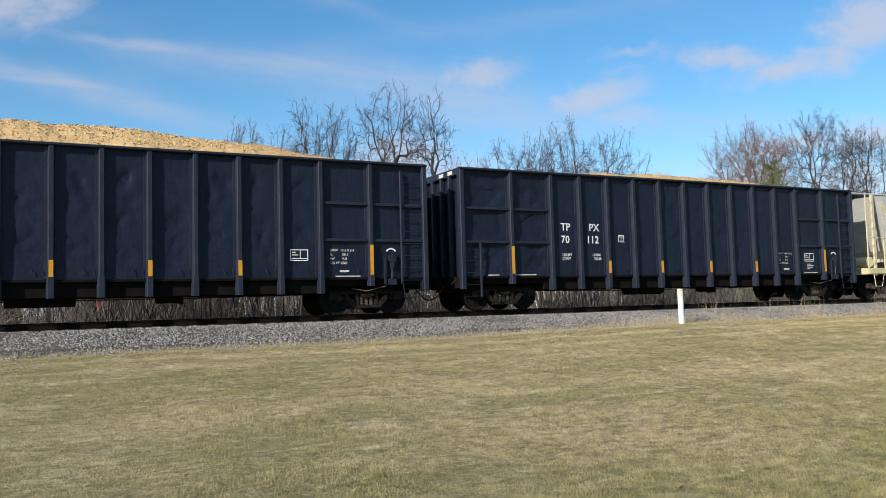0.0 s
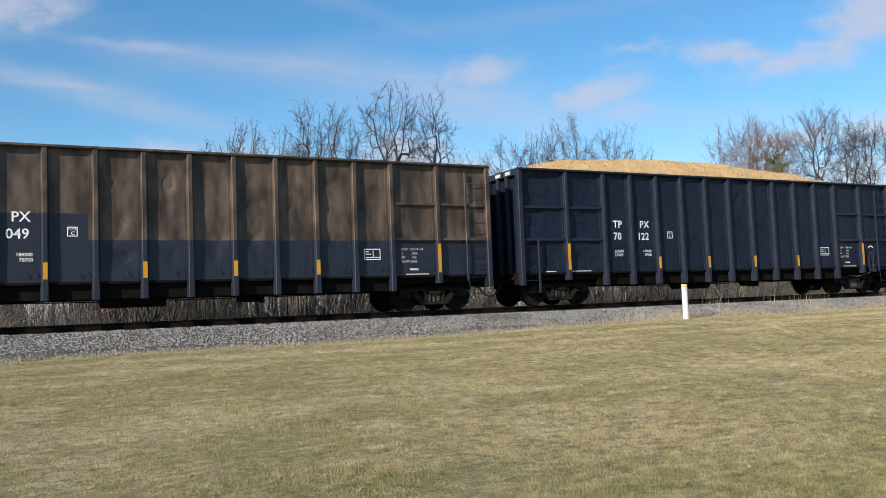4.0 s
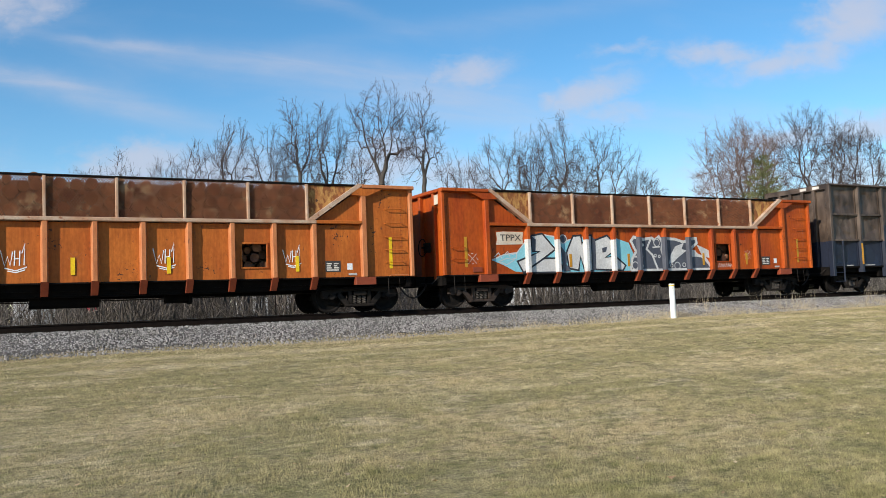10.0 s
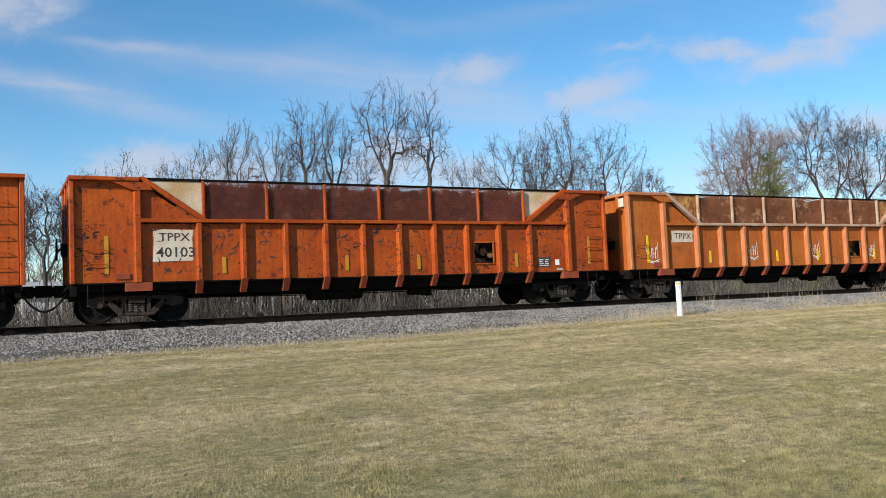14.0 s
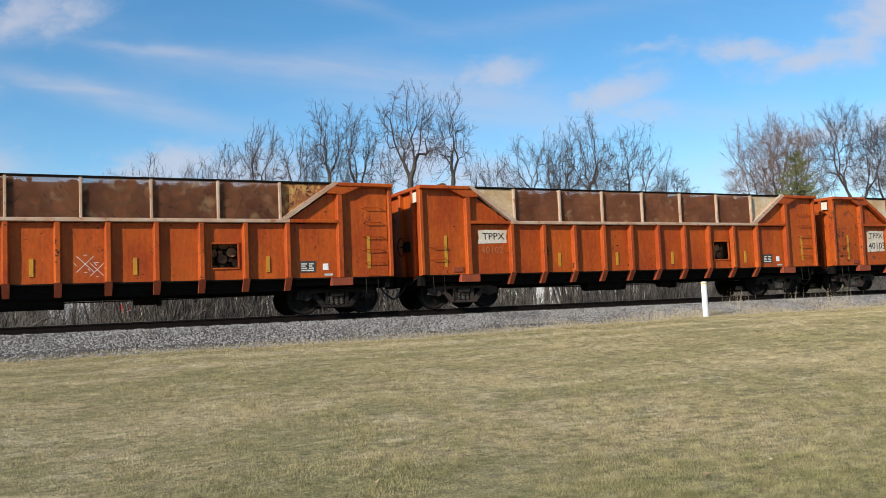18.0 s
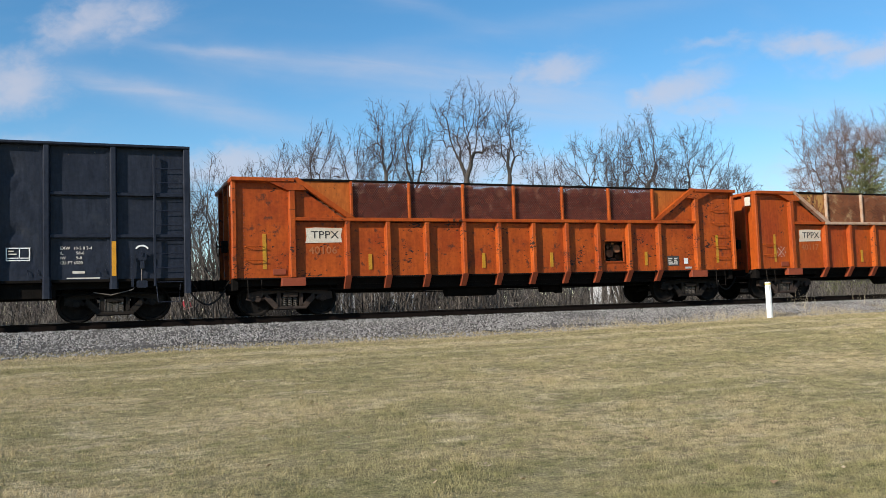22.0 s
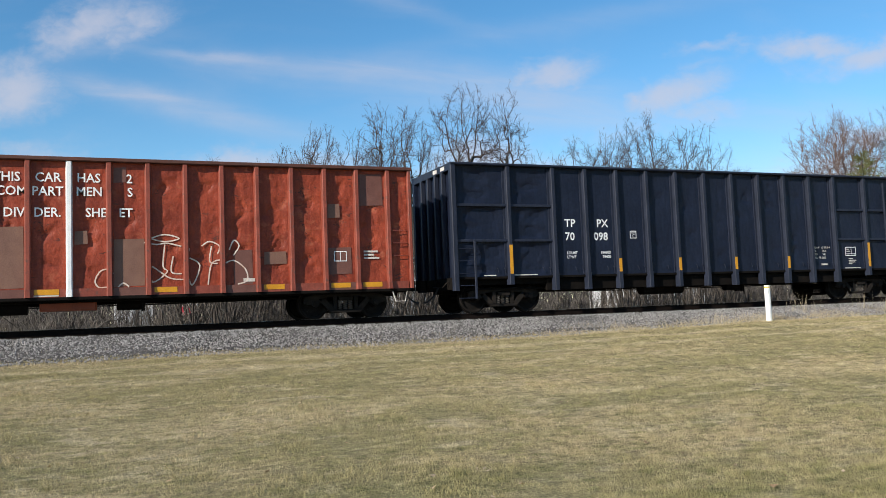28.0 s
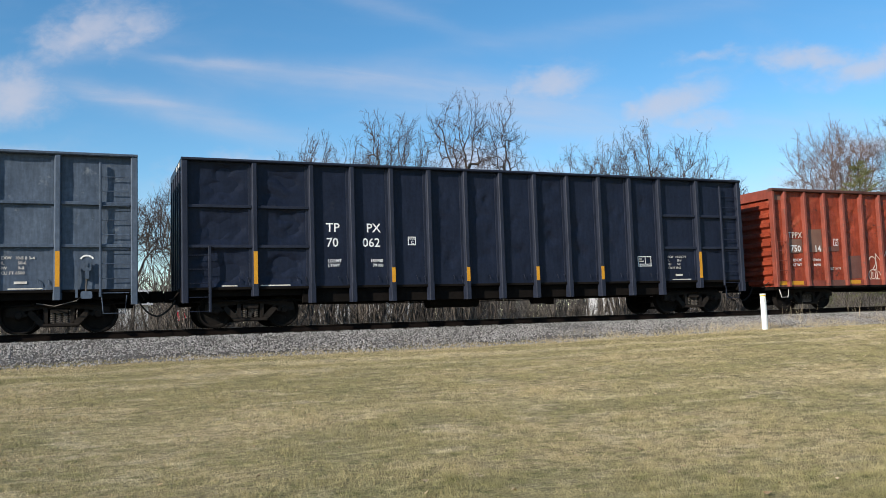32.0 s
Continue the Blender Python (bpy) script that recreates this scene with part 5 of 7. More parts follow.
def chip_gondola(x, number, light, tare, paint="navy", rib_paint=None, brake=True, swap=False, chips=None, label=""):
    """A high-sided wood chip gondola, 18.15 m long."""
    L = 18.20
    car = carriage("chip_gondola", x, label or "dark navy high-sided steel wood chip gondola with vertical ribs")
    m, mr = M[paint], M[rib_paint or ("navy_rib" if paint == "navy" else paint)]
    yp = 0.135
    posts = [0.08, 1.86] + RIBS + [16.37, 18.12]
    for k in range(len(posts) - 1):
        a, b = posts[k] + 0.06, posts[k + 1] - 0.06
        rows = [(1.05, 4.34)] if 2 <= k < len(posts) - 3 else [(1.05, 2.11), (2.11, 3.16), (3.16, 4.34)]
        for z0, z1 in rows:
            p = part("panel", dented(a, b, z0, z1, yp, 0.016 if k in (2, 3, 4, 12, 13) else 0.065, int(1000 + 37 * k + abs(x) * 11 + z0 * 7), 7, 12 if z1 - z0 > 2 else 6), m, car, smooth=True)
        if len(rows) > 1:
            for z in (2.11, 3.16):
                part("belt_rail", Geo().rounded(a + 0.02, b - 0.02, 0.055, 0.15, z - 0.04, z + 0.045, 0.012, "x"), mr, car)
    for k, px in enumerate(posts[1:-1]):
        low = 0.80 if k in (0, len(posts) - 3) else 0.60
        rib = part("rib", Geo().prism(hat(px, 0.20, 0.125, 0, yp + 0.02), "z", 1.12, 4.34), mr, car)
        part("flange", Geo().box(px - 0.155, px - 0.09, yp - 0.028, yp + 0.01, 1.08, 4.32), mr, rib)
        part("rib_foot", Geo().prism(hat(px, 0.21, 0.15, -0.012, yp + 0.03), "z", low, 1.12), mr, rib)
    for px in (posts[0], posts[-1]):
        part("corner_post", Geo().rounded(px - 0.08, px + 0.08, -0.002, 0.2, 0.66, 4.34, 0.02), mr, car)
    part("top_chord", Geo().rounded(0, L, -0.03, 0.17, 4.34, 4.415, 0.02, "x"), mr, car)
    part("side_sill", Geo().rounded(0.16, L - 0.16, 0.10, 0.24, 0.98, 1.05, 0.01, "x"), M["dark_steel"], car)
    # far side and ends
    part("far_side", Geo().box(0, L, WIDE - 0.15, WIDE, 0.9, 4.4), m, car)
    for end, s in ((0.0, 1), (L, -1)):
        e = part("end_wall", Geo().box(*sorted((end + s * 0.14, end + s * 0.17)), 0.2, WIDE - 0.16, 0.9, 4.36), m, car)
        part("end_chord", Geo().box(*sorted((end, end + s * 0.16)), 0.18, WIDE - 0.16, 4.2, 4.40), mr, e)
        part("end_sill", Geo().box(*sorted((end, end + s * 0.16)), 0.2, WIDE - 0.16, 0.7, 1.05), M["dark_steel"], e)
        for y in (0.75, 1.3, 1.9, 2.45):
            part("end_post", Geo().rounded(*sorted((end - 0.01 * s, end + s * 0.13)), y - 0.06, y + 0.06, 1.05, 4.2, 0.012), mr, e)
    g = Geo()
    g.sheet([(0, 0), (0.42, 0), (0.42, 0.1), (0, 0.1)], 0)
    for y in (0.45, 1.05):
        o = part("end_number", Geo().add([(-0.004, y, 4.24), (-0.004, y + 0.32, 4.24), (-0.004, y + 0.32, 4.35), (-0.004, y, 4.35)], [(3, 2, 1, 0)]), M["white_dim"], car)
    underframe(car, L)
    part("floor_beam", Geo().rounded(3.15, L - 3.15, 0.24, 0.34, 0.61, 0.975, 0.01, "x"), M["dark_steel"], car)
    for tx in (1.80, L - 1.80):
        truck(car, tx, "truck_steel", 0.457, 1.778, x)
    couplers(car, L, 1.10)
    # ladders
    l = part("ladder", Geo().rounded(0.66, 0.73, 0.01, 0.06, 0.42, 2.12, 0.01), mr, car)
    for z in (0.44, 0.80, 1.16, 1.52, 1.88):
        part("rung", Geo().tube([(0.14, 0.03, z), (0.68, 0.03, z)], 0.012, 6), mr, l)
    l = part("ladder", Geo().rounded(17.30, 17.36, 0.0, 0.06, 0.86, 4.18, 0.01), mr, car)
    for k in range(9):
        part("rung", Geo().tube([(17.33, 0.03, 0.95 + 0.36 * k), (18.0, 0.03, 0.95 + 0.36 * k)], 0.012, 6), mr, l)
    part("step", Geo().tube([(17.36, 0.03, 0.9), (17.40, 0.03, 0.45), (17.9, 0.03, 0.45), (17.94, 0.03, 0.9)], 0.014, 6), mr, car)
    for px in posts[1:-1]:
        for dx in (-0.42, -0.19):
            part("tie_down_hook", Geo().tube([(px + dx, yp - 0.005, 1.30), (px + dx, yp - 0.05, 1.28), (px + dx + 0.02, yp - 0.05, 1.18)], 0.010, 5), mr, car)
    # reflectors
    for px in (1.86, 16.37):
        part("reflector", Geo().box(px - 0.052, px + 0.052, -0.007, -0.0005, 1.04, 1.98), M["yellow"], car, "long yellow reflective strip")
    for i in (2, 4, 6, 8):
        part("reflector", Geo().box(RIBS[i] - 0.05, RIBS[i] + 0.052, -0.007, -0.0005, 1.05, 1.53), M["yellow"], car, "short yellow reflective strip")
    # lettering
    y = yp - 0.003
    letters("TP", 0.24, M["white"], car, 3.80, 2.53, y, "reporting_mark")
    letters("PX", 0.24, M["white"], car, 4.95, 2.53, y, "reporting_mark")
    letters(number[:2], 0.24, M["white"], car, 3.80, 2.12, y, "car_number")
    letters(number[2:], 0.24, M["white"], car, 4.83, 2.12, y, "car_number")
    letters("LDLMT", 0.085, M["white"], car, 3.84, 1.69, y, "weight_stencil")
    letters("LTWT", 0.085, M["white"], car, 3.84, 1.56, y, "weight_stencil")
    letters(light, 0.085, M["white"], car, 5.05, 1.69, y, "weight_stencil")
    letters(tare, 0.085, M["white"], car, 5.12, 1.56, y, "weight_stencil")
    box_frame(car, 6.18, 6.42, 2.17, 2.41, y, 0.022)
    letters("C", 0.09, M["white"], car, 6.265, 2.205, y, "plate_letter")
    letters("PLATE", 0.045, M["white"], car, 6.21, 2.33, y, "plate_letter")
    cx, dx = (15.35, 13.90) if swap else (13.98, 15.15)
    box_frame(car, cx, cx + 0.52, 1.52, 1.84, y, 0.025)
    part("stencil_grid", Geo().sheet([(cx + 0.28, 1.58), (cx + 0.30, 1.58), (cx + 0.30, 1.84), (cx + 0.28, 1.84)], y).sheet([(cx, 1.58), (cx + 0.52, 1.58), (cx + 0.52, 1.6), (cx, 1.6)], y), M["white"], car)
    bars(car, M["white_dim"], cx + 0.05, 1.74, y, (0.12, 0.18), 0.03, 0.07)
    if swap:
        bars(car, M["white_dim"], cx + 0.14, 1.40, y, (0.2, 0.36, 0.3, 0.16), 0.03, 0.06)
    for k, (a, b) in enumerate((("EXW", "10-5 8 3-4"), ("IL", "58-6"), ("IW", "9-8"))):
        letters(a, 0.07, M["white_dim"], car, dx, 1.79 - 0.12 * k, y, "dimension_stencil")
        letters(b, 0.07, M["white_dim"], car, dx + (0.3 if k == 0 else 0.36), 1.79 - 0.12 * k, y, "dimension_stencil")
    letters("CU FT 6500", 0.07, M["white_dim"], car, dx, 1.43, y, "dimension_stencil")
    bars(car, M["white_dim"], dx + 0.28, 1.20, y, (0.28,), 0.06, 0.1)
    bars(car, M["white_dim"], 15.3, 1.07, y, (0.75,), 0.03, 0.1)
    bars(car, M["white_dim"], 1.0, 1.07, y, (0.4,), 0.03, 0.1)
    bars(car, M["white_dim"], 2.0, 1.07, y, (0.8,), 0.03, 0.1)
    if brake:
        b = part("hand_brake", Geo().rounded(16.93, 17.13, 0.02, 0.13, 1.50, 1.68, 0.03, "y").box(16.98, 17.08, 0.03, 0.13, 1.3, 1.52), mr, car, "hand brake housing with chain")
        part("lever", Geo().box(17.01, 17.05, 0.0, 0.05, 1.6, 1.78), mr, b)
        part("chain", Geo().tube([(17.02, 0.06, 1.35), (17.01, 0.06, 1.0), (16.8, 0.1, 0.78), (16.3, 0.3, 0.66), (15.9, 0.4, 0.74)], 0.014, 5), M["spring"], b)
        part("bracket", Geo().rounded(16.89, 17.15, 0.02, 0.10, 0.82, 1.0, 0.03, "y").box(16.77, 16.83, 0.04, 0.09, 0.85, 1.62), mr, b)
        a0 = [(17.03 + 0.15 * math.cos(a), 1.76 + 0.12 * math.sin(a)) for a in [radians(20 + 14 * q) for q in range(11)]]
        part("arc_mark", Geo().ribbon(a0, 0.04, y), M["white"], b)
    if chips:
        wood_chips(x, L, *chips)
    return car


def box_frame(car, x0, x1, z0, z1, y, w):
    g = Geo()
    g.sheet([(x0, z0), (x1, z0), (x1, z0 + w), (x0, z0 + w)], y).sheet([(x0, z1 - w), (x1, z1 - w), (x1, z1), (x0, z1)], y)
    g.sheet([(x0, z0 + w), (x0 + w, z0 + w), (x0 + w, z1 - w), (x0, z1 - w)], y).sheet([(x1 - w, z0 + w), (x1, z0 + w), (x1, z1 - w), (x1 - w, z1 - w)], y)
    return part("stencil_frame", g, M["white"], car)


def wood_chips(x, L, heights, seed):
    """A heaped load of pale wood chips; heights along the car, rear to front, over the top chord."""
    t = load_on("wood_chip_load", x, "heaped load of pale yellow wood chips", "wood chips")
    nx, ny = 240, 44
    xs, ys = np.linspace(0.25, L - 0.25, nx), np.linspace(0.19, WIDE - 0.19, ny)
    X, Y = np.meshgrid(xs, ys)
    h = np.interp(X, np.linspace(0.25, L - 0.25, len(heights)), heights)
    across = np.clip(1 - ((Y - WIDE / 2) / (WIDE / 2 - 0.1)) ** 2, 0, 1)
    Z = 4.20 + (h + 0.2) * across ** 0.8 + 0.10 * (smooth_noise(X, Y, 0.9, seed) - 0.5) + 0.06 * (smooth_noise(X, Y, 0.22, seed + 1) - 0.5) + 0.035 * (smooth_noise(X, Y, 0.09, seed + 2) - 0.5)
    k = np.arange(ny - 1)[:, None] * nx + np.arange(nx - 1)
    F = np.stack([k, k + 1, k + nx + 1, k + nx], -1).reshape(-1, 4)
    V = np.stack([X, Y, Z], -1).reshape(-1, 3)
    part("chip_mound", array_mesh("chip_mound", V, F, M["chips"]), None, t)
    r = np.random.default_rng(seed)
    n = 5000
    i, j = r.integers(0, nx, n), r.integers(0, ny // 2 + 4, n)
    c = np.stack([X[j, i], Y[j, i], Z[j, i] + 0.012], -1) + r.normal(0, 0.02, (n, 3)) * (1, 1, 0.3)
    a, b = r.normal(0, 1, (n, 3)), r.normal(0, 1, (n, 3))
    a *= r.uniform(0.02, 0.045, (n, 1)) / np.linalg.norm(a, axis=1)[:, None]
    b *= r.uniform(0.01, 0.02, (n, 1)) / np.linalg.norm(b, axis=1)[:, None]
    V = np.stack([c - a - b, c + a - b, c + a + b, c - a + b], 1).reshape(-1, 3)
    ob = part("chip_scatter", array_mesh("chip_scatter", V, np.arange(4 * n).reshape(-1, 4), M["chips"]), None, t)
    tagged(ob, kind="stuff")


# ---- pulpwood gondolas ----
LOW_RIBS = [3.10, 4.27, 5.44, 6.60, 7.73, 8.88, 10.03, 11.15, 12.30, 13.45]
SCREEN_POSTS = [3.23, 4.93, 6.60, 8.26, 9.92, 11.60, 13.26]
LOGS = {}


def log_mesh(r):
    if r not in LOGS:
        g = Geo()
        n = 12
        pts = [(r * (1 + 0.06 * math.sin(3 * k + r * 50)) * math.cos(k * math.tau / n), r * (1 + 0.06 * math.cos(2 * k + r * 80)) * math.sin(k * math.tau / n)) for k in range(n)]
        g.prism(pts, "y", 0.0, 2.5)
        me = g.mesh("log", M["log_end"])
        me.materials.append(M["bark"])
        for p in me.polygons:
            p.material_index = 0 if len(p.vertices) > 4 else 1
        LOGS[r] = me
    return LOGS[r]


def pack(r, x0, x1, z0, z1, count, radii, slack=0.97):
    placed = []
    for size in sorted(radii, reverse=True):
        for _ in range(count):
            x, z = r.uniform(x0 + size, x1 - size), r.uniform(z0 + size, z1 - size)
            if all((x - a) ** 2 + (z - b) ** 2 > (slack * (size + c)) ** 2 for a, b, c in placed if abs(a - x) < 0.5):
                placed.append((x, z, size))
    return placed


SCREEN = {}


def screen_mesh(w, h, mat, pitch=0.066, bar=0.0105):
    """Expanded metal: crossing slanted bars."""
    key = (round(w, 2), round(h, 2), mat)
    if key not in SCREEN:
        g = Geo()
        slope = 1.35
        for s in (1, -1):
            k = -h / slope
            while k < w:
                xa, xb = k, k + h / slope
                t0, t1 = max(0, -xa / (xb - xa)), min(1, (w - xa) / (xb - xa))
                if t1 - t0 > 0.02:
                    za, zb = (t0 * h, t1 * h) if s > 0 else (h - t0 * h, h - t1 * h)
                    pa, pb = xa + t0 * (xb - xa), xa + t1 * (xb - xa)
                    y = 0.0 if s > 0 else 0.006
                    q = [(pa - bar, y, za), (pa + bar, y, za), (pb + bar, y, zb), (pb - bar, y, zb)]
                    g.add(q + [(p[0], y + 0.012, p[2]) for p in q], [(0, 1, 2, 3) if s > 0 else (3, 2, 1, 0), (0, 4, 5, 1), (2, 6, 7, 3), (1, 5, 6, 2), (0, 3, 7, 4)])
                k += pitch
        SCREEN[key] = g.mesh("screen", M[mat])
    return SCREEN[key]


def log_gondola(x, paint="orange", rib="orange", trim="bare_trim", rust="rust", corner="panel_tan", strip="yellow_old", plate="patch", number="",
                pale_end=False, seed=0, humps=(), label="", strips=(3.70, 7.18, 9.46, 12.91)):
    """An orange pulpwood gondola, 16.46 m long, with rusty screens over its ribbed sides."""
    L = 16.46
    car = carriage("log_gondola", x, label or "orange steel pulpwood gondola with rusty mesh upper sides")
    m, mr, mt = M[paint], M[rib], M[trim]
    yp = 0.135
    # full-height end panels
    for k, (a, b) in enumerate(((0.05, 1.50), (15.02, L - 0.05))):
        part("end_panel", dented(a, b, 1.01, 3.56, yp, 0.010, 300 + k + seed * 5, 6, 8), m, car, smooth=True)
    for px in (1.575, 14.955):
        post = part("main_post", Geo().prism(hat(px, 0.20, 0.155, 0, yp + 0.02), "z", 1.01, 3.38), mr, car)
        part("bolster_end", Geo().rounded(px - 0.32 + (0 if px < 5 else 0.02), px + 0.33, 0.02, 0.2, 0.78, 1.0, 0.01), M["foot_red"], post)
    low = [1.575] + LOW_RIBS + [14.955]
    for k in range(len(low) - 1):
        a, b = low[k] + 0.07, low[k + 1] - 0.07
        if k == 8:      # the side with an inspection opening
            w0, w1, v0, v1 = 11.42, 12.09, 1.33, 1.95
            g = Geo().box(a, w0, yp, yp + 0.012, 1.01, 2.5).box(w1, b, yp, yp + 0.012, 1.01, 2.5)
            g.box(w0, w1, yp, yp + 0.012, 1.01, v0).box(w0, w1, yp, yp + 0.012, v1, 2.5)
            part("side_panel", g, m, car)
            fr = Geo().rounded(w0 - 0.05, w1 + 0.05, yp - 0.03, yp, v1, v1 + 0.05, 0.008, "x").rounded(w0 - 0.05, w1 + 0.05, yp - 0.03, yp, v0 - 0.05, v0, 0.008, "x")
            fr.rounded(w0 - 0.05, w0, yp - 0.03, yp, v0, v1, 0.008).rounded(w1, w1 + 0.05, yp - 0.03, yp, v0, v1, 0.008)
            part("opening_frame", fr, m, car)
        else:
            part("side_panel", dented(a, b, 1.01, 2.5, yp, 0.012, 400 + 13 * k + seed * 7, 6, 7), m, car, smooth=True)
    for px in LOW_RIBS:
        o = part("rib", Geo().prism(hat(px, 0.19, 0.125, 0, yp + 0.02), "z", 1.03, 2.52), mr, car)
        f = [(px - 0.09, 0.0), (px + 0.09, 0.0), (px + 0.09, 0.1), (px - 0.09, 0.1)]
        g = Geo().add([(px - 0.09, 0.0, 1.03), (px + 0.09, 0.0, 1.03), (px + 0.09, 0.2, 1.03), (px - 0.09, 0.2, 1.03),
                       (px - 0.08, 0.22, 0.68), (px + 0.08, 0.22, 0.68), (px + 0.08, 0.34, 0.68), (px - 0.08, 0.34, 0.68)],
                      [(0, 1, 2, 3), (7, 6, 5, 4), (4, 5, 1, 0), (5, 6, 2, 1), (6, 7, 3, 2), (7, 4, 0, 3)])
        part("rib_foot", g, M["foot_red"], o)
    part("middle_chord", Geo().rounded(3.05, 13.50, -0.02, 0.16, 2.52, 2.62, 0.015, "x"), mt, car)
    for a, b in ((1.65, 3.05), (13.50, 14.88)):
        part("middle_chord", Geo().rounded(a, b, -0.01, 0.15, 2.52, 2.62, 0.015, "x"), m, car)
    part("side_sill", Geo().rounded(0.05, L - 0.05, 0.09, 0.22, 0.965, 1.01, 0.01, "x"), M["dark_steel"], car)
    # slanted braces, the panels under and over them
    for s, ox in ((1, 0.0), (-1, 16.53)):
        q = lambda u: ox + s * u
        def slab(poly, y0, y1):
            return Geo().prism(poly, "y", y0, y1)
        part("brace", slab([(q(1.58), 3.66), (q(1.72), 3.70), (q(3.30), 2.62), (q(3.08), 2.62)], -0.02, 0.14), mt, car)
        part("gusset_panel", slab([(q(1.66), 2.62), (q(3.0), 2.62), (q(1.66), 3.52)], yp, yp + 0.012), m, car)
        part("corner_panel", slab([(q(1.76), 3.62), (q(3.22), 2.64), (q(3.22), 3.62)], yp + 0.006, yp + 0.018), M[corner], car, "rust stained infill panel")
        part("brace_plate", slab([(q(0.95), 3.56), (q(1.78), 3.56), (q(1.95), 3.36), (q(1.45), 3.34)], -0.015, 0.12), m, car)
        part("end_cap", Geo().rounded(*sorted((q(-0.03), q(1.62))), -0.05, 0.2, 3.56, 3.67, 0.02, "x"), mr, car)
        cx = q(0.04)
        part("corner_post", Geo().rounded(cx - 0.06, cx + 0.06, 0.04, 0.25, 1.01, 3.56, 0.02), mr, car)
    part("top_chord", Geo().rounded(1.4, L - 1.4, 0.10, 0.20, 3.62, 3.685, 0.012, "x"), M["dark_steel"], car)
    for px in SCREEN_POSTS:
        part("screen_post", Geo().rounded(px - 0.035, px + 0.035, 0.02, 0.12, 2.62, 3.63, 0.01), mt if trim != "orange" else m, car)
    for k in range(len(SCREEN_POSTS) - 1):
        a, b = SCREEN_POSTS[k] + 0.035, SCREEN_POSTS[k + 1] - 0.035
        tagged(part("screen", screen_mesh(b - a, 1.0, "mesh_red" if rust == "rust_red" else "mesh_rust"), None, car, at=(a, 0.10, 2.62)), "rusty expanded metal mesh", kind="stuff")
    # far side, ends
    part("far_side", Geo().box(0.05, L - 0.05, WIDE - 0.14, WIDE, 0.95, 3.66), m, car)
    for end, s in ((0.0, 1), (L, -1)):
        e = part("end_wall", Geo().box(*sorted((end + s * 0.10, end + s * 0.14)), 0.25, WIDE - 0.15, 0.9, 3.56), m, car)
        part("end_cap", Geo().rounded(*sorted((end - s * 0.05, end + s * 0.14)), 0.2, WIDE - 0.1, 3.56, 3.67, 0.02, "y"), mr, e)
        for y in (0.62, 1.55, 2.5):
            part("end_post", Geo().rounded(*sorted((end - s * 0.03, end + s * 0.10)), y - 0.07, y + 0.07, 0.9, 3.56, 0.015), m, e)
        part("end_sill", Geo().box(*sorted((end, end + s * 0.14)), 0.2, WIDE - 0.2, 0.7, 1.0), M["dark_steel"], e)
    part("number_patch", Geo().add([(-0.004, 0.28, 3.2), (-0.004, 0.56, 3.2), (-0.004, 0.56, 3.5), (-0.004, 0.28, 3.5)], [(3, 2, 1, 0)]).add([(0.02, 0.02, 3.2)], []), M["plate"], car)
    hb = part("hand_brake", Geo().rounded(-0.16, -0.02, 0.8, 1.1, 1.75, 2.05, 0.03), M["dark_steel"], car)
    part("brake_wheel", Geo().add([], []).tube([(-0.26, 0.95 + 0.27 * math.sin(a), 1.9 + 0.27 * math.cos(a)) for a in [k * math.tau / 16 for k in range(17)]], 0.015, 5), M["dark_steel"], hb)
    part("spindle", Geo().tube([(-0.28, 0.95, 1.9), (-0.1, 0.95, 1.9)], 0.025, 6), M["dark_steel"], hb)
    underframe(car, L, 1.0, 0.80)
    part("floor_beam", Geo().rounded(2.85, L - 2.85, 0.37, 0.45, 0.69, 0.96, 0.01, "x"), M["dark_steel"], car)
    for tx in (1.575, L - 1.50):
        truck(car, tx, "truck_brown" if tx < 5 else "truck_steel", 0.457, 1.778, x)
    couplers(car, L, 1.09)
    # rivets, grab irons, steps
    for rx in (0.30, L - 0.28):
        g = Geo()
        for k in range(21):
            g.add(*hexa(rx, yp - 0.012, 1.1 + 0.115 * k, 0.018))
        tagged(part("riveted_seam", g, M["foot_red"], car), kind="stuff")
    for gx0, gx1, zs in ((0.32, 0.78, (1.48, 1.84)), (15.65, 16.2, (1.42, 1.78, 2.16, 2.56, 2.98))):
        for z in zs:
            part("grab_iron", Geo().tube([(gx0, yp, z), (gx0 + 0.01, yp - 0.09, z), (gx1 - 0.01, yp - 0.09, z), (gx1, yp, z)], 0.013, 6), m, car)
    for gx in (0.38, L - 0.75):
        part("step", Geo().tube([(gx, 0.12, 1.0), (gx, 0.10, 0.5), (gx + 0.36, 0.10, 0.5), (gx + 0.36, 0.12, 1.0)], 0.014, 6), M["truck_steel"], car)
    part("end_grab", Geo().tube([(15.75, 0.13, 1.0), (15.76, 0.02, 1.04), (16.34, 0.02, 1.04), (16.36, 0.13, 1.0)], 0.014, 6), mr, car)
    part("card_holder", Geo().rounded(1.05, 1.38, yp - 0.03, yp, 1.08, 1.24, 0.01, "x"), M["foot_red"], car)
    # reflectors
    y = yp - 0.004
    for px, z0, z1 in ((0.78, 1.24, 2.18), (15.77, 1.24, 2.16)):
        part("reflector", Geo().box(px, px + 0.10, y - 0.004, y, z0, z1), M[strip], car, "long yellow reflective strip")
    for px in strips:
        part("reflector", Geo().box(px, px + 0.10, y - 0.014, y, 1.19, 1.62), M[strip], car, "short yellow reflective strip")
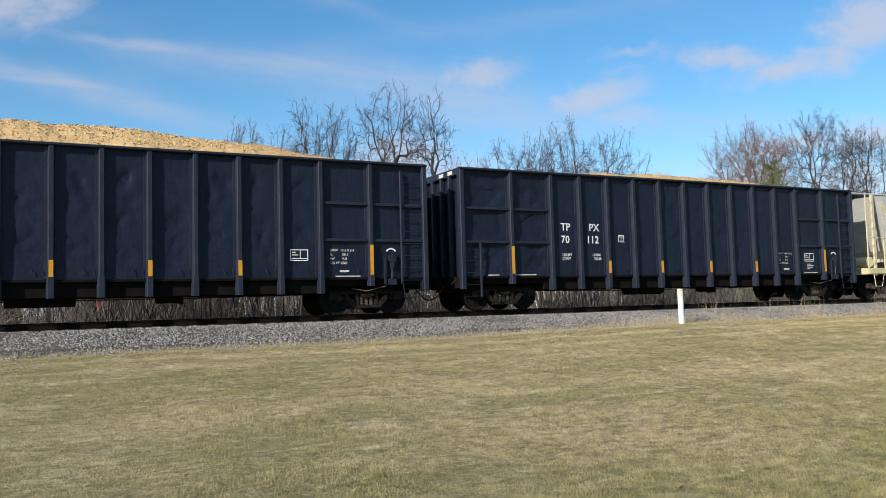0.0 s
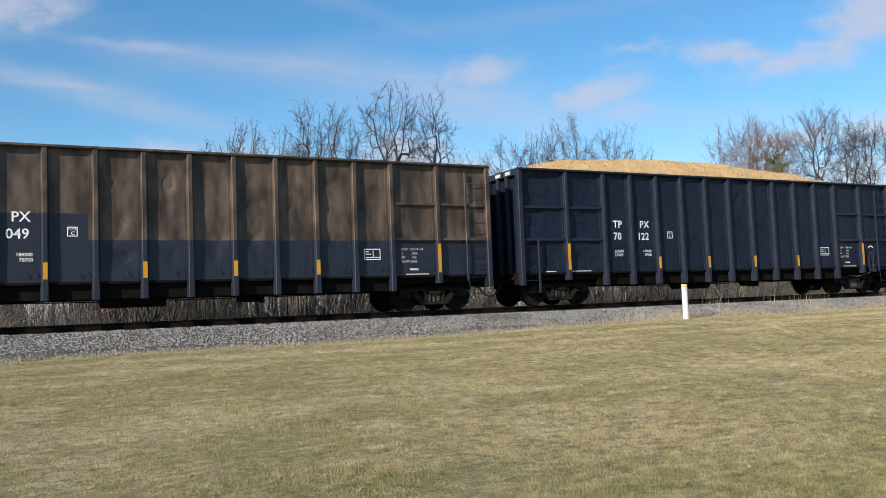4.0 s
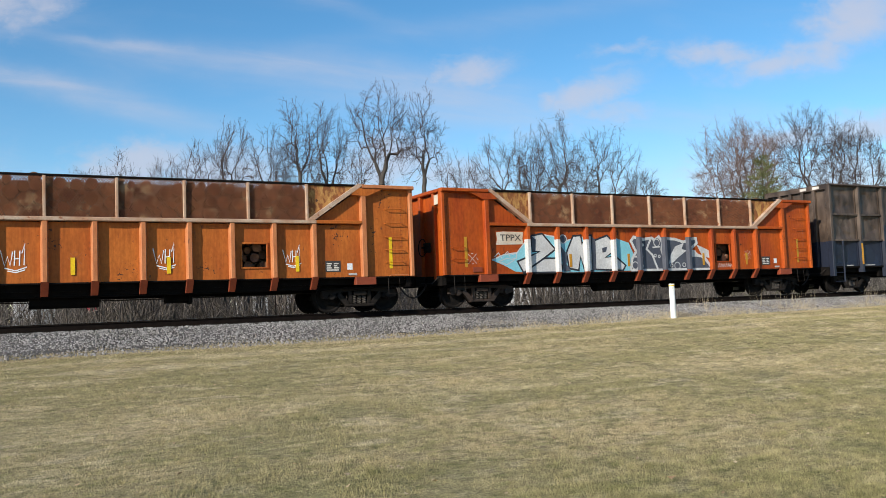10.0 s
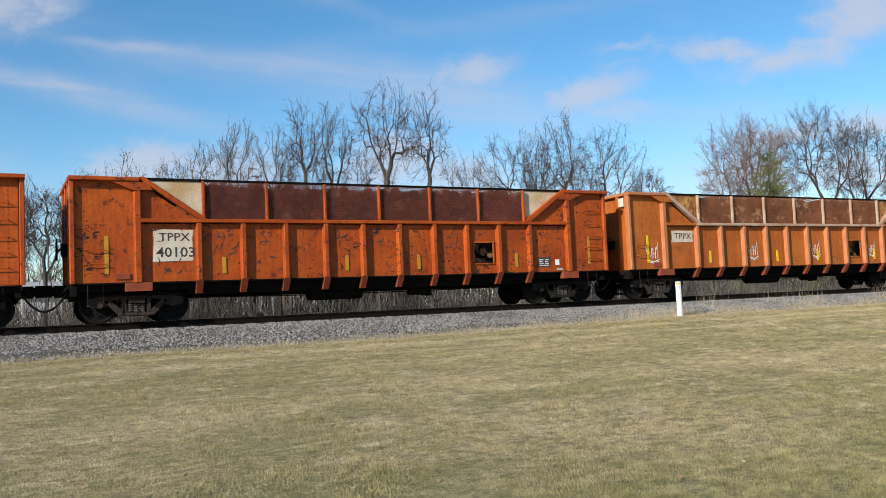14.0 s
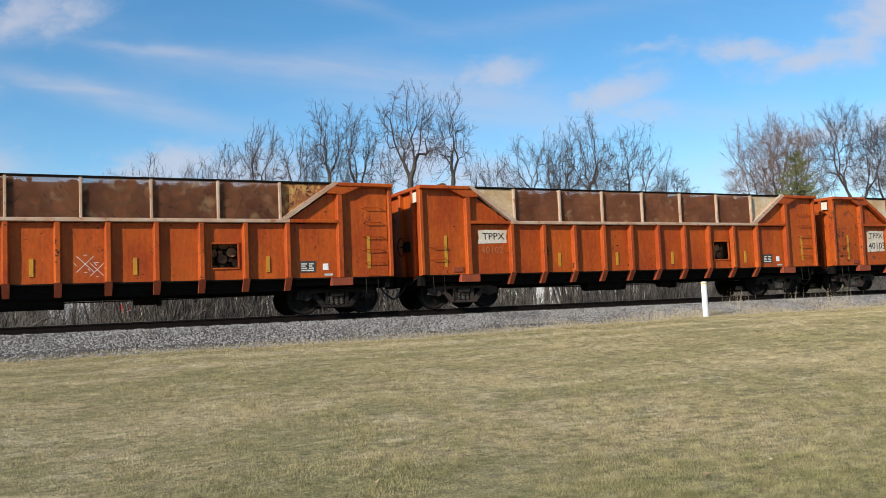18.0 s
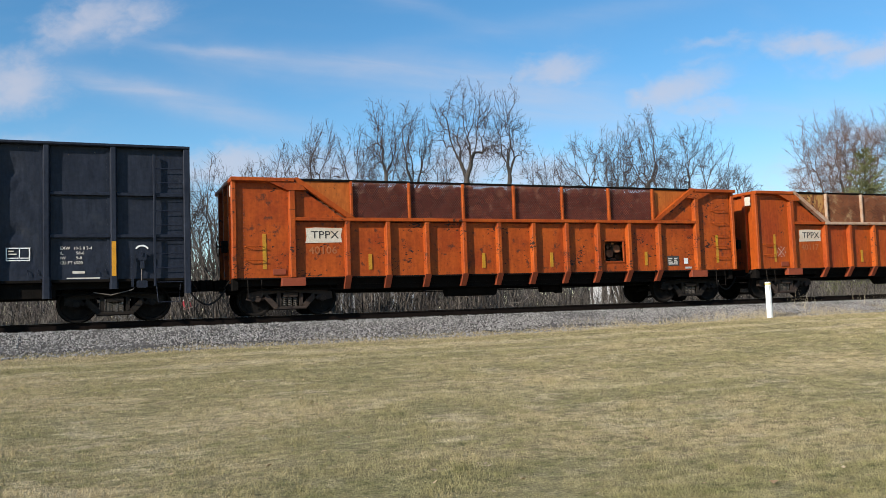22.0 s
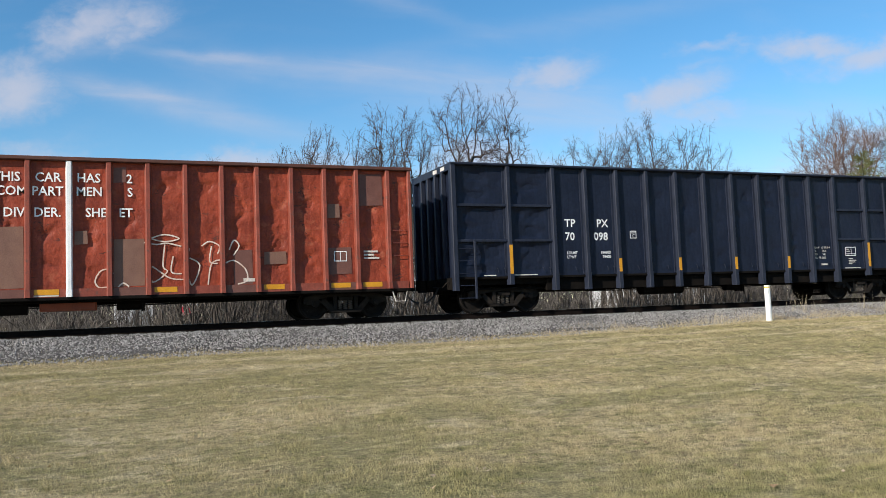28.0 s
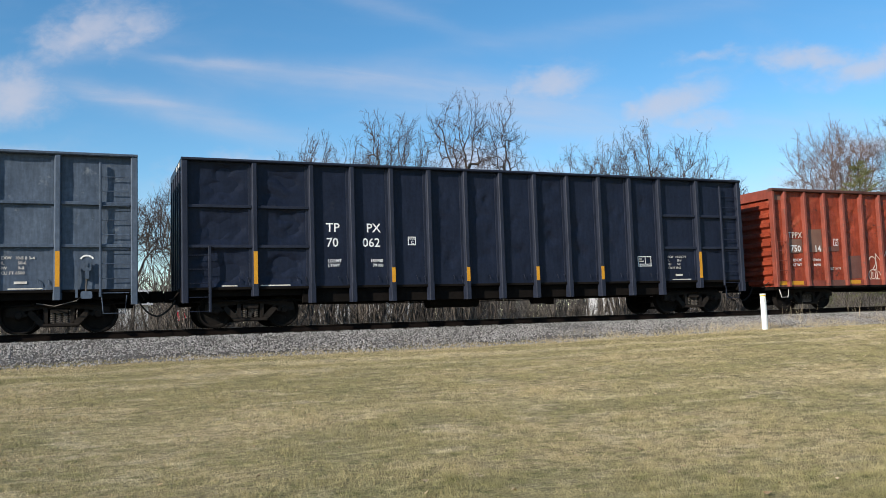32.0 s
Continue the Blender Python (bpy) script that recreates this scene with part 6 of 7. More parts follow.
    # reporting mark on its pale patch
    if plate:
        z0 = 1.93 if plate == "patch" else 1.52
        rag = Geo().add([(1.93, y, z0), (2.95, y, z0 + 0.02), (2.93, y, 2.14), (2.97, y, 2.34), (2.2, y, 2.355), (1.95, y, 2.33), (1.97, y, 2.1)], [tuple(range(7))])
        part("mark_patch", rag, M["plate"], car, "off-white painted patch")
        letters("TPPX", 0.20, M["black_letter"], car, 2.09, 2.06, y - 0.003, "reporting_mark", 1.15)
        if number:
            letters(number, 0.25 if plate == "tall" else 0.20, M["black_letter"] if plate == "tall" else M["ghost"], car, 2.02, 1.64, y - 0.003, "car_number", 1.1)
    g = Geo()
    mx = 13.78
    part("stencil_block", Geo().sheet([(mx, 1.16), (mx + 0.46, 1.16), (mx + 0.46, 1.48), (mx, 1.48)], y), M["black_letter"], car)
    bars(car, M["white_dim"], mx + 0.04, 1.38, y - 0.003, (0.16, 0.12, 0.16, 0.36), 0.035, 0.06)
    bars(car, M["white_dim"], mx + 0.26, 1.38, y - 0.003, (0.14, 0.10, 0.14), 0.035, 0.06)
    part("placard", Geo().box(mx + 0.66, mx + 0.82, y - 0.004, y, 1.22, 1.40), M["white"], car)
    part("builder_plate", Geo().box(mx + 0.7, mx + 0.95, y - 0.006, y, 1.06, 1.12), M["hopper_grey"], car)
    # the logs
    r = np.random.default_rng(900 + seed)
    t = load_on("log_load", x, "stacked pulpwood logs lying across the wagon", "logs")
    done = pack(r, 0.4, L - 0.4, 2.45, 3.66, 450, (0.17, 0.14, 0.11, 0.085, 0.06))
    for a, b, c in done:
        part("log", log_mesh(c), None, t, at=(a, 0.20 + 0.10 * r.random(), b))
    for a, b, c in pack(r, 11.2, 12.3, 1.1, 2.2, 220, (0.13, 0.10, 0.08, 0.06)):
        part("log", log_mesh(c), None, t, at=(a, 0.34 + 0.22 * r.random(), b))
    for u in humps:
        c = (0.17, 0.14, 0.11)[int(r.integers(0, 3))]
        part("log", log_mesh(c), None, t, at=(u, 0.3, 3.54 + 0.5 * c))
        part("log", log_mesh(0.11), None, t, at=(u + 0.32, 0.35, 3.585))
    part("log_core", Geo().box(0.3, L - 0.3, 0.80, WIDE - 0.3, 1.02, 3.60), M["bark"], t, "shaded inside of the log stack")
    return car


def hexa(x, y, z, r):
    v = [(x + r * math.cos(k * math.tau / 6), y + 0.014, z + r * math.sin(k * math.tau / 6)) for k in range(6)] + [(x + 0.5 * r * math.cos(k * math.tau / 6), y, z + 0.5 * r * math.sin(k * math.tau / 6)) for k in range(6)]
    return v, [(k, (k + 1) % 6, 6 + (k + 1) % 6, 6 + k) for k in range(6)] + [tuple(range(6, 12))]


def scrawl(car, pts, x, z, k, w, mat, y=0.110, name="painted_scrawl"):
    """One chalky stroke of a scribble; points in tenths, placed and scaled."""
    return part(name, Geo().ribbon([(x + k * a, z + k * b) for a, b in pts], w, y), mat, car)


def smooth_line(pts, n=5):
    out = []
    for i in range(len(pts) - 1):
        p0, p1, p2, p3 = pts[max(i - 1, 0)], pts[i], pts[i + 1], pts[min(i + 2, len(pts) - 1)]
        for k in range(n):
            t = k / n
            out.append(tuple(0.5 * (2 * p1[c] + (p2[c] - p0[c]) * t + (2 * p0[c] - 5 * p1[c] + 4 * p2[c] - p3[c]) * t * t + (3 * p1[c] - p0[c] - 3 * p2[c] + p3[c]) * t ** 3) for c in (0, 1)))
    return out + [pts[-1]]


# ---- the red wagon ----


def red_gondola(x):
    L = 18.57
    car = carriage("red_gondola", x, "weathered oxide red ribbed gondola with patches, lettering and graffiti")
    m, mr = M["red"], M["red_rib"]
    yp = 0.13
    ribs = [0.58 + 0.9105 * k for k in range(20)]
    posts = [0.06] + ribs + [L - 0.06]
    for k in range(len(posts) - 1):
        part("panel", dented(posts[k] + 0.05, posts[k + 1] - 0.05, 0.98, 4.10, yp, 0.085, 700 + k, 8, 18), m, car, smooth=True)
        g = Geo().box(posts[k] + 0.07, posts[k + 1] - 0.07, yp - 0.05, yp + 0.02, 0.78, 0.98)
        part("sill_plate", g, mr if k % 3 else M["maroon"], car)
    for k, px in enumerate(ribs):
        white = k == 10
        o = part("rib", Geo().prism(hat(px, 0.16, 0.115, 0, yp + 0.02), "z", 0.96, 4.10), M["white"] if white else mr, car, "rib painted white" if white else "")
        part("rib_foot", Geo().prism(hat(px, 0.17, 0.13, -0.01, yp), "z", 0.78, 0.96), M["white"] if white else mr, o)
    for px in (0.05, L - 0.05):
        part("corner_post", Geo().rounded(px - 0.05, px + 0.05, 0.0, 0.2, 0.78, 4.10, 0.015), mr, car)
    part("top_chord", Geo().rounded(-0.02, L + 0.02, -0.03, 0.17, 4.10, 4.20, 0.02, "x"), M["chord_brown"], car, "grimy dark brown top chord")
    part("far_side", Geo().box(0, L, WIDE - 0.15, WIDE, 0.8, 4.18), m, car)
    part("side_sill", Geo().rounded(0.1, L - 0.1, 0.06, 0.24, 0.70, 0.78, 0.01, "x"), M["dark_steel"], car)
    for end, s in ((0.0, 1), (L, -1)):
        e = part("end_wall", Geo().box(*sorted((end + s * 0.1, end + s * 0.14)), 0.2, WIDE - 0.16, 0.8, 4.15), m, car)
        part("end_chord", Geo().box(*sorted((end, end + s * 0.14)), 0.18, WIDE - 0.16, 3.85, 4.18), mr, e)
        for k in range(9):
            z = 0.95 + 0.33 * k
            part("corrugation", Geo().prism([(end + s * 0.1, z - 0.12), (end + s * 0.1, z + 0.12), (end - s * 0.01, z + 0.05), (end - s * 0.01, z - 0.05)], "y", 0.22, WIDE - 0.2), m, e)
    underframe(car, L, 0.80, 0.68)
    for tx in (1.86, L - 1.86):
        truck(car, tx, "truck_steel", 0.419, 1.727, x)
    couplers(car, L, 1.10)
    l = part("ladder", Geo().box(0.10, 0.13, 0.0, 0.04, 0.95, 2.35), mr, car)
    part("ladder_rail", Geo().box(0.50, 0.53, 0.0, 0.04, 0.95, 2.35), mr, l)
    for z in (1.0, 1.34, 1.68, 2.02, 2.33):
        part("rung", Geo().tube([(0.11, 0.02, z), (0.52, 0.02, z)], 0.012, 6), mr, l)
    for z in (1.7, 2.05, 2.4):
        part("grab_iron", Geo().tube([(17.98, yp, z), (17.99, 0.04, z), (18.4, 0.04, z), (18.42, yp, z)], 0.012, 6), mr, car)
    for gx in (0.14, 17.95):
        part("step", Geo().tube([(gx, 0.1, 0.72), (gx + 0.08, 0.08, 0.42), (gx + 0.36, 0.08, 0.42), (gx + 0.44, 0.1, 0.72)], 0.016, 6), M["white_dim"], car)
    part("underslung_box", Geo().rounded(9.0, 10.3, 0.5, 1.3, 0.45, 0.72, 0.04), M["foot_red"], car)
    y = yp - 0.008
    # touched-up patches
    for x0, x1, z0, z1, mat in ((3.40, 4.13, 1.02, 1.86, "maroon"), (7.04, 7.78, 1.5, 2.38, "maroon"), (7.95, 8.69, 1.0, 2.5, "taupe"), (10.68, 11.42, 1.0, 2.2, "taupe"),
                                (13.6, 14.1, 0.98, 1.9, "maroon"), (14.4, 15.0, 1.5, 1.85, "taupe"), (16.1, 16.8, 1.2, 1.95, "maroon"), (17.0, 17.75, 3.1, 4.0, "maroon"),
                                (0.75, 1.35, 1.95, 2.45, "taupe"), (1.65, 2.3, 1.98, 2.8, "taupe"), (2.55, 3.1, 2.0, 2.2, "maroon"), (16.15, 16.5, 2.75, 3.15, "taupe"),
                                (6.13, 6.87, 1.6, 2.4, "maroon"), (9.8, 10.1, 2.05, 2.4, "taupe"), (0.12, 0.5, 3.8, 4.0, "taupe"), (10.7, 11.0, 3.6, 4.0, "maroon")):
        part("touch_up_patch", Geo().sheet([(x0, z0), (x1, z0 + 0.02), (x1 - 0.01, z1), (x0 + 0.01, z1 - 0.02)], y + 0.004), M[mat], car)
    for k in (0, 1, 4, 7, 10, 13, 16, 18, 19):
        a = ([0.0] + ribs)[k] + 0.13
        part("reflector", Geo().box(a, a + (0.42 if k == 0 else 0.55), yp - 0.058, yp - 0.052, 0.84, 0.97), M["yellow"], car, "yellow reflective strip")
    y -= 0.003
    letters("TPPX", 0.20, M["white_dim"], car, 0.72, 2.48, y, "reporting_mark", 0.95)
    letters("750", 0.22, M["white"], car, 0.80, 2.0, y, "car_number")
    letters("14", 0.22, M["white"], car, 1.90, 2.0, y, "car_number")
    letters("LD LMT", 0.09, M["white"], car, 0.88, 1.66, y, "weight_stencil")
    letters("LT WT", 0.09, M["white"], car, 0.88, 1.49, y, "weight_stencil")
    letters("159600", 0.09, M["white"], car, 1.78, 1.66, y, "weight_stencil")
    letters("60400", 0.09, M["white"], car, 1.84, 1.49, y, "weight_stencil")
    letters("BLT 10-74", 0.09, M["white_dim"], car, 2.60, 1.35, y, "built_date", 0.9)
    box_frame(car, 2.82, 3.06, 2.22, 2.46, y, 0.022)
    letters("C", 0.09, M["white"], car, 2.90, 2.25, y, "plate_letter")
    letters("PLATE", 0.04, M["white"], car, 2.85, 2.38, y, "plate_letter")
    for words, zz in (((("THIS", 8.02), ("CAR", 8.93), ("HAS", 9.86), ("2", 11.0)), 3.60), ((("COM", 8.08), ("PART", 8.86), ("MEN", 9.84), ("S", 11.02)), 3.26),
                      ((("DIVI", 8.24), ("DER.", 8.90), ("SHE", 10.05), ("ET", 10.82)), 2.74)):
        for w, wx in words:
            letters(w, 0.22, M["white"], car, wx, zz, y, "warning_text", 0.92)
    box_frame(car, 16.30, 16.66, 1.56, 1.84, y, 0.022)
    part("stencil_grid", Geo().sheet([(16.47, 1.58), (16.49, 1.58), (16.49, 1.82), (16.47, 1.82)], y), M["white"], car)
    bars(car, M["white_dim"], 17.15, 1.80, y, (0.42, 0.30, 0.45), 0.05, 0.09)
    bars(car, M["white_dim"], 13.85, 1.06, y, (0.3,), 0.09, 0.1)
    bars(car, M["white_dim"], 8.9, 0.80, yp - 0.056, (0.55,), 0.03, 0.1)
    # pale line graffiti, abstract strokes
    loops = [[(4.53, 1.69), (4.57, 1.79), (4.72, 1.81), (4.84, 1.71), (4.82, 1.54), (4.72, 1.39), (4.79, 1.34), (4.88, 1.39)],
             [(4.67 + 0.21 * math.cos(0.5 * k), 1.14 + 0.2 * math.sin(0.5 * k)) for k in range(14)], [(4.59, 1.27), (4.58, 1.05), (4.76, 1.03), (4.78, 1.25)],
             [(4.66, 1.25), (4.66, 1.08)], [(4.89, 1.0), (4.87, 1.5), (4.85, 1.93)], [(4.85, 1.93), (5.0, 1.77), (5.18, 1.59), (5.30, 1.8), (5.41, 2.03)], [(5.41, 2.03), (5.43, 1.5), (5.44, 0.99)],
             [(4.96, 1.29), (5.21, 1.0), (5.39, 1.37)], [(4.86, 1.0), (5.02, 1.0)], [(5.15, 1.5), (5.17, 1.02)],
             [(5.49, 1.98), (5.72, 2.0), (5.95, 2.01), (5.93, 1.7), (5.90, 1.49), (5.67, 1.32), (5.9, 1.33), (6.03, 1.26), (6.05, 1.05), (5.77, 0.99), (5.49, 1.02)],
             [(5.49, 1.98), (5.47, 1.5), (5.46, 1.1)], [(5.54, 1.53), (5.72, 1.53)], [(5.54, 1.16), (5.86, 1.16)],
             [(5.9, 1.36), (6.1, 1.5), (6.28, 1.42), (6.38, 1.2), (6.34, 1.0)], [(6.13, 1.8), (6.10, 1.3), (6.15, 1.05), (6.22, 1.3), (6.19, 1.6)],
             [(6.3, 1.65), (6.42, 1.02), (6.55, 1.2), (6.85, 1.08)], [(6.78, 1.65), (6.62, 1.32), (6.88, 1.38), (6.92, 1.66)],
             [(6.87, 1.32), (7.09, 1.34), (7.26, 1.15), (7.24, 1.0), (7.09, 0.99)], [(7.34, 1.34), (7.56, 1.4), (7.73, 1.57), (7.98, 1.43)], [(7.31, 1.26), (7.53, 1.2), (7.62, 1.07)],
             [(7.15, 1.0), (7.58, 1.06)], [(10.68, 1.33), (10.54, 1.44), (10.37, 1.38), (10.26, 1.16), (10.34, 1.0), (10.54, 1.0)], [(10.79, 1.0), (10.91, 1.09), (11.04, 1.0)],
             [(11.55, 2.2), (11.9, 2.3), (12.25, 2.2), (11.9, 2.12), (11.55, 2.2)], [(11.4, 2.1), (11.7, 2.05), (11.95, 2.08), (12.3, 2.0)],
             [(11.9, 2.05), (11.85, 1.5), (11.95, 1.35), (11.6, 1.1), (11.55, 1.5), (12.0, 1.2), (12.35, 1.15)],
             [(12.5, 1.95), (12.42, 1.5), (12.55, 1.0), (12.75, 1.5), (12.5, 1.7)], [(12.8, 2.0), (13.0, 2.12), (13.25, 2.0), (13.2, 1.8)],
             [(12.95, 1.0), (13.05, 1.55), (13.35, 1.6), (13.3, 1.2)], [(13.5, 1.9), (13.62, 2.15), (13.75, 2.0), (13.6, 1.75)],
             [(13.3, 1.5), (13.6, 1.62), (13.9, 1.4), (13.95, 1.1), (13.7, 1.0)],
             [(12.1, 1.75), (12.05, 1.35), (12.3, 1.3)], [(13.05, 2.0), (13.0, 1.6), (13.2, 1.55)]]
    for pts in loops:
        part("painted_scrawl", Geo().ribbon(smooth_line(pts, 5), 0.034, y), M["chalk"], car)
    return car


# ---- the covered hopper ahead ----


def covered_hopper(x):
    L = 16.0
    car = carriage("covered_hopper", x, "cream and grey covered hopper wagon with sloped end sheets")
    m, mg = M["cream"], M["hopper_grey"]
    body = [(0.25, 1.55), (0.05, 2.2), (0.02, 3.2), (0.25, 4.05), (0.9, 4.35), (WIDE - 0.9, 4.35), (WIDE - 0.25, 4.05), (WIDE - 0.02, 3.2), (WIDE - 0.05, 2.2), (WIDE - 0.25, 1.55)]
    part("body", Geo().prism(body, "x", 2.4, L - 2.4), mg, car)
    for s, ox in ((1, 0.0), (-1, L)):
        q = lambda u: ox + s * u
        part("slope_sheet", Geo().prism([(q(0.75), 4.25), (q(2.4), 4.25), (q(2.4), 1.7), (q(1.9), 2.0)], "y", 0.06, WIDE - 0.06), mg if s > 0 else m, car)
        part("side_gusset", Geo().prism([(q(0.85), 4.05), (q(1.05), 4.05), (q(2.5), 2.2), (q(2.35), 2.0)], "y", 0.02, 0.06), m, car)
        part("end_platform", Geo().box(*sorted((q(0.02), q(2.5))), 0.1, WIDE - 0.1, 1.0, 1.25), m, car)
        for y in (0.08, WIDE - 0.14):
            part("corner_post", Geo().rounded(*sorted((q(0.45), q(0.60))), y, y + 0.08, 0.95, 4.3, 0.01), m, car)
            part("brace", Geo().box(*sorted((q(1.12), q(1.2))), y, y + 0.05, 1.25, 2.5), m, car)
        l = part("ladder", Geo().box(*sorted((q(0.02), q(0.06))), 0.05, 0.09, 1.0, 4.3), m, car)
        for k in range(9):
            part("rung", Geo().tube([(q(0.04), 0.06, 1.1 + 0.36 * k), (q(0.5), 0.06, 1.1 + 0.36 * k)], 0.012, 6), m, l)
        part("grab_iron", Geo().tube([(q(0.6), 0.06, 2.5), (q(1.15), 0.06, 2.5)], 0.014, 6), m, car)
        part("step", Geo().tube([(q(0.35), 0.08, 1.0), (q(0.4), 0.06, 0.5), (q(0.8), 0.06, 0.5), (q(1.0), 0.08, 1.0)], 0.018, 6), m, car)
        part("brake_reservoir", Geo().tube([(q(1.3), 0.9, 1.55), (q(1.3), 2.2, 1.55)], 0.22, 12), M["cream"], car)
    part("running_board", Geo().box(0.3, L - 0.3, 0.9, WIDE - 0.9, 4.45, 4.5), mg, car)
    for k in range(4):
        part("hopper_bay", Geo().prism([(3.0 + 2.7 * k, 1.6), (5.2 + 2.7 * k, 1.6), (4.5 + 2.7 * k, 0.6), (3.7 + 2.7 * k, 0.6)], "y", 0.4, WIDE - 0.4), mg, car)
    part("side_sill", Geo().rounded(0.05, L - 0.05, 0.03, 0.2, 1.0, 1.25, 0.02, "x"), m, car)
    part("centre_sill", Geo().box(0.05, L - 0.05, WIDE / 2 - 0.25, WIDE / 2 + 0.25, 0.65, 1.0), M["dark_steel"], car)
    for tx in (1.75, L - 1.75):
        truck(car, tx, "truck_brown", 0.457, 1.778, x)
    couplers(car, L, 1.10)


# ---- the train, front to rear ----
covered_hopper(31.40)
chip_gondola(12.35, "70112", "163800", "79200", swap=True, chips=((-0.25, -0.2, -0.05, 0.10, 0.22, 0.30, 0.34, 0.36, 0.36, 0.34, 0.30, 0.22, 0.06, -0.1, -0.25), 51),
             label="dark navy high-sided wood chip gondola heaped with chips")
chip_gondola(-6.97, "70122", "176000", "87000", chips=((-0.1, 0.34, 0.58, 0.66, 0.72, 0.78, 0.78, 0.77, 0.74, 0.60, 0.56, 0.48, 0.28, -0.05, -0.25), 52),
             label="dark navy high-sided wood chip gondola heaped with chips")
chip_gondola(-26.22, "70049", "184300", "78700", paint="browned", brake=False, label="wood chip gondola with weathered brown upper and navy lower sides")
ZIME = log_gondola(-43.95, seed=1, humps=(8.2, 9.0, 13.9), strips=(4.75, 7.22, 10.72, 12.93), label="orange pulpwood gondola with turquoise and white graffiti")
WHI = log_gondola(-61.49, "orange_pale", "rib_pale", "bare_trim", "rust", "panel_tan", "yellow_new", "patch", "40113", True, 2, (6.4, 12.5), label="faded orange pulpwood gondola with white scribbles")
SCUFF = log_gondola(-79.03, "orange_scuffed", "orange_scuffed", "orange", "rust_red", "panel_cream", "yellow_old", "tall", "40103", False, 3, label="scuffed orange pulpwood gondola with black scratches")
log_gondola(-96.57, "orange", "orange", "bare_trim", "rust", "panel_cream", "yellow_old", "patch", "40102", False, 4, (0.9, 9.2), strips=(4.82, 7.10, 9.46, 12.85), label="orange pulpwood gondola with bleached trim")
SCRIB = log_gondola(-114.02, "orange", "orange", "bare_trim", "rust", "panel_tan", "yellow_old", "patch", "40117", False, 5, (4.3,), strips=(4.82, 7.10, 9.46, 12.85), label="orange pulpwood gondola with rusty screens and chalk marks")
log_gondola(-131.50, "orange_scuffed", "orange_scuffed", "orange", "rust_red", "orange_pale", "yellow_old", "patch", "40106", False, 6, (8.9,), label="scuffed orange pulpwood gondola with red rust screens")
chip_gondola(-150.76, "70099", "184200", "78800", "navy_worn", chips=((-0.25, -0.25, -0.2, -0.05, 0.15, 0.28, 0.36, 0.38, 0.34, 0.22, 0.08, -0.1, -0.2, -0.25, -0.25), 53),
             label="faded navy wood chip gondola with dented panels")
chip_gondola(-169.97, "70098", "184800", "78400", "navy", brake=False, swap=True)
red_gondola(-189.78)
chip_gondola(-209.37, "70062", "183900", "79100", brake=False)
chip_gondola(-228.62, "70055", "183900", "79100", "slate", brake=True, label="pale slate blue wood chip gondola")


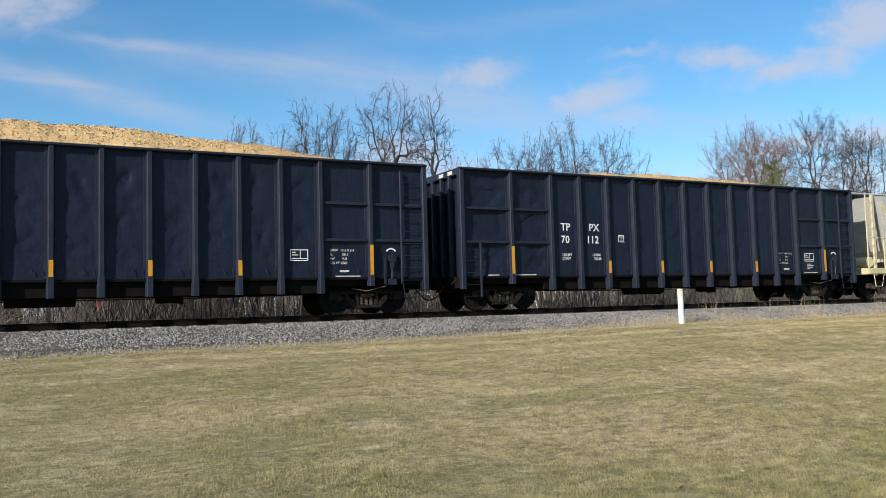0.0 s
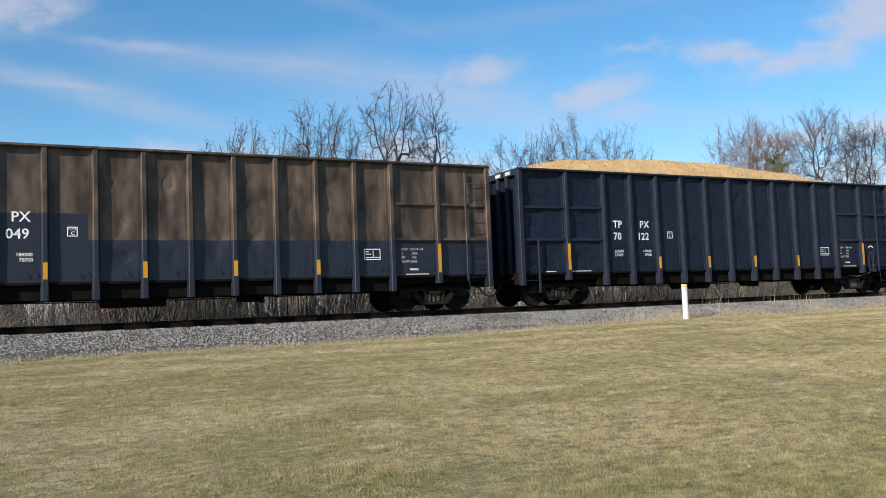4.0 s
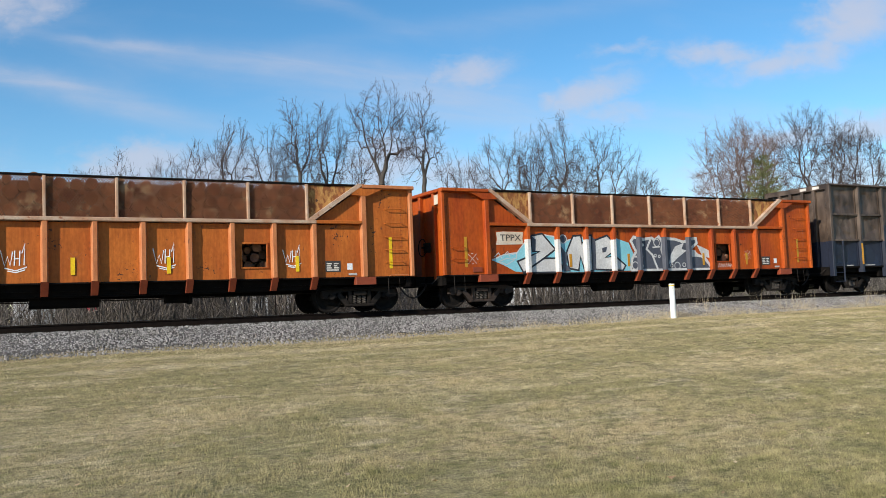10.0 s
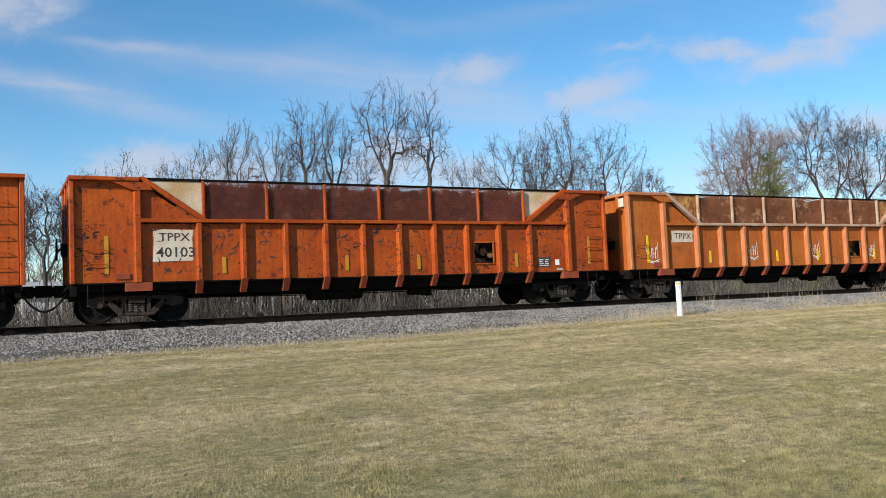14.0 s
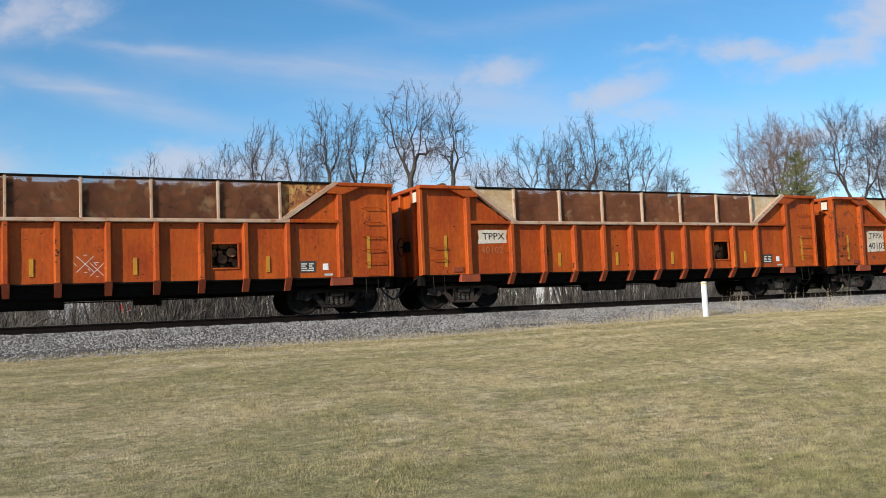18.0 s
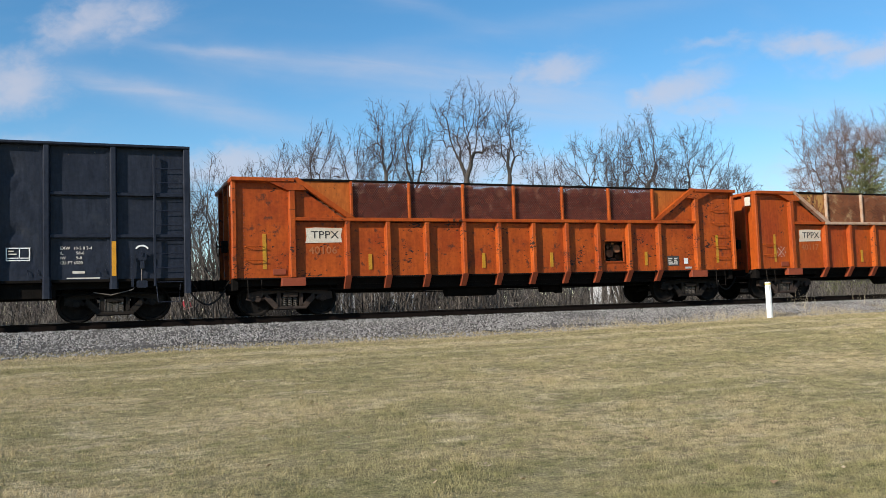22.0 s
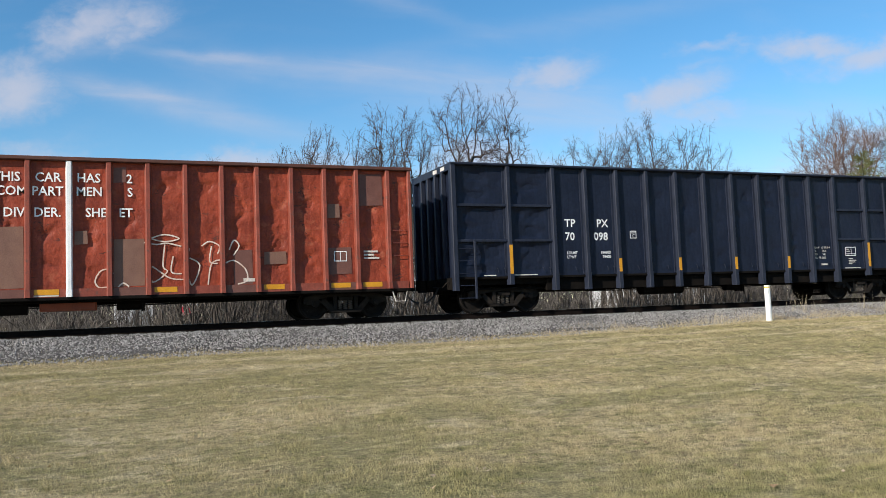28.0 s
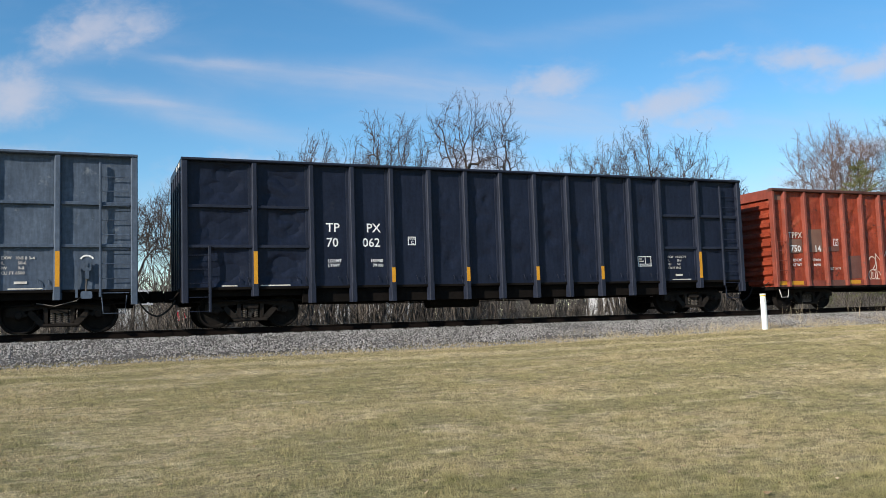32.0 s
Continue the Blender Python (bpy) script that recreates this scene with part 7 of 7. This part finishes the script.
def graffiti():
    """Large sprayed shapes in turquoise, silver and charcoal on one orange wagon; abstract forms."""
    y = 0.129
    cloud = [(1.75, 1.45), (2.2, 1.62), (2.7, 1.68), (3.1, 2.1), (3.6, 2.28), (4.2, 2.2), (4.6, 2.05), (5.2, 2.2), (5.9, 2.1), (6.6, 2.2), (7.3, 2.0), (7.5, 1.6), (7.4, 1.04), (5.5, 1.02), (3.2, 1.02), (2.6, 1.08), (2.2, 1.28)]
    part("spray_cloud", Geo().sheet(cloud, y), M["graf_teal"], ZIME)
    silver = [[(3.25, 2.22), (3.7, 2.3), (4.2, 1.78), (3.73, 1.49), (2.92, 1.03), (2.7, 1.4), (3.2, 1.57), (3.57, 1.71), (3.3, 1.72)],
              [(2.92, 1.03), (3.73, 1.49), (4.3, 1.49), (4.45, 1.22), (4.4, 1.03)],
              [(4.72, 1.15), (4.64, 1.68), (4.93, 2.22), (5.26, 2.25), (5.29, 1.96), (5.47, 2.25), (5.70, 2.25), (5.70, 1.05), (5.36, 1.05), (5.21, 1.53), (5.11, 1.08)],
              [(5.80, 1.10), (5.80, 2.07), (6.36, 2.25), (6.64, 2.02), (6.58, 1.68), (6.25, 1.50), (6.68, 1.55), (7.12, 1.22), (6.99, 1.05)]]
    for p in silver:
        part("spray_shape", Geo().sheet(p, y - 0.003), M["graf_white"], ZIME)
        part("spray_outline", Geo().ribbon(p + p[:1], 0.06, y - 0.006), M["graf_line"], ZIME)
    for p in ([(4.42, 1.9), (4.66, 1.62), (4.62, 1.3), (4.78, 1.05), (4.48, 1.05), (4.45, 1.4)], [(5.70, 2.2), (5.86, 2.1), (5.84, 1.1), (5.70, 1.06)], [(3.28, 2.2), (3.45, 2.1), (3.4, 1.75), (3.3, 1.7)],
              [(6.12, 1.82), (6.34, 1.86), (6.30, 1.70), (6.14, 1.66)], [(6.60, 1.98), (6.78, 1.9), (6.72, 1.6), (6.6, 1.64)]):
        part("spray_shade", Geo().sheet(p, y - 0.009), M["graf_dark"], ZIME)
    # the charcoal half: one dark mass with white edges, and white strokes within
    mass = [(7.34, 1.04), (7.42, 1.44), (7.61, 1.69), (7.4, 2.06), (7.53, 2.2), (7.95, 2.12), (8.36, 2.17), (8.46, 2.08), (8.68, 2.22), (8.82, 2.03), (9.04, 2.15), (9.41, 2.13), (9.84, 2.03), (10.12, 2.13),
            (10.45, 2.16), (10.47, 1.99), (10.16, 1.78), (10.31, 1.56), (10.81, 1.5), (11.15, 1.07), (11.1, 1.04)]
    part("spray_shape", Geo().sheet(mass, y - 0.003), M["graf_dark"], ZIME)
    part("spray_outline", Geo().ribbon(mass + mass[:1], 0.10, y - 0.006), M["graf_white"], ZIME)
    for q, w in (([(8.28, 2.11), (8.09, 1.78), (8.34, 1.57), (8.57, 1.05)], 0.08), ([(8.84, 2.06), (8.76, 1.75), (8.87, 1.43), (9.02, 1.05)], 0.08), ([(10.39, 1.65), (10.81, 1.41), (11.15, 1.05)], 0.05),
                 ([(8.36, 1.84), (8.72, 1.86)], 0.05), ([(7.5, 1.52), (7.9, 1.5)], 0.06)):
        part("spray_stroke", Geo().ribbon(q, w, y - 0.009), M["graf_white"], ZIME)
    for p in ([(9.84, 2.0), (9.42, 1.87), (9.18, 1.56), (9.1, 1.26), (9.32, 1.31), (9.51, 1.46), (9.96, 1.72), (9.72, 1.78)], [(10.0, 1.78), (10.4, 1.72), (10.44, 1.49), (9.99, 1.50)], [(7.71, 1.94), (7.95, 1.98), (7.99, 1.89), (7.74, 1.84)]):
        part("spray_shape", Geo().sheet(p, y - 0.009), M["graf_white"], ZIME)
    tail = [(10.46, 1.94), (10.94, 1.77), (11.3, 1.6), (11.06, 1.44), (10.7, 1.55)]
    part("spray_shape", Geo().sheet(tail, y - 0.0025), M["graf_white"], ZIME)
    ring = lambda cx, cz, r: [(cx + r * math.cos(a), cz + r * math.sin(a)) for a in [k * math.tau / 14 for k in range(15)]]
    for cx, cz, rr in ((4.52, 2.12, 0.14), (8.58, 2.02, 0.14)):
        part("spray_shape", Geo().sheet(ring(cx, cz, rr)[:-1], y - 0.009), M["graf_dark"], ZIME)
    for cx, cz, rr in ((7.54, 1.21, 0.13), (7.83, 1.19, 0.07), (8.56, 2.0, 0.13), (8.47, 1.55, 0.05), (8.65, 1.52, 0.045), (9.48, 1.18, 0.13), (9.21, 1.19, 0.06), (9.8, 1.21, 0.07), (10.11, 1.18, 0.06), (10.28, 1.87, 0.04), (4.52, 2.12, 0.14)):
        part("spray_ring", Geo().ribbon(ring(cx, cz, rr), 0.03, y - 0.012), M["graf_white"], ZIME)
    part("spray_outline", Geo().ribbon([(2.0, 1.4), (2.3, 1.5), (2.6, 1.45), (2.3, 1.3), (2.0, 1.4)], 0.03, y - 0.006), M["graf_white"], ZIME)
    for q in ([(1.85, 1.55), (2.0, 1.68), (2.12, 1.5)], [(2.2, 1.6), (2.35, 1.72), (2.42, 1.55)], [(2.5, 1.62), (2.68, 1.66), (2.66, 1.5), (2.52, 1.5)]):
        part("spray_outline", Geo().ribbon(q, 0.025, y - 0.006), M["graf_white"], ZIME)
    part("spray_outline", Geo().ribbon(cloud[:9], 0.04, y - 0.002), M["graf_white"], ZIME)
    # ribs carry the paint on
    for px in LOW_RIBS[:7]:
        top = 2.1 if px < 7 else 2.2
        part("rib_spray", Geo().prism(hat(px, 0.196, 0.131, -0.004, 0.148), "z", 1.04, top), M["graf_white"] if px < 7 else M["graf_dark"], ZIME)
    for k in range(7):
        part("spray_mark", Geo().ribbon([(11.5 + 0.12 * k, 1.10), (11.55 + 0.12 * k, 1.24), (11.6 + 0.12 * k, 1.12)], 0.025, y), M["graf_white"], ZIME)
    tag = [[(-3, 2), (-2.2, -1.5), (-1.6, 0.5), (-1.1, -1.5), (-0.6, 1.6)], [(-0.2, 1.8), (-0.3, -1.5)], [(-0.3, 0), (0.8, 0.1)], [(0.8, 1.8), (0.7, -1.5)],
           [(1.2, 1.2), (1.8, 3.4), (1.6, -1.4)], [(-2.2, -2), (0, -2.6), (2.2, -1.8)], [(-1.6, -2.6), (0, -3.0), (1.8, -2.4)]]
    for tx, tz, k in ((1.08, 1.55, 0.115), (5.98, 1.6, 0.11), (9.45, 1.62, 0.11), (12.85, 1.6, 0.10)):
        for p in tag:
            scrawl(WHI, p, tx, tz, k, 0.026, M["white"], 0.130)
    star = [[(-2, -2), (2, 2)], [(-2, 2), (2, -2)], [(-0.5, 2.2), (0.5, 2.2)], [(-2.6, 0.4), (-2.0, -0.5)], [(2.0, 0.5), (2.6, -0.5)], [(-0.4, -2.2), (0.5, -2.0)]]
    for owner, tx, tz, k in ((ZIME, 1.05, 1.50, 0.075), (ZIME, 13.05, 1.55, 0.07), (SCRIB, 1.10, 1.58, 0.075), (SCRIB, 8.35, 1.48, 0.10), (SCRIB, 8.62, 1.34, 0.08), (WHI, 7.3, 1.6, 0.07)):
        for p in star:
            scrawl(owner, p, tx, tz, k, 0.014, M["white_dim"] if owner is not WHI else M["ghost"], 0.130)


graffiti()


def scratches(car, seed, n):
    """Dark scrapes where logs and loaders have struck the sides."""
    r = np.random.default_rng(seed)
    for k in range(n):
        px, pz = r.uniform(1.8, 14.8), r.uniform(1.2, 2.4)
        if min(abs(px - q) for q in LOW_RIBS) < 0.22 or 11.2 < px < 12.3:
            continue
        a, l = r.uniform(0, math.pi), r.uniform(0.05, 0.2)
        part("scrape", Geo().ribbon([(px, pz), (px + l * math.cos(a), pz + l * math.sin(a)), (px + 1.5 * l * math.cos(a + 0.3), pz + 1.5 * l * math.sin(a + 0.3))], r.uniform(0.012, 0.03), 0.131), M["black_letter"], car)


scratches(SCUFF, 5, 110)

# ---- all that moves ----


def rolled(t):
    ts, ss = [a for a, b in ROLLED], [b for a, b in ROLLED]
    k = min(max(np.searchsorted(ts, t) - 1, 0), len(ts) - 2)
    v = lambda i: (ss[min(i + 1, len(ts) - 1)] - ss[max(i - 1, 0)]) / (ts[min(i + 1, len(ts) - 1)] - ts[max(i - 1, 0)])
    h = ts[k + 1] - ts[k]
    u = (t - ts[k]) / h
    return ((2 * u ** 3 - 3 * u ** 2 + 1) * ss[k] + (u ** 3 - 2 * u ** 2 + u) * h * v(k) + (-2 * u ** 3 + 3 * u ** 2) * ss[k + 1] + (u ** 3 - u ** 2) * h * v(k + 1))


def motions():
    steps = sorted({a for a, b in ROLLED} | {3.0, 3.5, 4.0, 15.0, 15.5, 16.0, 25.0, 25.5, 26.0})
    way = [(t, rolled(t)) for t in steps]
    for ob, x in MOVING:
        walk(ob, [(t, pose(x + s, FACE, 0)) for t, s in way])
    # wheels turn while their wagon is near
    beat = [k / 15 for k in range(481)]
    far = [rolled(t) for t in beat]
    for ob, x, r, place in WHEELS:
        rows, last = [], None
        for t, s in zip(beat, far):
            near = -14 < place + s < 48
            if near or t in (0.0, 32.0):
                rows.append((t, s))
        # outside that stretch the wheel keeps its last turn
        first, end = rows[0], rows[-1]
        inner = [q for q in rows if -14 < place + q[1] < 48] or [rows[0]]
        a0, a1 = inner[0][1], inner[-1][1]
        keyed = []
        for t, s in rows:
            s = min(max(s, a0), a1)
            keyed.append((t, pose(x, 0, r, 0, math.degrees((s - a0) / r) % 360, 0)))
        walk(ob, keyed)


motions()
